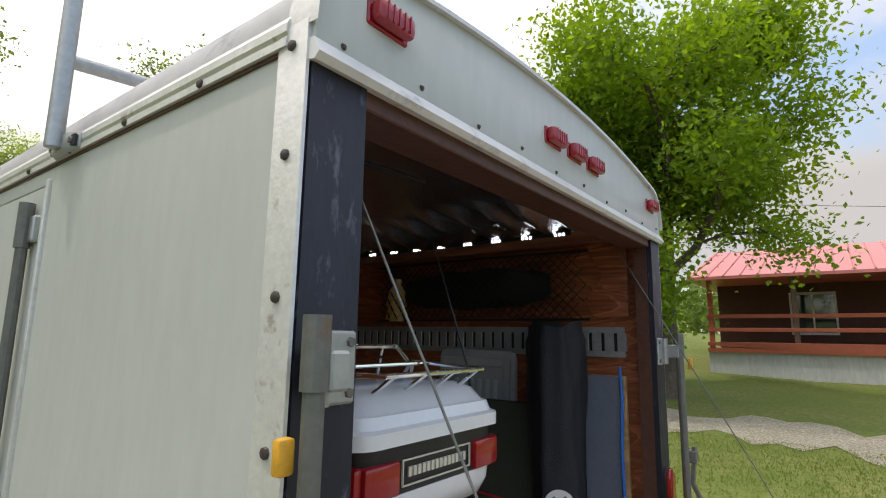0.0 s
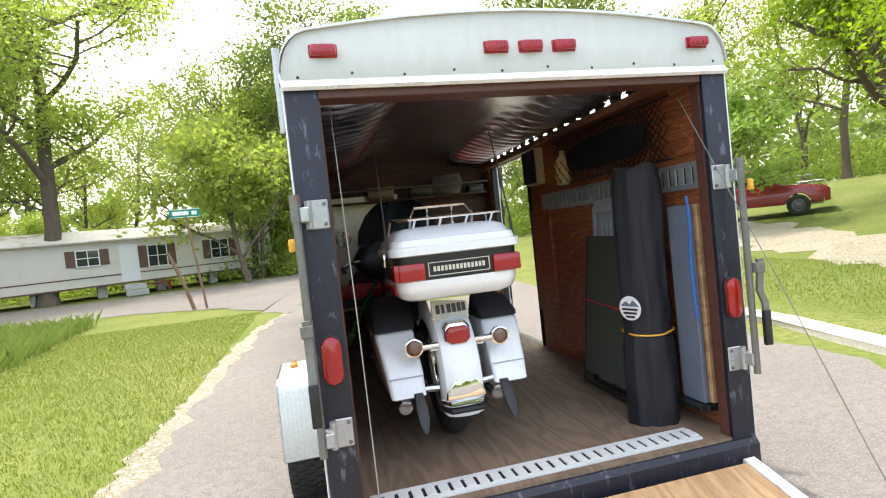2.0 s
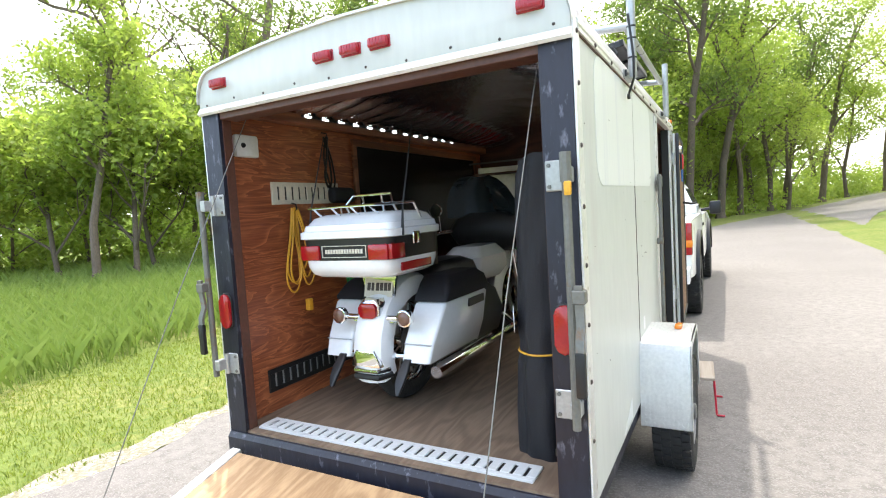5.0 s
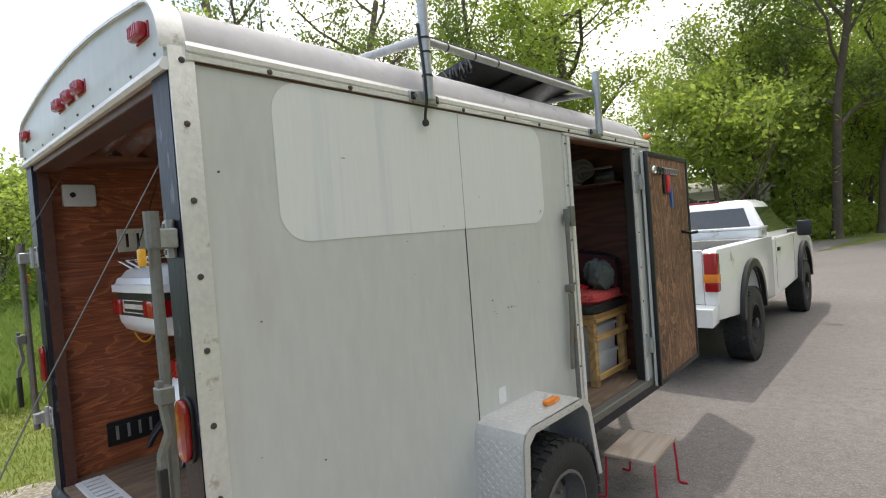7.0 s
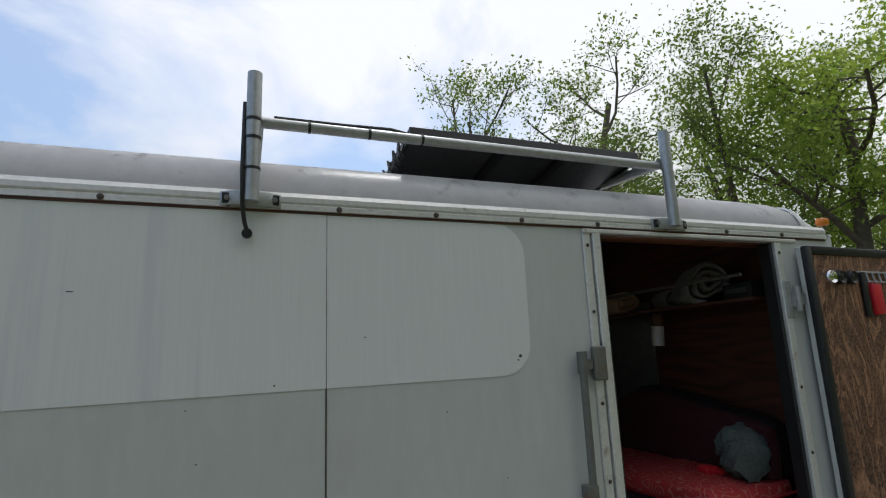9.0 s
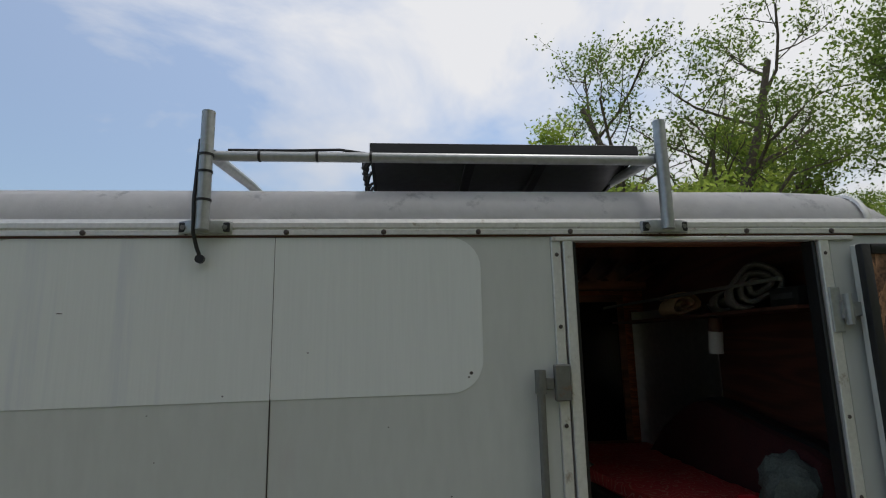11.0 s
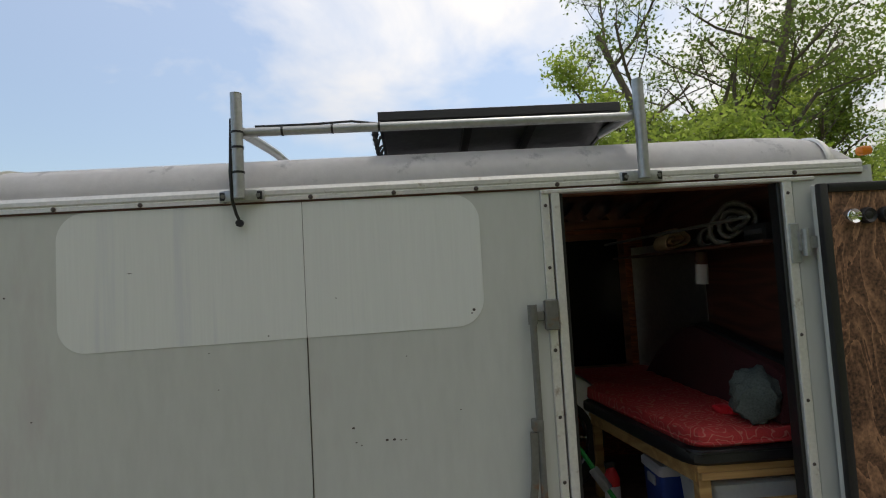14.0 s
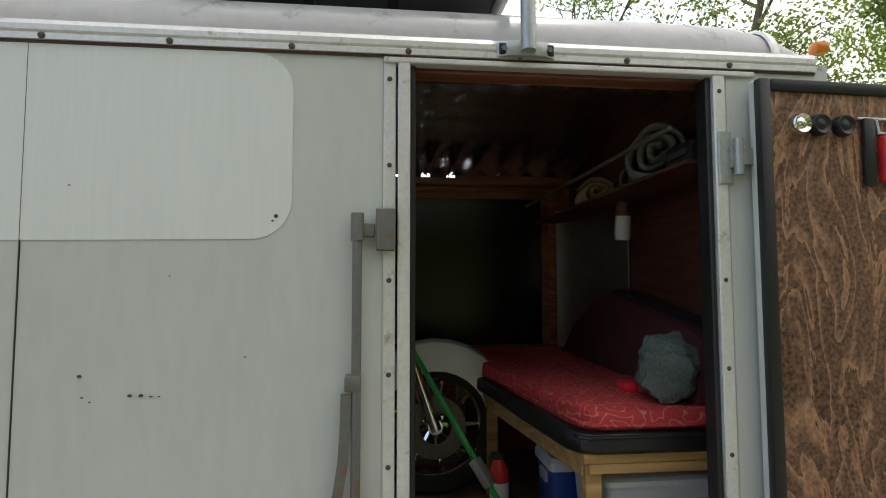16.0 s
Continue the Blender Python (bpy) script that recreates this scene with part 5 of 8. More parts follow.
# ---- roof rack and solar panel ----
rack = thing("ladder_rack", (0, 0, 0), "galvanised pipe ladder rack bolted to the trailer roof", "rack")
for sx, posts in ((1, ((0.945, 2.488, 1), (2.412, 2.478, 0))), (-1, ((0.905, 2.54, 0), (2.34, 2.50, 0)))):
    for y, top, tied in posts:
        xo = sx * 0.957
        bm = B()
        tube(bm, [(xo, y, 2.108), (xo, y, top)], 0.0205, 14, cap=True)
        lathe(bm, [(0.0155, 0.0), (0.0155, 0.001)], (xo, y, top), (0, 0, 1), 14)
        po = part("post", bm, M_GALV, rack, "upright galvanised pipe")
        bm = B()
        hat = [(0.918, -0.080), (0.928, -0.080), (0.947, -0.046), (0.947, 0.046), (0.928, 0.080), (0.918, 0.080)]
        extrude(bm, [(sx * x, y + q) for x, q in hat], 'z', 2.100, 2.140, 0.0015)
        part("foot_bracket", bm, M_GALV, po, "bent steel foot bracket")
        for dy in (-0.062, 0.062):
            bm = B()
            box(bm, sx * 0.932, sx * 0.941, y + dy - 0.013, y + dy + 0.013, 2.105, 2.135, 0.002, 1)
            part("bracket_slot", bm, M_BLACK, po)
            bm = B()
            lathe(bm, [(0.008, 0), (0.008, 0.007)], (sx * 0.940, y + dy, 2.119), (sx, 0, 0), 6)
            part("bolt", bm, M_RUSTY, po)
        if tied:
            for z in (2.20, 2.29, 2.345):
                bm = B()
                lathe(bm, [(0.0225, -0.004), (0.0225, 0.004)], (xo, y, z), (0, 0, 1), 12)
                part("cable_tie", bm, M_BLACK, po)
            bm = B()
            tube(bm, [(xo - 0.01, y - 0.024, 2.40), (xo + 0.01, y - 0.025, 2.2), (xo + 0.008, y - 0.022, 2.10), (xo - 0.01, y - 0.016, 2.055), (xo - 0.018, y - 0.010, 2.035)], 0.006, 7)
            part("cable", bm, M_BLACK, po, "black cable tied to the post")
            bm = B()
            lathe(bm, [(0.014, -0.006), (0.014, 0.006)], (xo - 0.02, y - 0.008, 2.022), (1, 0, 0), 10)
            part("cable_end", bm, M_BLACK, po)
for y in (0.955, 2.39):
    bm = B()
    tube(bm, [(0.94, y, 2.352), (0.5, y + 0.0, 2.385), (-0.5, y, 2.395), (-0.94, y + 0.0, 2.36)], 0.019, 12)
    part("crossbar", bm, M_GALV, rack, "pipe crossbar")
for x, z in ((0.93, 2.352), (-0.55, 2.40)):
    bm = B()
    tube(bm, [(x, 0.955, z), (x, 2.39, z - 0.004)], 0.0165, 12)
    part("side_rail", bm, M_GALV, rack, "pipe side rail")
for y in (1.10, 1.28, 1.45):
    bm = B()
    lathe(bm, [(0.0185, -0.004), (0.0185, 0.004)], (0.93, y, 2.352), (0, 1, 0), 10)
    part("cable_tie", bm, M_BLACK, rack)
bm = B()
tube(bm, [(0.925, 1.0, 2.374), (0.93, 1.2, 2.372), (0.925, 1.35, 2.378), (0.90, 1.47, 2.37)], 0.005, 6)
part("panel_cable", bm, M_BLACK, rack)
solar = thing("solar_panel", pose(0.635, 1.915, 2.368, 0, -9.0, 0), "framed solar panel lying flat on the roof rack", "solar panel")
bm = B()
box(bm, -0.195, 0.195, -0.46, 0.46, 0.028, 0.034)
part("cells", bm, M_PANEL, solar, "dark glossy solar cells")
bm = B()
box(bm, -0.195, 0.195, -0.46, 0.46, 0.008, 0.012)
part("backing", bm, M_BACK, solar, "dull metal backing sheet")
for x0, x1, y0, y1 in ((-0.21, -0.195, -0.475, 0.475), (0.195, 0.21, -0.475, 0.475), (-0.195, 0.195, -0.475, -0.46), (-0.195, 0.195, 0.46, 0.475)):
    bm = B()
    box(bm, x0, x1, y0, y1, 0.0, 0.038, 0.002, 1)
    part("panel_frame", bm, M_BLACK, solar, "black panel frame")
for y in (-0.12, 0.14):
    bm = B()
    box(bm, -0.195, 0.195, y - 0.018, y + 0.018, -0.012, 0.008, 0.002, 1)
    part("cross_strut", bm, M_BLACK, solar)
bm = B()
for k in range(16):
    a = k * 0.4
    pts = [(-0.18 + 0.022 * k + rng_c.uniform(-.02, .02), -0.478 - 0.01 * (k % 3), 0.02), (-0.18 + 0.022 * k + 0.02, -0.50, -0.02 - 0.02 * (k % 2)), (-0.17 + 0.022 * k, -0.485, -0.05)]
    tube(bm, pts, 0.006, 5)
part("bundled_cable", bm, M_BLACK, solar, "bundle of black cable at the panel's end")

# ---- motorcycle ----
CX = -0.284
bike = thing("motorcycle", (CX, 1.4, 0.49), "white touring motorcycle with saddlebags and top case", "motorcycle")
BM = pose(0, -1.4, -0.49)


def bp(name, bm, mat, parent=None, label="", smooth=40):
    return part(name, bm, mat, parent or bike, label, smooth, BM)


def bc(name, bm, mat, parent=None, label="", smooth=40):
    return part(name, bm, mat, parent or bike, label, smooth, pose(0, -1.51, -0.502))


def slab(bm, rows, r=0.05, n=5, x=0.0):
    """Rounded plan sections stacked upward: rows of (z, half width, y rear, y front)."""
    secs = []
    for z, hw, y0, y1 in rows:
        secs.append([(x + a, b, z) for a, b in rrect(-hw, hw, y0, y1, min(r, hw * 0.9), n)])
    return loft(bm, secs)


tub = bc("top_case", slab(B(), [(1.245, 0.225, 0.38, 0.76), (1.262, 0.255, 0.355, 0.79), (1.30, 0.268, 0.338, 0.80), (1.332, 0.270, 0.335, 0.805)], 0.06), M_BIKE, label="white hard top case")
bc("case_band", slab(B(), [(1.328, 0.268, 0.339, 0.80), (1.437, 0.276, 0.335, 0.805)], 0.06), M_BLACK, tub, "black trim band round the case")
bc("case_lid", slab(B(), [(1.437, 0.280, 0.330, 0.812), (1.442, 0.290, 0.318, 0.818), (1.474, 0.290, 0.318, 0.818), (1.480, 0.277, 0.331, 0.81), (1.506, 0.271, 0.340, 0.805), (1.510, 0.262, 0.352, 0.80), (1.540, 0.245, 0.375, 0.78), (1.556, 0.21, 0.41, 0.75), (1.562, 0.13, 0.48, 0.70)], 0.06), M_BIKE, tub, "white ridged lid")
for sx in (-1, 1):
    bm = B()
    box(bm, sx * 0.150, sx * 0.262, 0.322, 0.36, 1.334, 1.408, 0.008)
    box(bm, sx * 0.240, sx * 0.281, 0.335, 0.45, 1.334, 1.408, 0.008)
    bc("case_lamp", bm, M_RED, tub, "red wraparound lamp")
    bm = B()
    box(bm, sx * 0.262, sx * 0.274, 0.42, 0.70, 1.272, 1.312, 0.004, 1)
    bc("reflector", bm, M_RED, tub, "red side reflector")
    bm = B()
    box(bm, sx * 0.284, sx * 0.300, 0.50, 0.56, 1.395, 1.455, 0.006)
    bc("latch", bm, M_CHROME, tub)
    bm = B()
    tube(bm, [(sx * 0.288, 0.42, 1.44), (sx * 0.286, 0.44, 1.58), (sx * 0.28, 0.58, 1.98)], [0.009, 0.004, 0.0025], 6)
    bc("antenna", bm, M_BLACK, tub, "black whip antenna")
bm = B()
for x0, x1, z0, z1 in ((-0.135, 0.135, 1.347, 1.350), (-0.135, 0.135, 1.402, 1.405), (-0.135, -0.132, 1.35, 1.402), (0.132, 0.135, 1.35, 1.402)):
    box(bm, x0, x1, 0.331, 0.336, z0, z1)
bc("badge_border", bm, M_BARS, tub)
for k in range(14):
    bm = B()
    x = -0.108 + 0.0166 * k
    box(bm, x - 0.0052, x + 0.0052, 0.331, 0.336, 1.366, 1.387)
    bc("badge_bar", bm, M_BARS, tub)
bm = B()
tube(bm, [(-0.235, 0.62, 1.60), (-0.228, 0.40, 1.592), (-0.20, 0.335, 1.592), (0.20, 0.335, 1.592), (0.228, 0.40, 1.592), (0.235, 0.62, 1.60)], 0.0065, 8)
tube(bm, [(-0.235, 0.62, 1.60), (-0.255, 0.66, 1.50)], 0.0065, 8)
tube(bm, [(0.235, 0.62, 1.60), (0.255, 0.66, 1.50)], 0.0065, 8)
for x in (-0.17, -0.058, 0.058, 0.17):
    tube(bm, [(x, 0.335, 1.59), (x * 1.02, 0.40, 1.545)], 0.006, 7)
tube(bm, [(-0.15, 0.56, 1.60), (-0.12, 0.59, 1.65), (0.12, 0.59, 1.65), (0.15, 0.56, 1.60)], 0.0065, 8)
tube(bm, [(-0.15, 0.56, 1.60), (-0.15, 0.60, 1.55)], 0.007, 7)
tube(bm, [(0.15, 0.56, 1.60), (0.15, 0.60, 1.55)], 0.007, 7)
for x in (-0.06, 0.06):
    tube(bm, [(x, 0.59, 1.65), (x, 0.61, 1.56)], 0.006, 7)
tube(bm, [(-0.235, 0.55, 1.60), (0.235, 0.55, 1.60)], 0.006, 7)
bc("luggage_rack", bm, M_CHROME, tub, "chrome luggage rack")
bm = B()
box(bm, -0.12, 0.12, 0.40, 0.75, 1.215, 1.246, 0.006)
bp("case_mount", bm, M_BLACK, label="black case mount")
# saddlebags
for sx in (-1, 1):
    bm = B()
    secs = []
    for z, xa, xb, y0, y1 in ((0.772, 0.175, 0.315, 0.43, 0.96), (0.785, 0.165, 0.328, 0.405, 1.00), (0.88, 0.163, 0.338, 0.445, 1.06), (1.05, 0.170, 0.358, 0.553, 1.08), (1.064, 0.178, 0.350, 0.572, 1.07)):
        secs.append([(sx * a, b, z) for a, b in rrect(xa, xb, y0, y1, 0.022, 4)])
    loft(bm, secs)
    sb_ = bp("saddlebag", bm, M_BIKE, label="white hard saddlebag")
    bm = B()
    secs = []
    for z, xa, xb, y0, y1 in ((1.066, 0.165, 0.362, 0.558, 1.09), (1.085, 0.163, 0.366, 0.565, 1.10), (1.15, 0.155, 0.345, 0.64, 1.09), (1.185, 0.15, 0.30, 0.70, 1.06)):
        secs.append([(sx * a, b, z) for a, b in rrect(xa, xb, y0, y1, 0.022, 4)])
    loft(bm, secs)
    bp("bag_cover", bm, M_BLACKCLOTH, sb_, "black cloth bag lid cover")
    bm = B()
    box(bm, sx * 0.352, sx * 0.362, 0.82, 1.02, 0.995, 1.04, 0.002, 1)
    bp("bag_badge", bm, M_BLACK, sb_, "dark badge plate")
    bm = B()
    box(bm, sx * 0.17, sx * 0.33, 0.432, 0.44, 0.868, 0.872)
    bp("bag_seam", bm, M_PLASTIC, sb_)
    bm = B()
    tube(bm, [(sx * 0.24, 0.62, 0.672), (sx * 0.24, 0.66, 0.674), (sx * 0.235, 1.35, 0.68)], [0.034, 0.042, 0.040], 14)
    bp("muffler", bm, M_CHROME, label="chrome muffler")
    bm = B()
    loft(bm, [[(sx * (0.205 + a), 0.36 + b + s, z) for a, b in rrect(-w, w, -0.012, 0.012, 0.006, 2)] for z, w, s in ((0.80, 0.020, 0.05), (0.75, 0.028, 0.0), (0.70, 0.024, -0.04), (0.655, 0.010, -0.06))])
    bp("mud_guard", bm, M_BLACK, label="black leather mud guard strip")
    bm = B()
    tube(bm, [(sx * 0.10, 0.44, 0.80), (sx * 0.20, 0.45, 0.805)], [0.018, 0.016], 8)
    bp("bumper_end", bm, M_CHROME)
# rear fender round the wheel
bm = B()
secs = []
for k in range(13):
    a = radians(-20 + 150 * k / 12)
    R = 0.372
    cy, cz = 0.72 - math.cos(a) * R, 0.81 + math.sin(a) * R
    d = Vector((0, -math.cos(a), math.sin(a)))
    secs.append([(x, cy + d.y * h, cz + d.z * h) for x, h in ((-0.095, -0.10), (-0.098, -0.03), (-0.085, 0.0), (-0.05, 0.016), (0, 0.021), (0.05, 0.016), (0.085, 0.0), (0.098, -0.03), (0.095, -0.10), (0.085, -0.10), (0.085, -0.02), (0, 0.008), (-0.085, -0.02), (-0.085, -0.10))])
loft(bm, secs)
bp("rear_fender", bm, M_BIKE, label="white rear fender")
bm = B()
extrude(bm, [(-0.055, 0.85), (0.055, 0.85), (0.085, 0.795), (0.09, 0.765), (-0.09, 0.765), (-0.085, 0.795)], 'y', 0.325, 0.37, 0.006)
tube(bm, [(-0.10, 0.40, 0.745), (-0.07, 0.335, 0.745), (0.07, 0.335, 0.745), (0.10, 0.40, 0.745)], 0.012, 8)
bp("fender_tip", bm, M_CHROME, label="chrome fender tip")
bm = B()
tube(bm, [(-0.105, 0.41, 0.715), (-0.07, 0.34, 0.712), (0.07, 0.34, 0.712), (0.105, 0.41, 0.715)], 0.016, 8)
bp("fender_trim", bm, M_BLACK)
# tail lamp, signals, plate
bm = B()
slab(bm, [(1.0, 0.052, 0.395, 0.50), (1.02, 0.064, 0.385, 0.50), (1.075, 0.064, 0.385, 0.50), (1.10, 0.045, 0.40, 0.50)], 0.02)
tl2 = bp("tail_lamp", bm, M_CHROME, label="chrome tail lamp housing")
bm = B()
extrude(bm, rrect(-0.054, 0.054, 1.006, 1.082, 0.022, 5), 'y', 0.368, 0.392, 0.008)
bp("lens", bm, M_RED, tl2, "red tail lens")
bm = B()
tube(bm, [(-0.20, 0.425, 1.0), (0.20, 0.425, 1.0)], 0.017, 10)
box(bm, -0.13, 0.13, 0.418, 0.434, 0.975, 1.015, 0.004, 1)
sbar = bp("signal_bar", bm, M_CHROME, label="chrome signal bar")
for sx in (-1, 1):
    bm = B()
    lathe(bm, [(0.020, 0.05), (0.038, 0.03), (0.043, 0.0), (0.043, -0.012), (0.038, -0.014)], (sx * 0.205, 0.405, 1.008), (0, 1, 0), 20)
    sg = bp("turn_signal", bm, M_CHROME, sbar, "round chrome turn signal")
    bm = B()
    lathe(bm, [(0.037, 0.0), (0.032, -0.008), (0.015, -0.014), (0.002, -0.015)], (sx * 0.205, 0.392, 1.008), (0, 1, 0), 20)
    part("lens", bm, M_SMOKE, sbar, "smoked lens", 40, BM)
pm = pose(0, 0.485, 1.15, -14, 0, 2)
bm = B()
box(bm, -0.088, 0.088, 0.0, 0.004, -0.05, 0.05, 0.001, 1, pm)
pl = bp("licence_plate", bm, M_BARS, label="cream plate with unreadable dark bars")
for k, (x, w) in enumerate(((-0.06, 0.010), (-0.035, 0.008), (-0.005, 0.010), (0.02, 0.010), (0.045, 0.010), (0.068, 0.009))):
    bm = B()
    box(bm, x - w, x + w, -0.0015, 0.0, -0.018, 0.024, 0, 1, pm)
    bp("plate_bar", bm, M_BARDARK, pl)
bm = B()
extrude(bm, [(-0.125, 1.235), (-0.105, 1.245), (0.105, 1.245), (0.125, 1.235), (0.10, 1.19), (0.09, 1.10), (-0.09, 1.10), (-0.10, 1.19)], 'y', 0.495, 0.51, 0.004)
bp("plate_bracket", bm, M_CHROME, label="chrome plate bracket")
# wheels
for nm, y in (("rear", 0.72), ("front", 2.27)):
    bm = B()
    r, h = 0.322, 0.062 if nm == "rear" else 0.05
    lathe(bm, [(r * 0.70, -h * 0.7), (r * 0.82, -h), (r * 0.93, -h * 0.85), (r, -h * 0.25), (r, h * 0.25), (r * 0.93, h * 0.85), (r * 0.82, h), (r * 0.70, h * 0.7)], (0, y, 0.812), (1, 0, 0), 36, closed=True)
    wh = bp("wheel", bm, M_RUBBER, label="black tyred motorcycle wheel")
    bm = B()
    lathe(bm, [(r * 0.70, -h * 0.65), (r * 0.66, -h * 0.4), (r * 0.66, h * 0.4), (r * 0.70, h * 0.65)], (0, y, 0.812), (1, 0, 0), 32, closed=True)
    for k in range(9):
        a = 2 * math.pi * k / 9
        tube(bm, [(0, y, 0.812), (0, y + math.cos(a) * r * 0.68, 0.812 + math.sin(a) * r * 0.68)], [0.018, 0.010], 6)
    lathe(bm, [(0.035, -0.05), (0.035, 0.05)], (0, y, 0.812), (1, 0, 0), 14)
    bp("rim", bm, M_CHROME, wh, "chrome spoked rim")
    bm = B()
    lathe(bm, [(0.075, 0.0), (0.145, 0.0), (0.145, 0.006), (0.075, 0.006)], (0.055, y, 0.812), (1, 0, 0), 28, closed=True)
    for k in range(10):
        a = 2 * math.pi * k / 10
        lathe(bm, [(0.011, 0.0), (0.011, 0.002)], (0.061, y + math.cos(a) * 0.11, 0.812 + math.sin(a) * 0.11), (1, 0, 0), 8)
    bp("brake_disc", bm, M_RUSTY, wh, "drilled steel brake disc")
bm = B()
secs = []
for k in range(15):
    a = radians(-12 + 175 * k / 14)
    R = 0.385
    d = Vector((0, -math.cos(a), math.sin(a)))
    c = Vector((0, 2.27, 0.822)) + d * R
    w = 0.075 - 0.02 * abs(k - 8) / 8
    secs.append([tuple(c + d * h + Vector((x, 0, 0))) for x, h in ((-w, -0.13), (-w - 0.004, -0.03), (-w * 0.75, 0.004), (0, 0.018), (w * 0.75, 0.004), (w + 0.004, -0.03), (w, -0.13), (w * 0.9, -0.12), (w * 0.8, -0.02), (0, 0.008), (-w * 0.8, -0.02), (-w * 0.9, -0.12))])
loft(bm, secs)
bp("front_fender", bm, M_BIKE, label="deep white front fender")
bm = B()
for sx in (-1, 1):
    tube(bm, [(sx * 0.10, 2.27, 0.812), (sx * 0.10, 2.12, 1.25), (sx * 0.10, 2.06, 1.40)], 0.026, 10)
bp("front_fork", bm, M_CHROME, label="chrome front fork")
bm = B()
slab(bm, [(0.66, 0.13, 1.10, 1.80), (0.80, 0.15, 1.06, 1.85), (0.95, 0.12, 1.10, 1.80), (1.02, 0.07, 1.2, 1.7)], 0.06)
eng = bp("engine", bm, M_BLACK, label="dark engine block")
for y, tilt in ((1.32, -0.09), (1.56, 0.09)):
    for k in range(7):
        bm = B()
        lathe(bm, [(0.085, 0), (0.085, 0.012)], (0.02, y + tilt * (0.2 + 0.13 * k), 0.92 + 0.03 * k), (0, tilt * 2, 1), 18)
        bp("cooling_fin", bm, M_CHROME, eng)
bm = B()
slab(bm, [(1.06, 0.13, 0.80, 1.42), (1.12, 0.165, 0.78, 1.45), (1.20, 0.155, 0.82, 1.40), (1.235, 0.12, 0.86, 1.30)], 0.09)
bp("seat", bm, M_VINYL, label="black padded seat")
bm = B()
slab(bm, [(1.23, 0.15, 0.80, 0.90), (1.45, 0.16, 0.80, 0.90), (1.54, 0.13, 0.80, 0.87)], 0.04)
bp("backrest", bm, M_VINYL, label="black passenger backrest")
bm = B()
slab(bm, [(1.03, 0.10, 1.42, 1.95), (1.10, 0.15, 1.40, 1.98), (1.20, 0.155, 1.42, 1.96), (1.27, 0.10, 1.50, 1.90)], 0.07)
bp("fuel_tank", bm, M_BIKE, label="white fuel tank")
bm = B()
slab(bm, [(1.20, 0.15, 1.95, 2.08), (1.26, 0.28, 1.90, 2.13), (1.36, 0.34, 1.88, 2.13), (1.46, 0.28, 1.90, 2.10), (1.50, 0.20, 1.93, 2.06)], 0.09)
bp("fairing", bm, M_BLACK, label="black inner front fairing")
bm = B()
loft(bm, [[(x * q, 1.98 - 0.10 * t - 0.10 * (x / 0.25) ** 2, 1.47 + 0.30 * t) for x in (-0.27, -0.18, -0.09, 0, 0.09, 0.18, 0.27)] + [(x * q, 1.986 - 0.10 * t - 0.10 * (x / 0.25) ** 2, 1.47 + 0.30 * t) for x in (0.27, 0.18, 0.09, 0, -0.09, -0.18, -0.27)] for t, q in ((0, 1.1), (0.35, 1.05), (0.7, 0.85), (0.9, 0.62), (1, 0.4))])
bp("windscreen", bm, M_GLASS, label="smoked windscreen")
bm = B()
tube(bm, [(-0.42, 1.72, 1.33), (-0.36, 1.85, 1.36), (-0.15, 1.98, 1.38), (0.15, 1.98, 1.38), (0.36, 1.85, 1.36), (0.42, 1.72, 1.33)], 0.013, 8)
hb = bp("handlebar", bm, M_CHROME, label="chrome handlebar")
for sx in (-1, 1):
    bm = B()
    tube(bm, [(sx * 0.42, 1.60, 1.32), (sx * 0.42, 1.74, 1.335)], 0.018, 8)
    bp("grip", bm, M_BLACK, hb, "black grip")
    bm = B()
    tube(bm, [(sx * 0.36, 1.85, 1.36), (sx * 0.37, 1.85, 1.50)], 0.006, 6)
    lathe(bm, [(0.015, 0.02), (0.05, 0.012), (0.055, 0.0), (0.05, -0.008), (0.002, -0.01)], (sx * 0.39, 1.85, 1.535), (sx * -0.15, 1, 0.05), 16)
    bp("mirror", bm, M_CHROME, hb, "chrome rear-view mirror")
    bm = B()
    tube(bm, [(sx * 0.13, 1.15, 0.70), (sx * 0.28, 1.25, 0.70), (sx * 0.30, 1.65, 0.72), (sx * 0.13, 1.85, 0.74)], 0.016, 8)
    bp("engine_guard", bm, M_CHROME, label="chrome engine guard")
bm = B()
tube(bm, [(-0.14, 1.2, 0.66), (-0.21, 1.22, 0.56), (-0.24, 1.26, 0.492)], 0.012, 8)
bp("kickstand", bm, M_CHROME)

# ---- tie-down straps on the motorcycle ----
for sx in (-1, 1):
    bm = B()
    tube(bm, [(CX + sx * 0.12, 2.12, 1.25), (CX + sx * 0.28, 2.28, 0.98), (CX + sx * 0.46, 2.5, 0.60), (CX + sx * 0.50, 2.54, 0.495)], 0.013, 6)
    st = part("ratchet_strap", bm, M_GREENSTRAP)
    tagged(st, "taut green ratchet strap tying the motorcycle down", "strap", "motorcycle straps")
    bm = B()
    m = pose(CX + sx * 0.40, 2.43, 0.72, 40, 0, sx * -40)
    box(bm, -0.025, 0.025, -0.02, 0.02, -0.06, 0.06, 0.008, 2, m)
    part("ratchet", bm, M_GALV, st, "steel ratchet buckle")

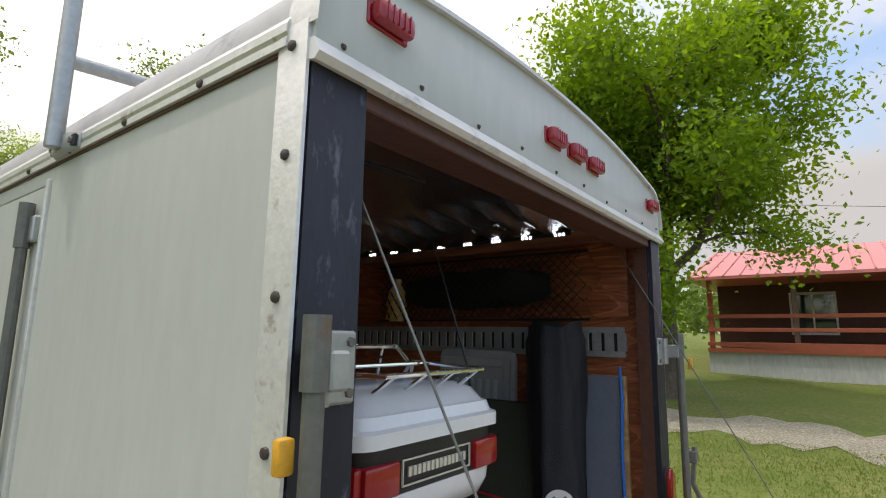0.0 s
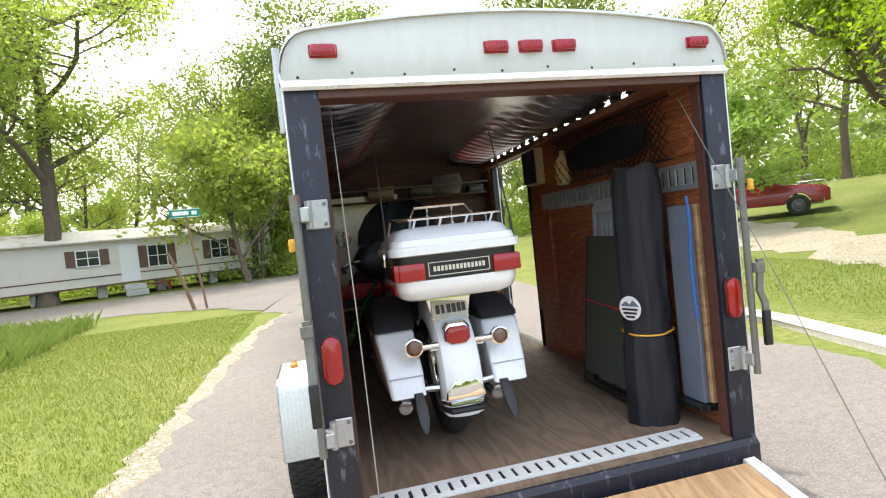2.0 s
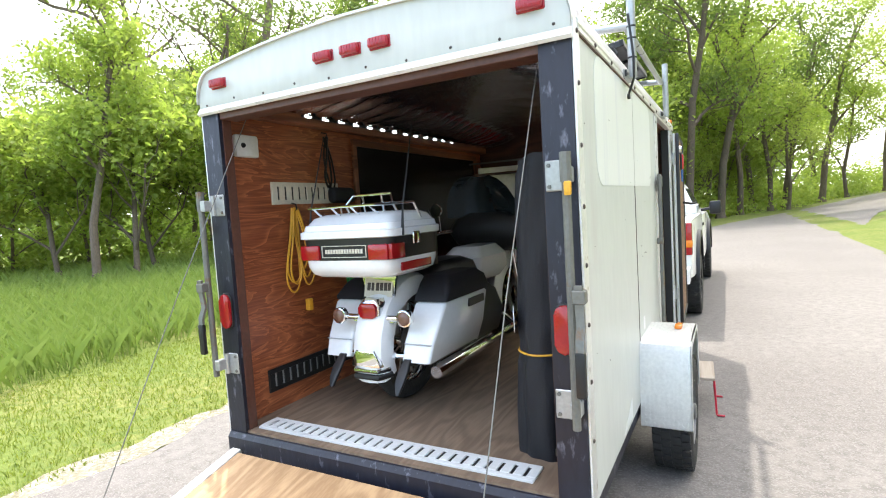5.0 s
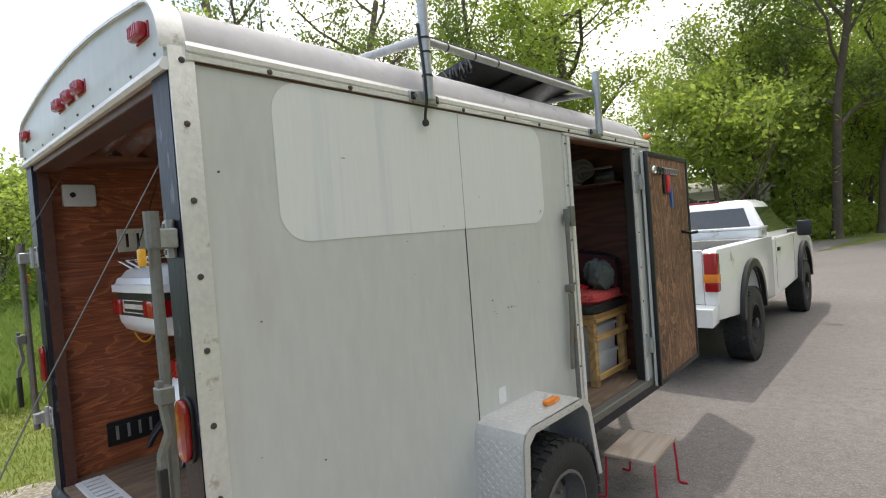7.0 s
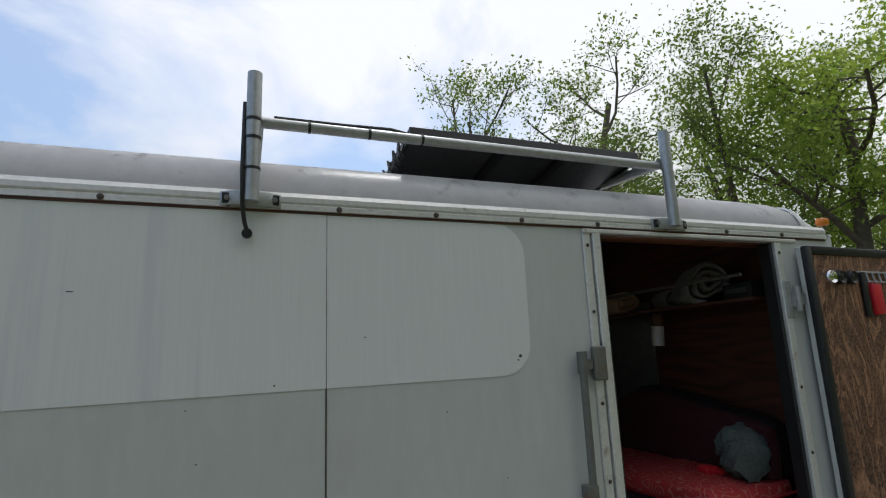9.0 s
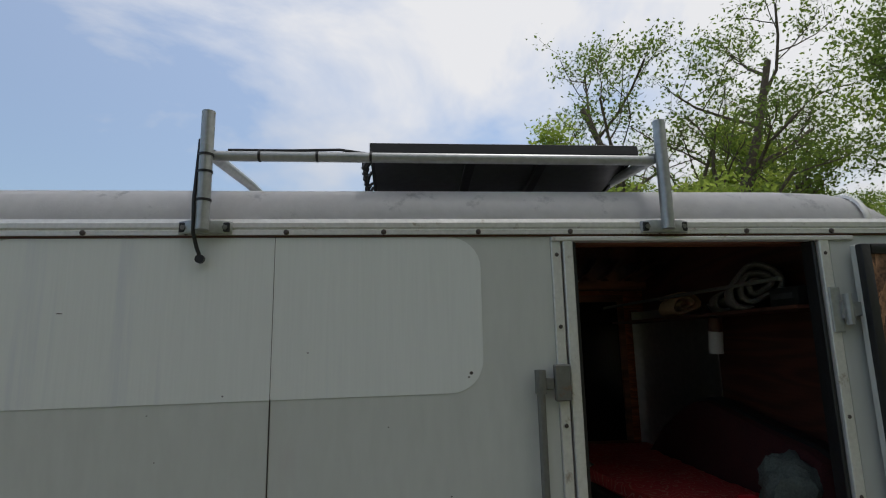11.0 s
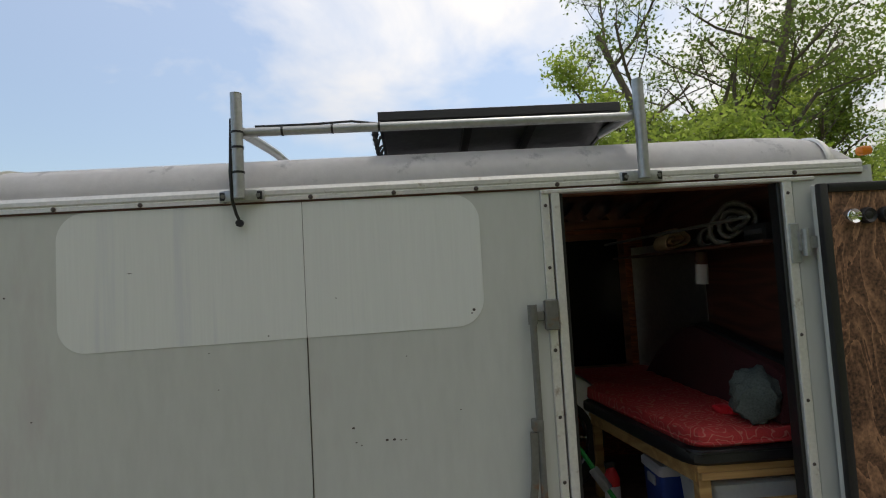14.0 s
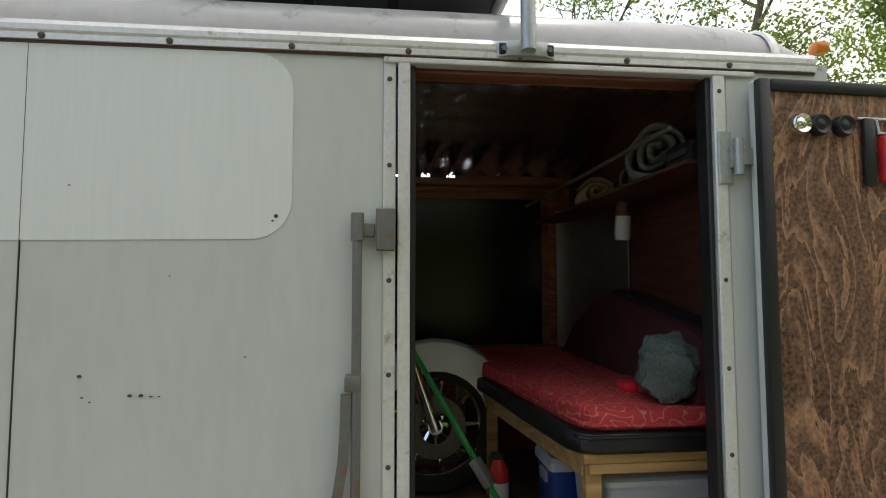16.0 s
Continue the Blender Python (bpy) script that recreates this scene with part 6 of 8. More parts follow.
# ---- LED strips ----
for sx, n0, n1, xo, gap in ((1, 0.38, 2.72, 0.797, 0.165), (-1, 0.612, 2.45, -0.797, 0.150)):
    bm = B()
    box(bm, xo - 0.004, xo + 0.004, n0 - 0.05, n1 + 0.02, 2.118, 2.134)
    ls = tagged(part("led_strip", bm, M_BLACK), "string of small white LED modules under the ceiling", "light strip", "LED strips")
    bm = B()
    for k in (-1, 0, 1):
        box(bm, -0.0012, 0.001, k * 0.019 - 0.005, k * 0.019 + 0.005, -0.005, 0.005)
    me = bpy.data.meshes.new("led_module")
    bm.to_mesh(me)
    bm.free()
    me.materials.append(emitter("led_glow", (0.85, 0.92, 1.0), 17.0) if sx == 1 else bpy.data.materials["led_glow"])
    for k in range(int((n1 - n0) / gap) + 1):
        o = link("led_module", me, None, ls, smooth=0)
        o.location = (xo - sx * 0.004, n0 + gap * k, 2.124)
        o.scale = (sx, 1, 1)

# ---- bed in the front of the trailer ----
bed = thing("camp_bed", (0, 2.8, 0.49), "plain pine bed frame across the trailer's front", "bed")
bm_ = pose(0, -2.8, -0.455)
plan = [(0.73, 2.63), (0.73, 3.15), (-0.86, 3.15), (-0.86, 2.41), (-0.30, 2.485)]
bm = B()
extrude(bm, plan, 'z', 0.915, 0.945, 0.003)
part("bed_board", bm, M_PINE, bed, "pine board top", mx=bm_)
for x, y in ((0.69, 2.665), (0.69, 3.11), (-0.24, 2.54), (-0.82, 2.47)):
    bm = B()
    box(bm, x - 0.025, x + 0.025, y - 0.025, y + 0.025, 0.455, 0.914, 0.003, 1)
    part("leg", bm, M_PINE, bed, mx=bm_)
for z0, z1 in ((0.885, 0.914), (0.76, 0.80), (0.50, 0.54)):
    bm = B()
    box(bm, 0.716, 0.734, 2.645, 3.14, z0, z1, 0.003, 1)
    part("rail", bm, M_PINE, bed, mx=bm_)
bm = B()
m = pose(0.70, 2.642, 0.88, 0, 0, 180 + 8.1)
box(bm, 0.0, 0.93, -0.01, 0.01, -0.01, 0.034, 0.003, 1, m)
part("rail", bm, M_PINE, bed, mx=bm_)


def soft_pad(poly, z0, z1, inset, sub=1, wav=0.006, seed=1):
    """A cushion over a plan outline, with rounded rims."""
    bm = B()
    c = Vector((sum(p[0] for p in poly) / len(poly), sum(p[1] for p in poly) / len(poly), 0))
    rr_ = random.Random(seed)
    dense = []
    for (x0, y0), (x1, y1) in zip(poly, poly[1:] + poly[:1]):
        k = max(2, int(math.hypot(x1 - x0, y1 - y0) / 0.06))
        dense += [(x0 + (x1 - x0) * i / k, y0 + (y1 - y0) * i / k) for i in range(k)]
    for _ in range(2):
        dense = [((a[0] + 2 * b[0] + d[0]) / 4, (a[1] + 2 * b[1] + d[1]) / 4) for a, b, d in zip(dense[-1:] + dense[:-1], dense, dense[1:] + dense[:1])]
    secs = []
    for z, s in ((z0, inset), (z0 + 0.2 * (z1 - z0), 0.0), (z0 + 0.7 * (z1 - z0), 0.0), (z0 + 0.93 * (z1 - z0), inset * 0.6), (z1, inset * 2.2), (z1 + 0.006, 0.18), (z1 + 0.008, 0.35)):
        row = []
        for x, y in dense:
            d = Vector((x, y, 0)) - c
            k = max(0.02, 1 - s / max(d.length, 0.01))
            row.append((c.x + d.x * k, c.y + d.y * k, z + rr_.uniform(-wav, wav) * (z > z0 + 0.01)))
        secs.append(row)
    loft(bm, secs)
    return bm


mplan = [(0.755, 2.60), (0.755, 3.14), (-0.85, 3.14), (-0.85, 2.38), (-0.30, 2.455)]
tagged(part("bed_mattress", soft_pad(mplan, 0.981, 1.045, 0.012, seed=4, wav=0.002), M_VINYL), "black vinyl mattress pad on the pine bed", "mattress")
qplan = [(0.745, 2.63), (0.73, 3.13), (-0.84, 3.13), (-0.84, 2.41), (-0.30, 2.48)]
tagged(part("bed_cover", soft_pad(qplan, 1.046, 1.11, 0.014, seed=6), M_PAISLEY), "red paisley bed cover spread on the mattress", "bed cover")
bm = B()
tube(bm, [(0.737, 3.10, 1.065), (0.742, 2.90, 1.063), (0.738, 2.66, 1.065), (0.71, 2.629, 1.066), (0.2, 2.555, 1.064), (-0.29, 2.486, 1.065)], 0.007, 6)
part("hem", bm, M_PAISLEY, bpy.data.objects["bed_cover"], "stitched edge of the cover")
mat_ = bpy.data.objects["bed_mattress"]
bm = B()
tube(bm, [(x, y, 1.033) for x, y in ((0.73, 2.612), (0.752, 2.64), (0.752, 3.12))], 0.006, 6)
tube(bm, [(x, y, 1.033) for x, y in ((0.73, 2.612), (0.2, 2.532), (-0.30, 2.46))], 0.006, 6)
part("piping", bm, M_VINYL, mat_)
# cushion leaning on the front wall, its top running down to the doorway
rest = thing("back_cushion", (0.0, 3.1, 1.115), "black back cushion leaning on the front wall, red cover darkened for shadow", "cushion")
for name_, grow, y0, y1, m_ in (("cushion_pad", 0.018, 3.085, 3.15, M_VINYL), ("cushion_cover", 0.0, 3.03, 3.088, M_REDSHADE)):
    bm = B()
    crest = [(-0.60, 1.13), (-0.46, 1.275), (-0.25, 1.39), (-0.13, 1.44), (-0.05, 1.45), (0.12, 1.42), (0.35, 1.38), (0.62, 1.34), (0.69, 1.31), (0.705, 1.24)]
    low = 1.113
    secs = []
    for y, sh_ in ((y0, 0.02), (y0 + 0.012, 0.004), (y1 - 0.004, 0.0), (y1, 0.006)):
        row = [(x, y + 0.10 * (1.3 - z) * (m_ is M_REDSHADE) * -1.0, z + grow - sh_ + 0.004 * math.sin(17 * x)) for x, z in crest]
        row += [(0.705, y - 0.022 * (m_ is M_REDSHADE), low), (-0.61, y - 0.022 * (m_ is M_REDSHADE), low)]
        secs.append(row)
    loft(bm, secs)
    part(name_, bm, m_, rest, "red cover with shadow put into its colour" if m_ is M_REDSHADE else "black vinyl pad", mx=pose(0, -3.1, -1.115))
# rolled bundle on the bed
bm = B()
secs = []
for k in range(31):
    t = k / 30
    r = 0.088 * (0.50 + 0.50 * math.sin(math.pi * min(max(t, 0.06), 0.94)) ** 0.4)
    row = []
    for i in range(40):
        a = 2 * math.pi * i / 40
        q = r * (1 + 0.30 * noise.noise(Vector((t * 5, math.cos(a) * 1.7, math.sin(a) * 1.7))) + 0.16 * noise.noise(Vector((t * 17, math.cos(a) * 5, math.sin(a) * 5))) + 0.05 * math.sin(9 * a + 14 * t))
        row.append((0.53 + 0.17 * t + 0.4 * q * math.cos(a), 3.02 - 0.10 * t + q * math.cos(a), 1.228 - 0.03 * t + 1.15 * q * math.sin(a)))
    secs.append(row)
loft(bm, secs)
tagged(part("rolled_cloth", bm, M_GREYCLOTH, smooth=70), "crumpled grey-green rolled cloth bundle on the bed", "bundle")
bm = B()
box(bm, 0.46, 0.53, 2.85, 2.92, 1.115, 1.15, 0.012)
box(bm, 0.51, 0.56, 2.89, 2.93, 1.117, 1.14, 0.008)
tagged(part("red_case", bm, M_REDPL), "small bright red plastic case on the bed cover", "case")


# storage bins under the bed
def bin_box(at, w, d, h, mat, label):
    b = thing("storage_bin", at, label, "bin", "bins under the bed")
    bm = B()
    slab(bm, [(0.0, w * 0.46, -d * 0.46, d * 0.46), (0.01, w * 0.47, -d * 0.47, d * 0.47), (h * 0.86, w * 0.5, -d * 0.5, d * 0.5)], 0.02)
    part("bin_body", bm, mat, b)
    bm = B()
    slab(bm, [(h * 0.862, w * 0.53, -d * 0.53, d * 0.53), (h * 0.95, w * 0.53, -d * 0.53, d * 0.53), (h, w * 0.49, -d * 0.49, d * 0.49)], 0.02)
    part("lid", bm, M_WHITEPL, b, "white plastic lid")
    for sy in (-1, 1):
        bm = B()
        box(bm, -0.04, 0.04, sy * d * 0.5 - 0.008, sy * d * 0.5 + 0.008, h * 0.66, h * 0.8, 0.004, 1)
        part("grip", bm, M_PLASTIC, b)
    return b


bin_box((0.50, 2.91, 0.49), 0.33, 0.36, 0.19, M_WHITEPL, "white plastic drawer bin under the bed")
bin_box((0.50, 2.91, 0.682), 0.33, 0.36, 0.20, M_WHITEPL, "white plastic bin stacked under the bed")
bin_box((0.18, 2.82, 0.49), 0.22, 0.30, 0.33, M_BLUEPL, "blue plastic bin with white lid under the bed")

# ---- front end: shelf, blankets, sheet metal, lamp ----
sh = thing("overhead_shelf", (0, 3.0, 1.96), "narrow overhead shelf with metal edge across the front", "shelf")
bm = B()
box(bm, -0.86, 0.80, -0.06, 0.155, -0.106, -0.094)
part("shelf_board", bm, M_BROWNP, sh)
bm = B()
tube(bm, [(-0.86, -0.11, 0.0), (0.80, -0.11, 0.0)], 0.008, 8)
part("shelf_edge", bm, M_RUSTY, sh, "galvanised edge tube")


def rolled_blanket(at, turn, length, turns, w, h, mat, label, start=0.0):
    """A blanket rolled loosely, the layers of the roll seen at its ends."""
    n = int(turns * 22)
    pts = []
    for i in range(n + 1):
        a = start + turns * 2 * math.pi * i / n
        r = 0.16 + 0.84 * i / n
        k = 1 + 0.16 * math.sin(2 * a + 0.6) + 0.10 * math.sin(3 * a + i * 0.05)
        pts.append((w / 2 * r * k * math.cos(a), h / 2 * r * k * math.sin(a)))
    t = 0.30 * 0.84 * h / 2 / turns
    bm = B()
    rings = []
    for i, (x, z) in enumerate(pts):
        a, b = pts[max(i - 1, 0)], pts[min(i + 1, n)]
        d = Vector((b[0] - a[0], b[1] - a[1])).normalized()
        f = 0.35 if i in (0, n) else 1.0
        q = [(x - d.y * t * f, z + d.x * t * f), (x + d.y * t * f, z - d.x * t * f)]
        q = [q[0], ((q[0][0] + q[1][0]) / 2, (q[0][1] + q[1][1]) / 2), q[1]]
        # the open end bulges a little between the two faces of the cloth
        rings.append([bm.verts.new((q[0][0], 0.008, q[0][1])), bm.verts.new((q[1][0], 0, q[1][1])), bm.verts.new((q[2][0], 0.008, q[2][1])), bm.verts.new((q[2][0], length, q[2][1])), bm.verts.new((q[0][0], length, q[0][1]))])
    for A, C in zip(rings, rings[1:]):
        bridge(bm, A, C)
    bm.faces.new(list(reversed(rings[0])))
    bm.faces.new(rings[-1])
    return tagged(part("rolled_blanket", bm, mat, smooth=60, mx=pose(*at, 0, 0, turn)), label, "blanket", "blankets on the shelf")


rolled_blanket((0.55, 2.985, 1.967), 61, 0.26, 2.6, 0.19, 0.20, M_FLEECE, "grey wool blanket rolled up on the overhead shelf", 0.7)
rolled_blanket((0.28, 3.03, 1.925), 66, 0.20, 1.8, 0.14, 0.12, M_FLEECE, "smaller grey blanket rolled up on the overhead shelf", 2.0)
rolled_blanket((-0.10, 3.03, 1.93), 80, 0.24, 2.2, 0.16, 0.13, M_CORK, "tan blanket rolled up on the overhead shelf", 1.2)
bm = B()
box(bm, -0.075, 0.075, -0.05, 0.05, -0.035, 0.035, 0.006)
rd = part("radio", bm, M_BLACK, mx=pose(0.70, 3.02, 1.902))
tagged(rd, "small dark stereo on the overhead shelf", "radio")
bm = B()
box(bm, 0.645, 0.755, 2.964, 2.969, 1.894, 1.914)
part("display", bm, M_BACK, rd)
bm = B()
loft(bm, [[(-0.855, 3.075, z), (-0.80, 3.105, z), (-0.66, 3.13, z), (-0.42, 3.148, z), (-0.05, 3.157, z), (-0.05, 3.151, z), (-0.42, 3.142, z), (-0.655, 3.124, z), (-0.795, 3.099, z), (-0.85, 3.070, z)] for z in (1.10, 1.93)])
tagged(part("metal_sheet", bm, M_SHEETMETAL), "bright bent sheet metal lining the front corner", "metal sheet")
lampt = thing("hanging_lamp", (0.07, 3.07, 1.68), "small cylindrical lamp hanging from the shelf", "lamp")
bm = B()
lathe(bm, [(0.033, 0.0), (0.033, 0.10), (0.028, 0.11)], (0, 0, 0), (0.12, 0, 1), 18)
part("shade", bm, M_WHITEPL, lampt, "white cylinder shade")
bm = B()
lathe(bm, [(0.030, 0.105), (0.034, 0.12), (0.030, 0.17), (0.010, 0.18)], (0.0, 0, 0), (0.12, 0, 1), 16)
part("cap", bm, M_BROWNP, lampt)
bm = B()
tube(bm, [(0.02, 0, 0.18), (0.03, -0.05, 0.24)], 0.004, 6)
part("hook", bm, M_BLACK, lampt)

# ---- framed dark panel on the far wall ----
wp = thing("dark_window", (-0.866, 2.05, 1.57), "blacked-out wall window in a stained wooden frame", "window")
bm = B()
box(bm, 0.0, 0.006, -0.93, 0.93, -0.45, 0.43)
part("pane", bm, M_BLACKBOARD, wp, "black covered pane")
for y0, y1, z0, z1 in ((-0.97, 0.97, 0.43, 0.475), (-0.97, 0.97, -0.495, -0.45), (-0.97, -0.93, -0.45, 0.43), (0.93, 0.97, -0.45, 0.43)):
    bm = B()
    box(bm, 0.0, 0.022, y0, y1, z0, z1, 0.003, 1)
    part("window_frame", bm, M_CLEAT, wp)

# ---- hung on the far wall ----


def hank(at, n, drop, spread, r, mat, name, label, seed):
    """A looped hank of cord hanging from a hook, one continuous line."""
    rg = random.Random(seed)
    t = thing(name, at, label, "cord")
    bm = B()
    pts = []
    for k in range(n):
        w = spread * rg.uniform(0.5, 1.1) * (1 if k % 2 else -1)
        d = drop * rg.uniform(0.75, 1.05)
        o = 0.012 + 0.03 * rg.random()
        pts += [(o, 0.01 * rg.uniform(-1, 1), 0.0), (o + 0.02, w * 0.55, -d * 0.35), (o + 0.02, w, -d * 0.8), (o + 0.015, w * 0.6, -d), (o + 0.02, w * 0.1, -d * 0.9), (o, -w * 0.15, -d * 0.4)]
    sm = []
    for a, b, c, d in zip([pts[0]] + pts[:-2], pts[:-1], pts[1:], pts[2:] + [pts[-1]]):
        a, b, c, d = map(Vector, (a, b, c, d))
        for i in range(5):
            u = i / 5
            sm.append(0.5 * ((2 * b) + (c - a) * u + (2 * a - 5 * b + 4 * c - d) * u * u + (3 * b - a - 3 * c + d) * u ** 3))
    tube(bm, sm, r, 6)
    part("cord", bm, mat, t)
    bm = B()
    tube(bm, [(0, 0, 0.03), (0.04, 0, 0.02), (0.045, 0, -0.01), (0.03, 0, -0.015)], 0.004, 6)
    part("hook", bm, M_BLACK, t)
    return t


yc = hank((-0.866, 0.49, 1.60), 6, 0.46, 0.10, 0.0055, M_YELLOW, "extension_cord", "yellow extension cord looped on a wall hook", 2)
bm = B()
box(bm, 0.03, 0.065, 0.02, 0.055, -0.60, -0.53, 0.008)
part("plug", bm, M_YELLOW, yc, "yellow plug end")
hank((-0.866, 0.92, 1.47), 4, 0.62, 0.035, 0.008, M_GREENSTRAP, "hanging_strap", "green webbing straps hanging on the wall", 3)
hank((-0.866, 0.80, 2.03), 3, 0.32, 0.06, 0.006, M_BLACK, "black_cable", "black cable loops hanging on the wall", 5)
bm = B()
box(bm, -0.866, -0.80, 0.80, 1.02, 1.62, 1.72, 0.03, 3)
tagged(part("black_pouch", bm, M_BLACKCLOTH), "black cloth pouch fixed to the wall", "pouch")
bm = B()
box(bm, -0.867, -0.835, 0.115, 0.265, 1.87, 1.985, 0.012)
wb = part("junction_box", bm, M_WHITEPL)
tagged(wb, "white plastic wall box near the rear post", "wall box")
bm = B()
lathe(bm, [(0.014, 0), (0.012, 0.006)], (-0.835, 0.16, 1.93), (1, 0, 0), 10)
part("socket", bm, M_BLACK, wb)

# ---- stowed along the near wall ----
bag = thing("canopy_bag", (0.655, 0.34, 0.49), "tall black nylon canopy bag standing upright", "bag")
bm = B()
secs = []
rg = random.Random(21)
for k in range(40):
    t = k / 39
    z = 1.235 * t
    w = 0.118 * (1 + 0.04 * math.sin(9 * t)) * (0.90 if t > 0.97 else 1) - (0.008 if abs(t - 0.36) < 0.03 else 0)
    secs.append([((w * math.cos(a)) * (1 + 0.05 * math.sin(4 * a + 1 + 0.8 * t) + 0.04 * math.sin(9 * a - 1.6 * t) + 0.014 * math.sin(5 * a + 21 * t) + rg.uniform(-.008, .008)) * (1.06 - 0.09 * t) + 0.03 * t + 0.003 * math.sin(9 * t + 2 * a), w * 0.92 * math.sin(a) * (1 + 0.08 * math.sin(4 * a + 7 * t) + 0.045 * math.sin(9 * a + 5 * t) + 0.03 * math.sin(6 * a - 22 * t)) + 0.02 * t, z + (0.014 * math.sin(3 * a) if t > 0.9 else 0)) for a in [2 * math.pi * i / 48 for i in range(48)]])
loft(bm, secs)
part("bag_body", bm, M_BLACKCLOTH, bag, smooth=60)
bm = B()
tt = 0.44 / 1.235
tube(bm, [(0.118 * 1.02 * math.cos(a) * (1 + 0.10 * math.sin(3 * a + 5 * tt)) + 0.03 * tt, 0.118 * 1.02 * 0.92 * math.sin(a) * (1 + 0.08 * math.sin(4 * a + 7 * tt)) + 0.02 * tt, 0.44 + 0.004 * math.sin(a)) for a in [2 * math.pi * i / 36 for i in range(37)]], 0.0045, 6, cap=False)
part("yellow_band", bm, M_YELLOW, bag, "thin yellow strap")
m = pose(-0.108, -0.05, 0.57, 90, 0, -68)
bm = B()
lathe(bm, [(0.058, 0), (0.058, 0.003)], (0, 0, 0), (0, 0, 1), 26)
lg = part("logo_disc", bm, M_BARWHITE, bag, "round white emblem", mx=m)
bm = B()
extrude(bm, [(-0.05, 0.01), (-0.02, 0.035), (0.0, 0.018), (0.02, 0.04), (0.05, 0.01)], 'z', 0.0035, 0.005)
part("emblem_peak", bm, M_BLUEGREY, lg, mx=m)
for k, w in ((0, 0.042), (1, 0.036), (2, 0.024)):
    bm = B()
    box(bm, -w, w, -0.010 - 0.018 * k, 0.0 - 0.018 * k, 0.0035, 0.005)
    part("emblem_bar", bm, M_BLACK, lg, mx=m)

cot = thing("folding_cot", pose(0.66, 0.72, 0.49, 0, 7, 0), "folded olive canvas camp cot leaning on the wall", "camp cot")
bm = B()
for x in (-0.02, 0.045):
    tube(bm, [(x, -0.27, 0.03), (x, -0.27, 0.90), (x, 0.27, 0.90), (x, 0.27, 0.03), (x, -0.27, 0.03)], 0.013, 8)
part("cot_frame", bm, M_BLACK, cot, "black tube frame")
bm = B()
secs = []
for k in range(12):
    z = 0.10 + 0.80 * k / 11
    secs.append([(-0.036 + 0.006 * math.sin(k), -0.245, z), (-0.046 + 0.004 * math.sin(k * 2), 0.0, z), (-0.036, 0.245, z), (-0.030, 0.245, z), (-0.038, 0.0, z), (-0.030, -0.245, z)])
loft(bm, secs)
part("cot_canvas", bm, M_OLIVE, cot, "olive canvas")
bm = B()
tube(bm, [(-0.05, -0.30, 0.50), (-0.052, 0.0, 0.515), (-0.05, 0.28, 0.53)], 0.005, 6)
part("red_tie", bm, M_REDPL, cot, "thin red cord")

tbl = thing("folding_table", pose(0.775, 0.86, 0.49, 0, 4, 0), "grey plastic folding table stored upright", "table")
bm = B()
extrude(bm, rrect(-0.22, 0.22, 0.0, 1.12, 0.04, 4) , 'x', 0.0, 0.035, 0.006)
part("tabletop", bm, M_PLASTIC, tbl, "moulded grey plastic top")
bm = B()
for y0, y1, z0, z1 in ((-0.20, -0.165, 0.1, 1.08), (0.165, 0.20, 0.1, 1.08), (-0.165, 0.165, 1.04, 1.08)):
    box(bm, -0.018, -0.001, y0, y1, z0, z1, 0.004, 1)
part("table_frame", bm, M_PLASTIC, tbl)
bm = B()
for k in range(6):
    box(bm, -0.006, -0.001, -0.13 + 0.045 * k, -0.11 + 0.045 * k, 0.55, 0.98, 0.002, 1)
part("rib", bm, M_WHITEPL, tbl)
for nm, x, y, h, z0, mt, lab in (("blue_board", 0.800, 0.205, 0.92, 0.60, M_BLUEGREY, "blue-grey flat board standing against the wall"), ("wood_board", 0.832, 0.19, 0.92, 0.60, M_RAMP, "bare wooden board standing against the wall")):
    b_ = thing(nm, (x, y, z0), lab, "board")
    bm = B()
    box(bm, -0.012, 0.012, -0.07, 0.08, 0.0, h, 0.003, 1)
    part("board", bm, mt, b_)
    bm = B()
    box(bm, -0.05, 0.035, -0.08, 0.09, -0.03, -0.001, 0.003, 1)
    part("ledge", bm, M_BLACK, b_)
bm = B()
tube(bm, [(0.78, 0.13, 1.56), (0.785, 0.125, 1.45), (0.775, 0.13, 1.25), (0.78, 0.128, 1.0)], 0.006, 6)
tagged(part("hanging_rope", bm, M_BLUEBARREL), "blue cord hanging beside the boards", "cord")

# net on the near wall with things in it
net = thing("cargo_net", (0.855, 0.9, 1.9), "black cargo net stretched on the wall", "net")
bm = B()
for k in range(-8, 31):
    for s in (-1, 1):
        y0 = -0.60 + 0.042 * k
        a, b = (y0, -0.15), (y0 + 0.30 * s, 0.15)
        if s < 0:
            a, b = (y0 + 0.3, -0.15), (y0, 0.15)
        pts = []
        for t in (0, 0.25, 0.5, 0.75, 1):
            y, z = a[0] + (b[0] - a[0]) * t, a[1] + (b[1] - a[1]) * t
            if -0.62 <= y <= 0.62:
                pts.append((-0.01 - 0.045 * math.cos(z * 9) * math.cos(y * 2.2), y, z))
        if len(pts) > 1:
            tube(bm, pts, 0.0028, 4)
part("net_cord", bm, M_BLACK, net)["kind"] = "stuff"
for z in (-0.15, 0.15):
    bm = B()
    tube(bm, [(-0.012, -0.63, z), (-0.05, 0, z), (-0.012, 0.63, z)], 0.006, 6)
    part("net_edge", bm, M_BLACK, net)
bm = B()
secs = []
rg = random.Random(31)
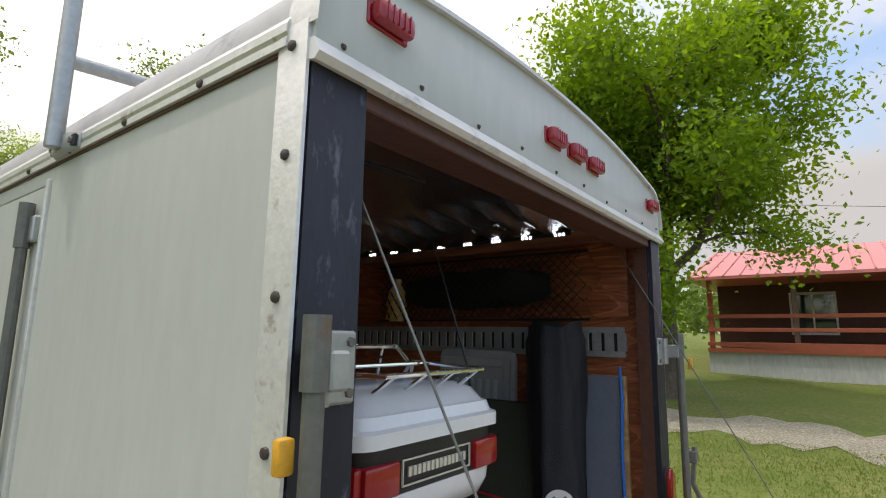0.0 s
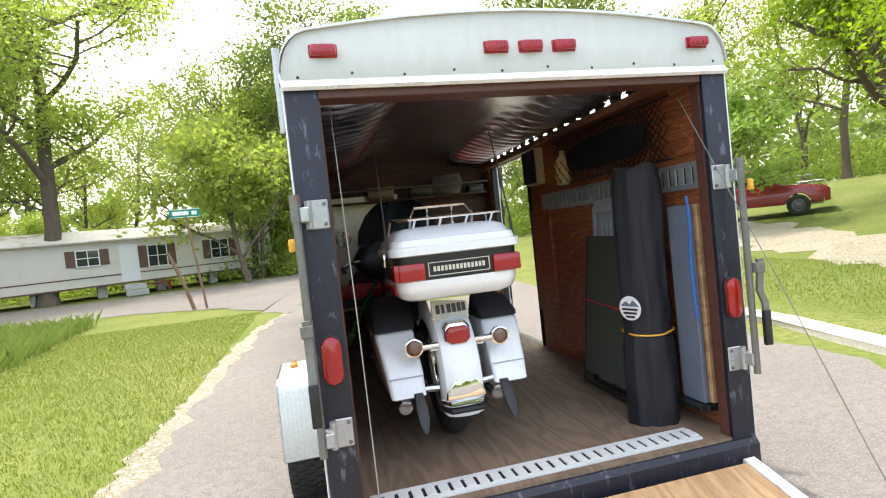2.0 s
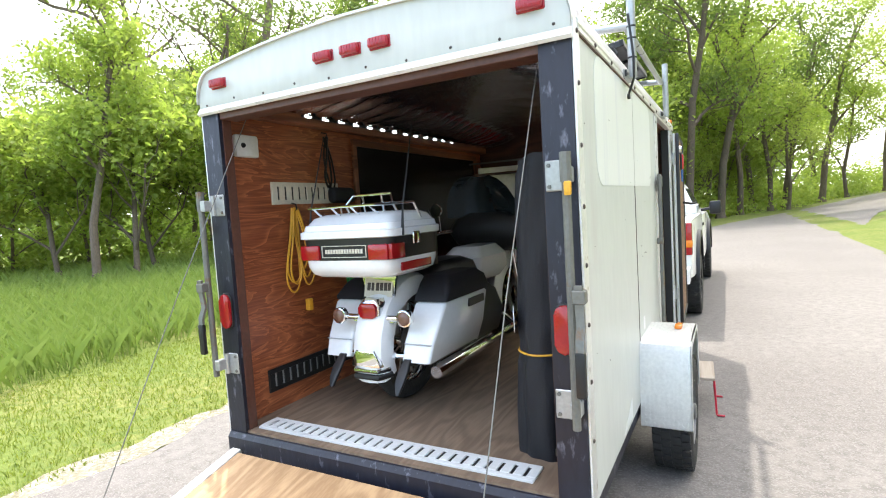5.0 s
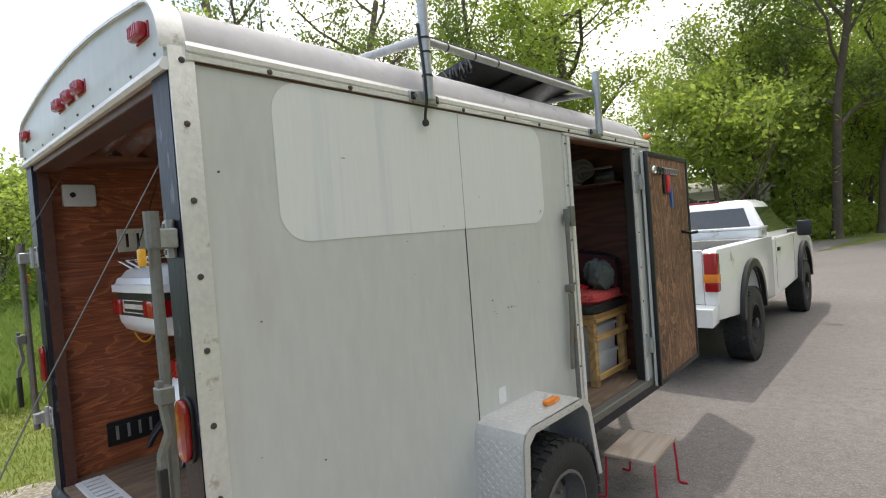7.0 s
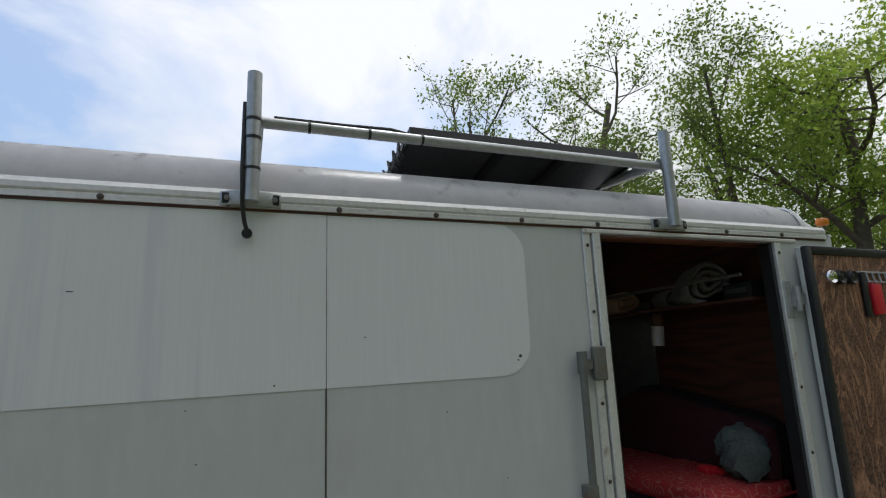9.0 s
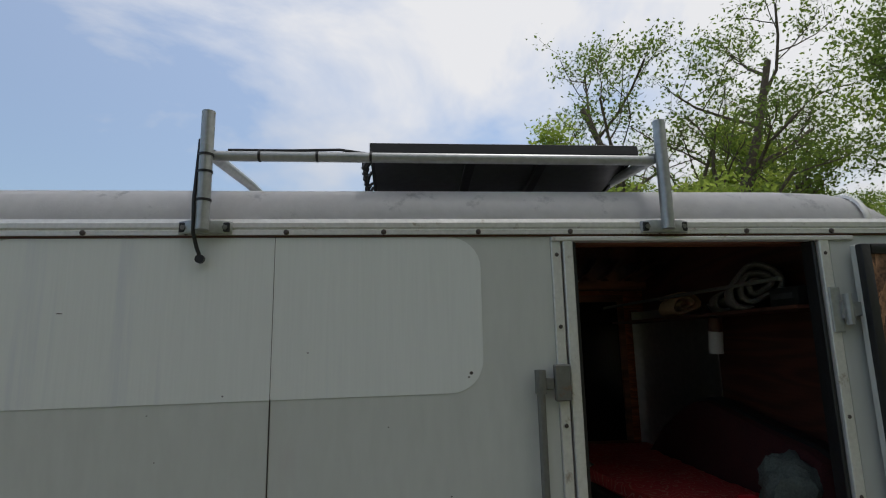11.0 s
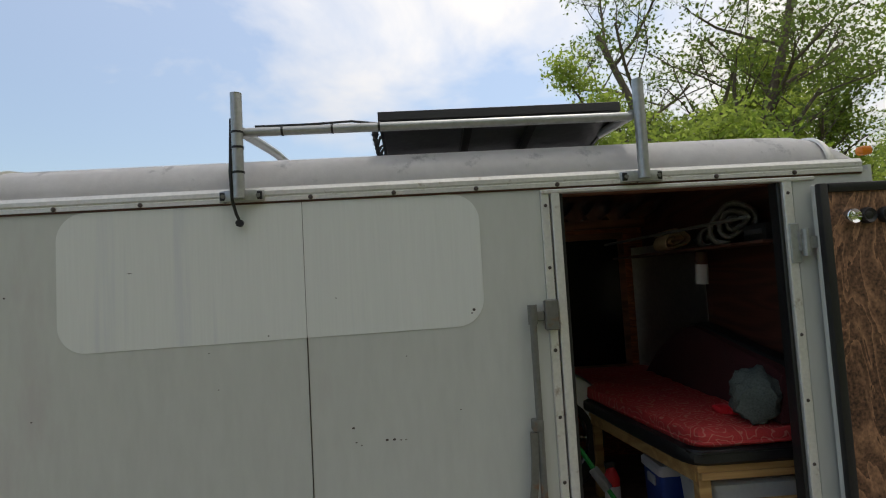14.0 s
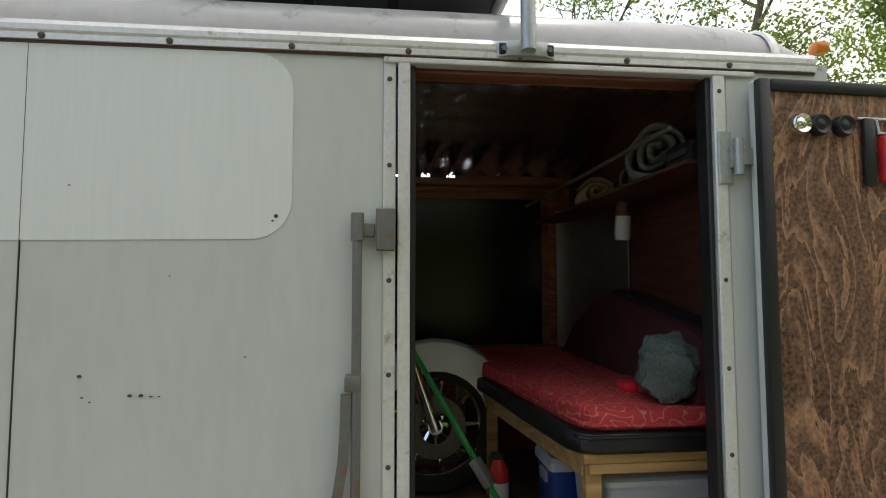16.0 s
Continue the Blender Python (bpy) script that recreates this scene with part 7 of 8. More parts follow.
for k in range(13):
    t = k / 12
    r = 0.07 * math.sin(math.pi * (0.1 + 0.8 * t)) ** 0.5
    secs.append([(0.828 + 0.35 * r * math.cos(a), 0.45 + 0.85 * t, 1.90 + r * 1.4 * math.sin(a) * rg.uniform(0.9, 1.1)) for a in [2 * math.pi * i / 12 for i in range(12)]])
loft(bm, secs)
tagged(part("stored_tarp", bm, M_BLACKCLOTH, smooth=60), "dark folded tarp held in the cargo net", "tarp")
bm = B()
out = [(0.105, 2.10), (0.105, 1.76), (0.25, 1.76)] + [(0.25 + 0.035 * math.sin(k * 1.1), 1.76 + 0.34 * k / 8) for k in range(1, 9)] + [(0.27, 2.10)]
extrude(bm, out, 'x', 0.846, 0.866, 0.002)
tagged(part("scalloped_board", bm, M_LINING), "scalloped red plywood board at the wall's end", "board")
jr = thing("bottle_pouch", (0.815, 1.355, 1.745), "bottle in a yellow-black woven net pouch", "bottle")
bm = B()
lathe(bm, [(0.040, 0.0), (0.052, 0.02), (0.055, 0.12), (0.045, 0.17), (0.02, 0.20), (0.02, 0.23)], (0, 0, 0), (0, 0, 1), 18)
part("bottle", bm, M_CORK, jr)
for s in (-1, 1):
    bm = B()
    for k in range(8):
        tube(bm, [(0.057 * math.cos(k * 0.785 + s * t * 1.6), 0.057 * math.sin(k * 0.785 + s * t * 1.6), 0.01 + 0.15 * t) for t in (0, 0.25, 0.5, 0.75, 1)], 0.004, 4)
    part("weave", bm, M_YELLOW if s > 0 else M_BLACK, jr)
cb = thing("small_cabinet", (0.80, 1.86, 1.80), "small tan hanging cabinet by the side doorway", "cabinet")
bm = B()
box(bm, 0.0, 0.065, -0.10, 0.13, 0.0, 0.27, 0.004, 1)
part("cabinet_body", bm, M_CORK, cb)
bm = B()
box(bm, -0.02, -0.001, -0.09, 0.12, 0.01, 0.26, 0.004, 1)
part("cabinet_door", bm, M_BLACK, cb, "dark cabinet front")
bm = B()
box(bm, 0.845, 0.866, 1.72, 2.05, 0.80, 1.60, 0.003, 1)
tagged(part("lower_panel", bm, M_LINING), "loose red plywood panel beside the side doorway", "panel")
fx = thing("fire_extinguisher", (0.02, 2.52, 0.49), "small red fire extinguisher on the trailer floor", "extinguisher")
bm = B()
lathe(bm, [(0.035, 0.0), (0.04, 0.01), (0.04, 0.20), (0.025, 0.235), (0.012, 0.25)], (0, 0, 0), (0, 0, 1), 16)
part("cylinder", bm, M_REDPL, fx)
bm = B()
box(bm, -0.012, 0.012, -0.035, 0.02, 0.25, 0.28, 0.004, 1)
part("valve", bm, M_BLACK, fx)
bm = B()
lathe(bm, [(0.0405, 0.06), (0.0405, 0.16)], (0, 0, 0), (0, 0, 1), 16)
part("label_band", bm, M_WHITEPL, fx)

# ---- pickup truck ----
# house brick, colour lowered to hold the porch's shade; the chimney shares it
M_HOUSE = material("brick_with_porch_shade", (0.075, 0.034, 0.024), 0.85, var=0.25, scale=6, fine=30, bump=0.4)
M_REDROOF = material("red_metal_roof", (0.62, 0.20, 0.18), 0.4, var=0.08, scale=3, fine=20, bump=0.05)
M_REDWOOD = material("red_stained_timber", (0.36, 0.085, 0.04), 0.65, var=0.2, scale=6, fine=40, bump=0.3)
M_SIDING = material("cream_metal_siding", (0.66, 0.62, 0.54), 0.5, var=0.06, scale=2, fine=20, bump=0.05)
M_WEATHROOF = material("rust_streaked_roof", (0.68, 0.64, 0.60), 0.5, var=0.1, scale=2, fine=12, bump=0.1, dark=(0.36, 0.20, 0.13), amount=0.22, darkscale=0.9)
M_SHUTTER = material("brown_shutters", (0.13, 0.07, 0.045), 0.6, var=0.2, scale=6, fine=30, bump=0.2)
M_SHED = material("grey_white_boards", (0.50, 0.49, 0.46), 0.8, var=0.15, scale=2, fine=20, bump=0.3, stretch=(1, 1, 0.2))
M_CARRED = material("red_car_paint", (0.26, 0.012, 0.02), 0.25, var=0.05, scale=4, fine=40, bump=0.01, coat=0.6)
M_CARBLUE = material("grey_blue_car_paint", (0.10, 0.14, 0.17), 0.3, var=0.05, scale=4, fine=40, bump=0.01, coat=0.5)
M_POLE = material("weathered_pole_wood", (0.20, 0.12, 0.08), 0.85, var=0.25, scale=5, fine=40, bump=0.4, stretch=(1, 1, 0.1))
M_SIGN = material("green_sign_sheet", (0.0, 0.20, 0.12), 0.4, var=0.05, scale=5, fine=40, bump=0.0)
M_STOOL = plywood("sanded_plywood_top", (0.44, 0.37, 0.30), (0.33, 0.26, 0.20), 0.6, 8, (1.2, 0.2, 1.2))


def arch(cy, cz, r, a0=180, a1=0, n=10):
    return [(cy + r * math.cos(radians(a0 + (a1 - a0) * k / n)), cz + r * math.sin(radians(a0 + (a1 - a0) * k / n))) for k in range(n + 1)]


truck = thing("pickup_truck", (0, 7.3, 0), "white pickup truck parked ahead of the trailer", "truck")
TM = pose(0, -7.3, 0)


def tp(name, bm, mat, parent=None, label="", smooth=35):
    return part(name, bm, mat, parent or truck, label, smooth, TM)


for sx in (-1, 1):
    bm = B()
    extrude(bm, [(4.62, 0.62), (4.58, 0.80), (4.58, 1.24), (4.62, 1.27), (6.98, 1.27), (6.98, 0.52)] + arch(5.80, 0.56, 0.47, 0, 180), 'x', sx * 0.84, sx * 0.965, 0.02)
    tp("bed_side", bm, M_TRUCK, label="white bed side")
    bm = B()
    extrude(bm, arch(5.80, 0.56, 0.53, 186, -6, 14) + arch(5.80, 0.56, 0.455, -6, 186, 14), 'x', sx * 0.945, sx * 1.01, 0.01)
    tp("wheel_flare", bm, M_BLACK, label="black wheel-arch flare")
    bm = B()
    extrude(bm, arch(9.15, 0.56, 0.53, 186, -6, 14) + arch(9.15, 0.56, 0.455, -6, 186, 14), 'x', sx * 0.935, sx * 1.01, 0.01)
    tp("wheel_flare", bm, M_BLACK, label="black wheel-arch flare")
    bm = B()
    box(bm, sx * 0.855, sx * 0.972, 4.555, 4.65, 0.88, 1.235, 0.015)
    lampb = tp("tail_lamp", bm, M_RED, label="tall red tail lamp")
    bm = B()
    box(bm, sx * 0.852, sx * 0.975, 4.55, 4.648, 0.965, 1.045, 0.008)
    tp("reverse_lens", bm, M_AMBER, lampb, "amber band")
    bm = B()
    extrude(bm, [(4.42, 0.58), (4.42, 0.74), (4.60, 0.76), (4.62, 0.60)], 'x', sx * 0.55, sx * 0.95, 0.01)
    tp("bumper_corner", bm, M_TRUCK)
bm = B()
box(bm, -0.84, 0.84, 4.585, 4.64, 0.76, 1.265, 0.012)
tg = tp("tailgate", bm, M_TRUCK, label="white tailgate")
bm = B()
box(bm, -0.10, 0.10, 4.572, 4.586, 1.12, 1.18, 0.005)
tp("tailgate_handle", bm, M_BLACK, tg, "black handle")
bm = B()
box(bm, -0.55, 0.55, 4.42, 4.60, 0.58, 0.72, 0.012)
tp("rear_bumper", bm, M_BLACK, label="dark step bumper")
bm = B()
box(bm, -0.84, 0.84, 4.64, 6.98, 0.70, 0.76)
tp("bed_floor", bm, M_BLACK)
bm = B()
box(bm, -0.80, 0.80, 5.0, 9.6, 0.42, 0.55)
tp("chassis", bm, M_BLACK)
bm = B()
lower = [(7.02, 0.50), (7.02, 1.24), (8.70, 1.24), (9.3, 1.21), (10.0, 1.12), (10.16, 1.0), (10.18, 0.60), (10.1, 0.50)] + arch(9.15, 0.56, 0.46, 0, 180)
extrude(bm, lower, 'x', -0.955, 0.955, 0.025)
tp("cab_body", bm, M_TRUCK, label="white cab and hood")
bm = B()
secs = []
for z, hw, y0, y1 in ((1.235, 0.90, 7.04, 8.80), (1.30, 0.885, 7.06, 8.68), (1.66, 0.72, 7.22, 8.18), (1.72, 0.68, 7.26, 8.12), (1.755, 0.60, 7.34, 8.02)):
    secs.append([(a, b, z) for a, b in rrect(-hw, hw, y0, y1, 0.07, 4)])
loft(bm, secs)
gh = tp("cab_roof", bm, M_TRUCK, label="white cab roof")
bm = B()
extrude(bm, [(-0.74, 1.315), (0.74, 1.315), (0.62, 1.645), (-0.62, 1.645)], 'y', 0.0, 0.006)
bm.transform(Matrix(((1, 0, 0, 0), (0, 1, 0.444, 7.056 - 1.30 * 0.444), (0, 0, 1, 0), (0, 0, 0, 1))))
tp("rear_window", bm, M_GLASS, gh, "tinted rear window")
for sx in (-1, 1):
    bm = B()
    pts = [(7.20, 1.315), (8.52, 1.315), (8.10, 1.645), (7.28, 1.645)]
    vs = [bm.verts.new((sx * (0.894 - 0.458 * (z - 1.30)), y, z)) for y, z in pts]
    v2 = [bm.verts.new((sx * (0.870 - 0.458 * (z - 1.30)), y, z)) for y, z in pts]
    bm.faces.new(vs)
    bm.faces.new(list(reversed(v2)))
    bridge(bm, vs, v2)
    tp("side_window", bm, M_GLASS, gh, "dark side window")
    bm = B()
    box(bm, sx * 0.95, sx * 0.957, 7.20, 7.206, 0.60, 1.24)
    box(bm, sx * 0.95, sx * 0.957, 8.45, 8.456, 0.60, 1.24)
    tp("door_gap", bm, M_BLACK)
    bm = B()
    box(bm, sx * 0.955, sx * 0.975, 7.28, 7.40, 1.06, 1.11, 0.008)
    tp("door_handle", bm, M_BLACK, label="black door handle")
    bm = B()
    box(bm, sx * 1.02, sx * 1.20, 8.30, 8.38, 1.20, 1.42, 0.03)
    tube(bm, [(sx * 0.88, 8.42, 1.27), (sx * 1.05, 8.36, 1.30)], 0.025, 8)
    tp("mirror", bm, M_BLACK, label="black door mirror")
    bm = B()
    box(bm, sx * 0.60, sx * 0.93, 10.12, 10.20, 0.86, 1.0, 0.01)
    tp("headlight", bm, M_WHITEPL)
bm = B()
loft(bm, [[(x, 8.72 - 0.03, 1.30), (x, 8.72, 1.30), (x, 8.215, 1.65), (x, 8.19, 1.645)] for x in (-0.70, 0.70)])
tp("windscreen", bm, M_GLASS, gh, "dark windscreen")
bm = B()
box(bm, -0.3, 0.3, 7.30, 7.36, 1.742, 1.765, 0.006)
tp("brake_light", bm, M_RED, gh)
for sx in (-1, 1):
    for y in (5.80, 9.15):
        wheel(truck, sx * 0.875, y - 7.3, 0.395, 0.25, sx, M_BLACK, rim_r=0.52, lugs=False)
        bm = B()
        lathe(bm, [(0.055, 0.09), (0.055, 0.118), (0.04, 0.126)], (sx * 0.875, y, 0.395), (sx, 0, 0), 14)
        tp("hub_cap", bm, M_CHROME, label="bright metal hub cap")
box_t = thing("tool_box", (0, 6.72, 1.275), "white steel tool box across the truck bed", "tool box")
bm = B()
box(bm, -0.92, 0.92, -0.23, 0.23, 0.0, 0.10, 0.01)
part("box_body", bm, M_TRUCK, box_t)
bm = B()
box(bm, -0.93, 0.93, -0.24, 0.24, 0.10, 0.13, 0.01)
part("box_lid", bm, M_TRUCK, box_t)
for sx in (-1, 1):
    bm = B()
    box(bm, sx * 0.925, sx * 0.94, -0.07, 0.07, 0.03, 0.09, 0.004)
    part("latch", bm, M_GALV, box_t)

# ---- step stool ----
stool = thing("step_stool", pose(1.085, 2.39, 0, 0, 0, 3), "plywood step stool with red wire legs on the road", "stool")
bm = B()
box(bm, -0.14, 0.14, -0.205, 0.205, 0.255, 0.275, 0.003, 1)
part("stool_top", bm, M_STOOL, stool, "bare plywood top")
for sx in (-1, 1):
    for sy in (-1, 1):
        bm = B()
        tube(bm, [(sx * 0.135, sy * 0.18, 0.254), (sx * 0.145, sy * 0.19, 0.02), (sx * 0.15, sy * 0.195, 0.012), (sx * 0.195, sy * 0.195, 0.012)], 0.007, 7)
        part("leg", bm, M_REDSTEEL, stool, "red bent steel leg")

# ---- mailbox ----
mb = thing("mailbox", pose(5.62, 2.38, gz(5.6, 2.4), 0, 0, 62), "black curbside mailbox on a red wooden trestle", "mailbox")
bm = B()
prof = [(-0.14, 0.0)] + [(-0.14 * math.cos(radians(k * 15)), 0.16 + 0.14 * math.sin(radians(k * 15))) for k in range(13)] + [(0.14, 0.0)]
extrude(bm, [(x, 0.95 + z) for x, z in prof], 'y', -0.27, 0.27, 0.006)
bx = part("box", bm, M_BLACK, mb, "black arched steel box")
bm = B()
extrude(bm, [(x * 1.03, 0.948 + z * 1.02) for x, z in prof], 'y', -0.285, -0.268, 0.004)
part("door", bm, M_BLACK, bx)
bm = B()
loft(bm, [[(x * 1.01, y, 0.95 + z * 1.01) for x, z in prof] for y in (0.05, 0.06)], cap=False)
part("strap", bm, M_GALV, bx)
bm = B()
box(bm, 0.141, 0.144, 0.08, 0.16, 1.0, 1.08)
part("number_plate", bm, M_GALV, bx, "small pale plate")
bm = B()
rf = random.Random(41)
for k in range(40):
    c = Vector((rf.uniform(-0.05, 0.05), rf.uniform(-0.12, 0.02), 1.25 + rf.uniform(0, 0.05)))
    d = Vector((rf.uniform(-1, 1), rf.uniform(-1, 1), rf.uniform(0, 1))).normalized() * 0.035
    e = d.orthogonal() * 0.5
    bm.faces.new([bm.verts.new(c), bm.verts.new(c + d + e), bm.verts.new(c + d * 1.4), bm.verts.new(c + d - e)])
part("bow", bm, M_YELLOW, mb, "yellow ribbon bow", smooth=0)
for sx, sy in ((-1, -1), (1, -1), (0, 1)):
    bm = B()
    m0, m1 = Vector((sx * 0.02, sy * 0.05, 0.95)), Vector((sx * 0.24, sy * 0.22, -0.02))
    tube(bm, [m0, m1], 0.026, 4)
    part("leg", bm, M_REDWOOD, mb, "red painted wooden leg", smooth=0)
bm = B()
box(bm, -0.16, 0.16, -0.17, -0.14, 0.28, 0.33, 0.003, 1)
part("brace", bm, M_REDWOOD, mb)
bm = B()
tube(bm, [(-0.05, 0.1, 0.95), (-0.09, 0.12, 0.55)], 0.012, 6)
part("white_stake", bm, M_WHITEPL, mb)

# ---- street sign ----
sg = thing("street_sign", (-4.2, 14.9, 0), "green street name sign on a dark leaning post", "sign")
bm = B()
tube(bm, [(0, 0, -0.05), (-0.28, 0.0, 2.75)], 0.035, 8)
part("post", bm, M_POLE, sg, "dark wooden post")
sm_ = pose(-0.30, -0.02, 2.86, 0, 0, 12)
bm = B()
box(bm, -0.42, 0.42, -0.01, 0.01, -0.13, 0.13, 0.004, 1, sm_)
bl = part("blade", bm, M_SIGN, sg, "green sheet-metal blade")
for x0, x1 in ((-0.33, 0.10), (0.18, 0.32)):
    bm = B()
    box(bm, x0, x1, -0.014, -0.011, -0.055, 0.06, 0, 1, sm_)
    part("text_bar", bm, M_BARWHITE, bl, "white unreadable lettering bar")
bm = B()
for x0, x1, z0, z1 in ((-0.41, 0.41, 0.108, 0.12), (-0.41, 0.41, -0.12, -0.108)):
    box(bm, x0, x1, -0.0135, -0.0105, z0, z1, 0, 1, sm_)
part("border", bm, M_BARWHITE, bl)
p2 = thing("leaning_post", (-4.55, 14.95, 0), "old leaning wooden post beside the street sign", "post")
bm = B()
tube(bm, [(0, 0, -0.05), (-0.22, 0.02, 0.8), (-0.55, 0, 1.75)], [0.06, 0.055, 0.045], 7)
part("post", bm, M_POLE, p2)

# ---- mobile home ----
mh = thing("mobile_home", pose(-13.6, 28.9, 0, 0, 0, 26.5), "long cream mobile home with rust-streaked pitched roof", "mobile home")
bm = B()
box(bm, -10.2, 10.2, -2.1, 2.1, 0.62, 2.85)
part("wall", bm, M_SIDING, mh, "cream metal siding")
bm = B()
extrude(bm, [(-2.4, 2.84), (-2.4, 2.90), (0, 3.55), (2.4, 2.90), (2.4, 2.84)], 'x', -10.4, 10.4, 0.01)
part("roof", bm, M_WEATHROOF, mh, "pale roof with rust stains", smooth=0)
bm = B()
box(bm, -10.22, 10.22, -2.13, 2.13, 0.60, 0.68)
part("base_trim", bm, M_SHUTTER, mh)
bm = B()
box(bm, -10.21, 10.21, -2.115, 2.115, 1.08, 1.14)
part("trim_band", bm, M_SHUTTER, mh)
for k in range(8):
    bm = B()
    box(bm, -9.6 + 2.7 * k, -9.2 + 2.7 * k, -1.7, -1.3, 0.0, 0.60)
    part("pier", bm, M_SHED, mh)
for x, w, h in ((-8.3, 1.1, 1.2), (-5.2, 0.9, 1.3), (0.9, 0.9, 0.75), (4.0, 0.85, 1.1), (7.2, 0.9, 1.0)):
    bm = B()
    box(bm, x - w / 2, x + w / 2, -2.14, -2.1, 2.45 - h, 2.45)
    wd = part("window", bm, M_GLASS, mh, "window with brown shutters")
    bm = B()
    for a, b, c, d in ((x - w / 2 - 0.05, x + w / 2 + 0.05, 2.43, 2.50), (x - w / 2 - 0.05, x + w / 2 + 0.05, 2.40 - h, 2.46 - h), (x - w / 2 - 0.05, x - w / 2, 2.46 - h, 2.43), (x + w / 2, x + w / 2 + 0.05, 2.46 - h, 2.43), (x - 0.02, x + 0.02, 2.46 - h, 2.43), (x - w / 2, x + w / 2, 2.43 - h / 2, 2.47 - h / 2)):
        box(bm, a, b, -2.17, -2.14, c, d)
    part("window_frame", bm, M_BARWHITE, wd)
    for s in (-1, 1):
        bm = B()
        box(bm, x + s * (w / 2 + 0.06), x + s * (w / 2 + 0.46), -2.15, -2.1, 2.43 - h, 2.47, 0.01, 1)
        part("shutter", bm, M_SHUTTER, wd, "brown shutter")
bm = B()
box(bm, 2.25, 3.1, -2.14, -2.1, 0.70, 2.62)
dr = part("door", bm, M_BARWHITE, mh, "white front door")
bm = B()
box(bm, 2.2, 3.15, -3.1, -2.15, 0.30, 0.55, 0.01, 1)
box(bm, 2.2, 3.15, -3.5, -3.1, 0.0, 0.28, 0.01, 1)
part("steps", bm, M_SHED, dr)
for at in ((-16.2, 25.0, 0.0), (-5.0, 31.3, 0.0)):
    br = thing("blue_barrel", at, "blue plastic barrel beside the mobile home", "barrel", "blue barrels")
    bm = B()
    lathe(bm, [(0.27, 0.0), (0.29, 0.03), (0.29, 0.25), (0.305, 0.28), (0.29, 0.31), (0.29, 0.58), (0.305, 0.61), (0.29, 0.64), (0.28, 0.87), (0.25, 0.90)], (0, 0, 0), (0, 0, 1), 20)
    part("barrel_body", bm, M_BLUEBARREL, br)
bn = thing("red_bench", pose(-9.6, 28.4, 0, 0, 0, 26), "long red bench standing before the mobile home", "bench")
bm = B()
box(bm, -1.2, 1.2, -0.2, 0.2, 0.42, 0.48, 0.01)
part("seat", bm, M_CARRED, bn)
for x in (-1.0, 1.0):
    bm = B()
    box(bm, x - 0.04, x + 0.04, -0.18, 0.18, 0.0, 0.42)
    part("leg", bm, M_CARRED, bn)

# ---- house with porch ----
hs = thing("house", pose(17.4, -5.2, 0.5) @ Matrix.Diagonal((1.15, 1.15, 1.15, 1)), "low brick house with red metal roof and porch", "house")
bm = B()
box(bm, 1.9, 9.0, -7.0, 7.0, 0.0, 2.75)
part("wall", bm, M_HOUSE, hs, "brick wall with porch shade put into its colour")
bm = B()
extrude(bm, [(-0.35, 2.66), (-0.35, 2.74), (4.2, 4.05), (9.4, 2.74), (9.4, 2.66)], 'y', -7.4, 7.4)
rf_ = part("roof", bm, M_REDROOF, hs, "faded red metal roof", smooth=0)
for k in range(37):
    bm = B()
    y = -7.3 + 0.405 * k
    loft(bm, [[(-0.36, y - 0.02, 2.745), (-0.36, y + 0.02, 2.745), (-0.36, y + 0.008, 2.775), (-0.36, y - 0.008, 2.775)], [(4.2, y - 0.02, 4.055), (4.2, y + 0.02, 4.055), (4.2, y + 0.008, 4.085), (4.2, y - 0.008, 4.085)]])
    part("roof_rib", bm, M_REDROOF, rf_, smooth=0)
bm = B()
box(bm, 4.6, 5.2, -0.5, 0.1, 3.6, 4.6, 0.01, 1)
part("chimney", bm, M_HOUSE, rf_, "brick chimney")
bm = B()
box(bm, -0.1, 1.9, -7.0, 7.0, 0.70, 0.80)
part("porch_deck", bm, M_REDWOOD, hs, "red stained porch deck")
bm = B()
box(bm, -0.02, 0.02, -7.0, 7.0, 0.0, 0.70)
part("porch_skirt", bm, M_SHED, hs, "grey lattice skirting")
for k in range(8):
    bm = B()
    y = -6.9 + 1.97 * k
    box(bm, -0.06, 0.06, y - 0.06, y + 0.06, 0.80, 2.66, 0.006, 1)
    part("porch_post", bm, M_REDWOOD if k % 2 else M_SHUTTER, hs, "timber porch post")
for z in (1.66, 1.30, 0.92):
    bm = B()
    box(bm, -0.09, -0.05, -7.0, 7.0, z - 0.05, z + 0.05, 0.006, 1)
    part("porch_rail", bm, M_REDWOOD, hs, "red stained porch rail")
bm = B()
loft(bm, [[(-0.75, 6.6, 0.86), (-0.70, 6.6, 0.86), (-0.70, 6.6, 0.98), (-0.75, 6.6, 0.98)], [(-0.75, -4.0, 0.52), (-0.70, -4.0, 0.52), (-0.70, -4.0, 0.64), (-0.75, -4.0, 0.64)]])
part("ramp_rail", bm, M_REDWOOD, hs)
for y in (-5.0, -2.2, 1.4, 4.6):
    bm = B()
    box(bm, 1.86, 1.9, y - 0.5, y + 0.5, 1.25, 2.35)
    w_ = part("window", bm, M_GLASS, hs, "dark porch window")
    bm = B()
    for a, b, c, d in ((y - 0.55, y + 0.55, 2.33, 2.40), (y - 0.55, y + 0.55, 1.20, 1.27), (y - 0.55, y - 0.5, 1.27, 2.33), (y + 0.5, y + 0.55, 1.27, 2.33), (y - 0.02, y + 0.02, 1.27, 2.33)):
        box(bm, 1.83, 1.86, a, b, c, d)
    part("window_frame", bm, M_SHED, w_)
bm = B()
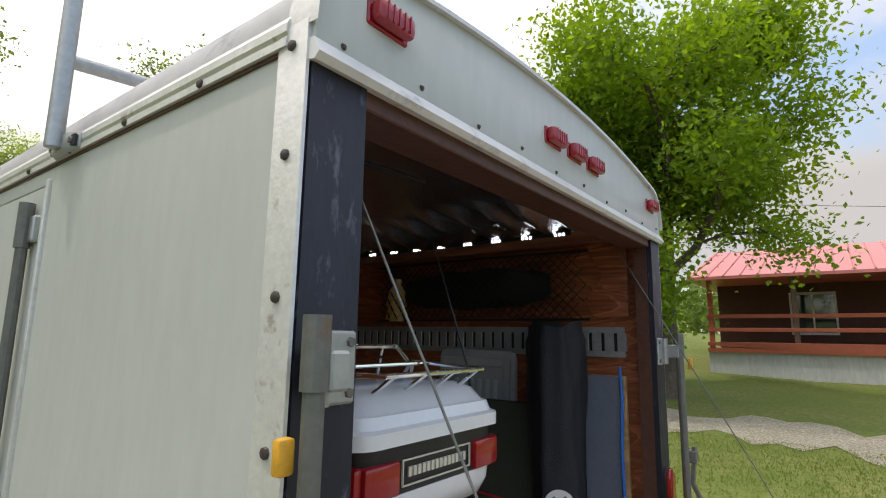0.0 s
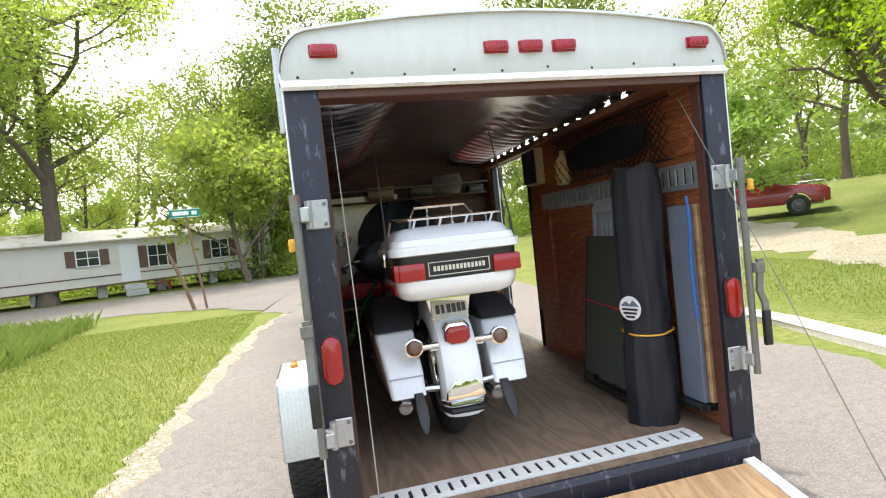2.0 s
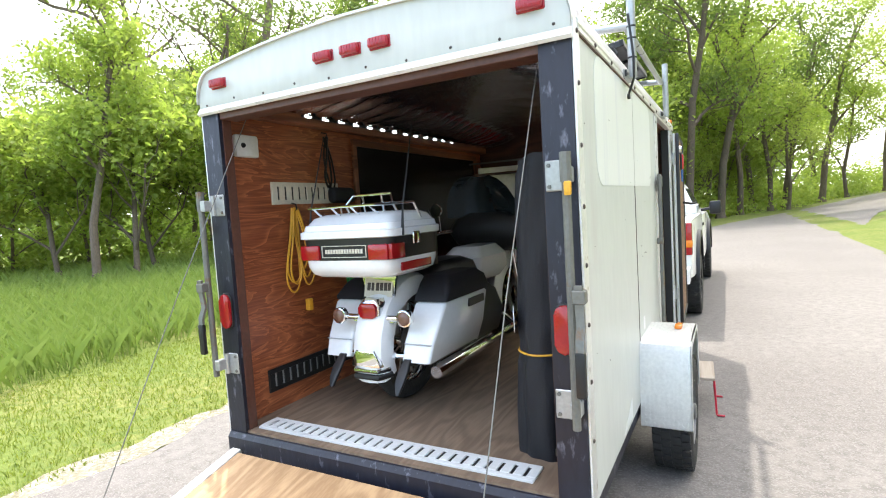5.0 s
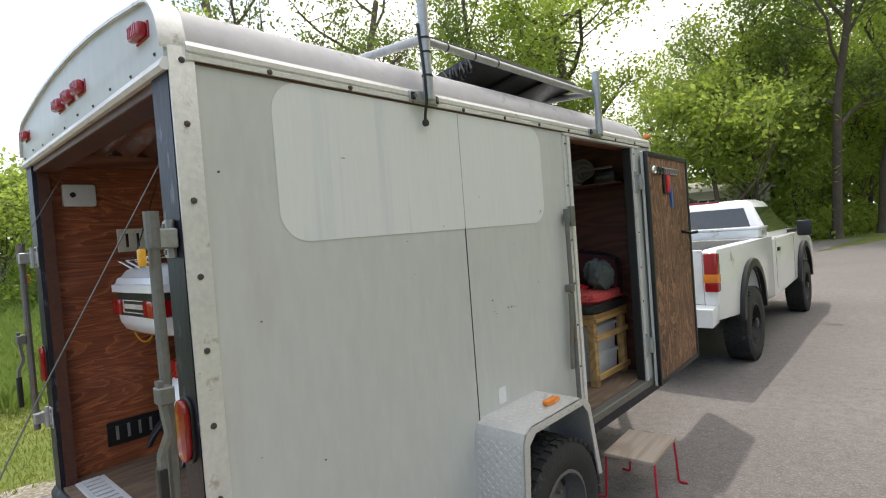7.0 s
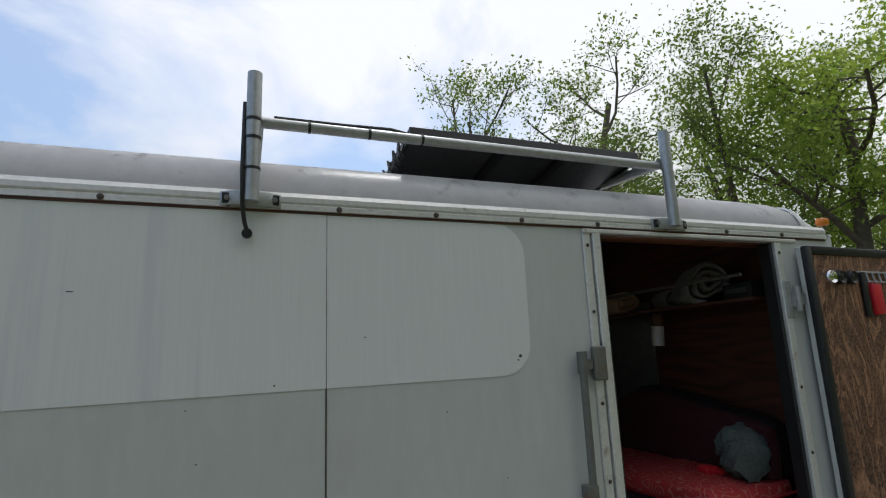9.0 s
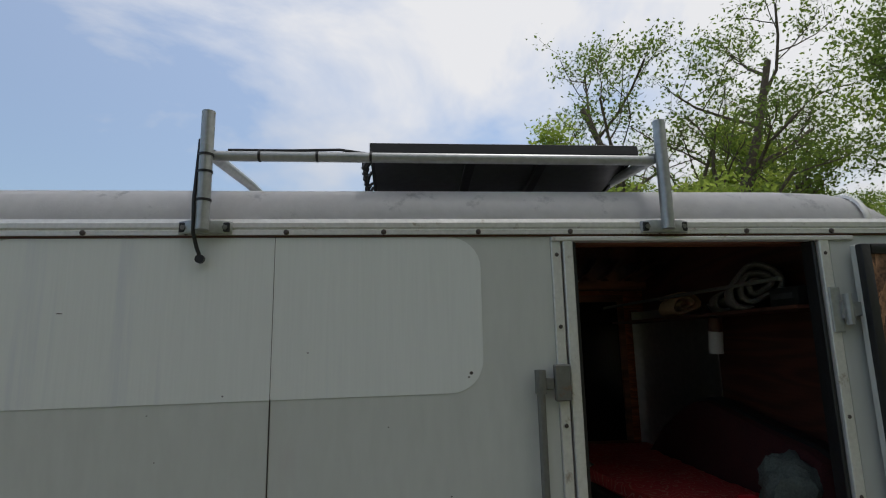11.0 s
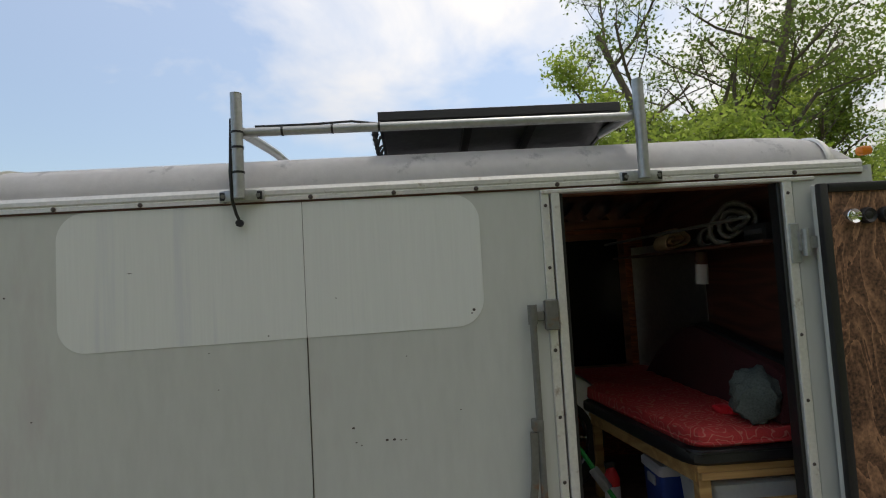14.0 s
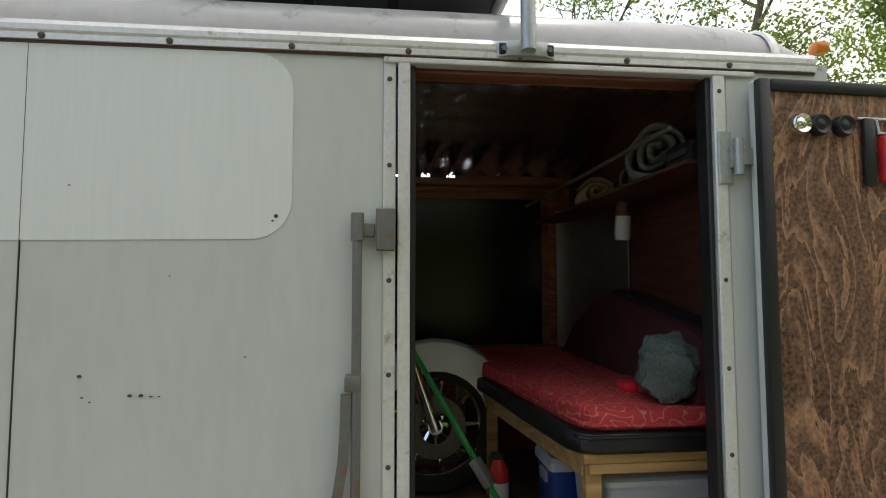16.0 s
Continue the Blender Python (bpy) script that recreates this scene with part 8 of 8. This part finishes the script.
box(bm, 1.85, 1.9, -0.85, 0.05, 0.80, 2.5)
part("door", bm, M_SHUTTER, hs, "dark front door")

# ---- shed ----
sd = thing("shed", pose(28.5, 12.5, gz(28.5, 12.5) - 0.05, 0, 0, 20), "weathered grey-white garden shed with open doorway", "shed")
bm = B()
for x0, x1, y0, y1, z0, z1 in ((-0.1, 0.0, -3.6, -1.2, 0, 2.4), (-0.1, 0.0, -0.2, 3.6, 0, 2.4), (-0.1, 0.0, -1.2, -0.2, 2.0, 2.4), (3.4, 3.5, -3.6, 3.6, 0, 2.4), (0.0, 3.4, -3.6, -3.5, 0, 2.4), (0.0, 3.4, 3.5, 3.6, 0, 2.4)):
    box(bm, x0, x1, y0, y1, z0, z1)
part("wall", bm, M_SHED, sd)
bm = B()
extrude(bm, [(-0.5, 2.36), (-0.5, 2.46), (3.8, 2.86), (3.8, 2.76)], 'y', -3.9, 3.9, 0.01)
part("roof", bm, M_TRIM, sd, "pale metal roof", smooth=0)
bm = B()
box(bm, -0.35, -0.12, -2.0, -1.75, 0.0, 2.1, 0.01, 1, pose(0, 0, 0, 6, 0, 0))
part("leaning_plank", bm, M_REDWOOD, sd)
for y in (0.95, 2.65):
    bm = B()
    box(bm, -0.13, -0.1, y - 0.8, y + 0.8, 0.05, 2.1, 0.01, 1)
    part("door", bm, M_SIDING, sd, "pale closed door leaf")


# ---- parked vehicles ----
def parked(name, at, turn, paint, label, length, height, pick):
    v = thing(name, pose(at[0], at[1], gz(at[0], at[1]), 0, 0, turn), label, "car")
    h = length / 2
    bm = B()
    low = [(-h, 0.42), (-h, 0.95), (-h + 0.1, 1.02), (h - 1.35, 1.02), (h - 0.2, 0.93), (h, 0.80), (h, 0.40)] + arch(h - 0.85, 0.36, 0.38, 0, 180, 8) + arch(-h + 0.85, 0.36, 0.38, 0, 180, 8)
    extrude(bm, low, 'x', -0.88, 0.88, 0.03)
    part("car_body", bm, paint, v)
    y0, y1 = (0.1, h - 1.25) if pick else (-h + 0.1, h - 1.2)
    bm = B()
    secs = [[(a, b, z) for a, b in rrect(-w, w, y0 + i, y1 - j, 0.08, 3)] for z, w, i, j in ((1.0, 0.84, 0.0, 0.0), (1.06, 0.82, 0.02, 0.1), (height - 0.08, 0.68, 0.22, 0.75), (height, 0.6, 0.3, 0.85))]
    loft(bm, secs)
    cab_ = part("cabin", bm, paint, v)
    for sx in (-1, 1):
        bm = B()
        pts = [(y0 + 0.12, 1.08), (y1 - 0.22, 1.08), (y1 - 0.72, height - 0.12), (y0 + 0.28, height - 0.12)]
        k = (0.82 - 0.68) / (height - 0.08 - 1.06)
        A = [bm.verts.new((sx * (0.828 - k * (z - 1.06)), y, z)) for y, z in pts]
        C = [bm.verts.new((sx * (0.80 - k * (z - 1.06)), y, z)) for y, z in pts]
        bm.faces.new(A)
        bm.faces.new(list(reversed(C)))
        bridge(bm, A, C)
        part("side_window", bm, M_GLASS, cab_)
        for y in (h - 0.85, -h + 0.85):
            wheel(v, sx * 0.79, y, 0.33, 0.2, sx, lugs=False)
        bm = B()
        box(bm, sx * 0.58, sx * 0.86, h - 0.03, h + 0.02, 0.66, 0.80, 0.02)
        part("headlight", bm, M_WHITEPL, v)
        bm = B()
        box(bm, sx * 0.70, sx * 0.86, -h - 0.015, -h + 0.04, 0.70, 0.92, 0.015)
        part("rear_lamp", bm, M_RED, v)
    bm = B()
    box(bm, -0.5, 0.5, h - 0.02, h + 0.02, 0.55, 0.78, 0.01)
    part("grille", bm, M_BLACK, v)
    bm = B()
    extrude(bm, [(-0.62, 1.10), (0.62, 1.10), (0.56, height - 0.14), (-0.56, height - 0.14)], 'y', -0.006, 0.0)
    kk = 0.22 / (height - 1.14)
    bm.transform(Matrix(((1, 0, 0, 0), (0, 1, kk, y0 + 0.005 - 1.06 * kk), (0, 0, 1, 0), (0, 0, 0, 1))))
    part("rear_window", bm, M_GLASS, cab_)
    return v


parked("red_car", (14.0, 13.6), 222, M_CARRED, "dark red sport utility car parked on the lawn", 4.6, 1.70, False)
parked("blue_pickup", (15.0, 22.5), -25, M_CARBLUE, "grey-blue pickup parked beyond the lawn", 5.0, 1.65, True)

# ---- utility pole and lines ----
up_ = thing("utility_pole", (13.2, 21.0, gz(13.2, 21)), "tall weathered wooden utility pole", "pole")
bm = B()
tube(bm, [(0, 0, -0.2), (0.02, 0, 4.5), (0, 0, 9.2)], [0.15, 0.13, 0.10], 10)
part("pole", bm, M_POLE, up_)
bm = B()
box(bm, -1.1, 1.1, -0.05, 0.05, 8.6, 8.72, 0.01, 1)
part("crossarm", bm, M_POLE, up_)
for a, b, sag in (((13.2, 21, 9.6), (20.5, -5.0, 5.6), 0.5),):
    bm = B()
    A, C = Vector(a), Vector(b)
    tube(bm, [A.lerp(C, t / 12) - Vector((0, 0, sag * 4 * (t / 12) * (1 - t / 12))) for t in range(13)], 0.009, 5)
    tagged(part("power_line", bm, M_BLACK), "thin black overhead power line", "cable", "overhead lines")
bu = thing("garden_cart", pose(17.5, 14.5, gz(17.5, 14.5), 0, 0, 30), "small dark utility cart on the lawn", "cart")
bm = B()
box(bm, -0.9, 0.9, -0.5, 0.5, 0.42, 0.50, 0.01)
part("cart_bed", bm, M_BLACK, bu)
for sx in (-0.7, 0.7):
    for sy in (-1, 1):
        bm = B()
        lathe(bm, [(0.20, -0.05), (0.24, 0.0), (0.20, 0.05)], (sx, sy * 0.5, 0.24), (0, 1, 0), 16)
        part("cart_wheel", bm, M_RUBBER, bu)
bm = B()
tube(bm, [(-0.9, -0.45, 0.5), (-0.9, -0.45, 1.0), (-0.9, 0.45, 1.0), (-0.9, 0.45, 0.5)], 0.02, 6)
tube(bm, [(0.9, -0.45, 0.5), (0.9, -0.45, 0.8), (0.9, 0.45, 0.8), (0.9, 0.45, 0.5)], 0.02, 6)
part("cart_rail", bm, M_GALV, bu)
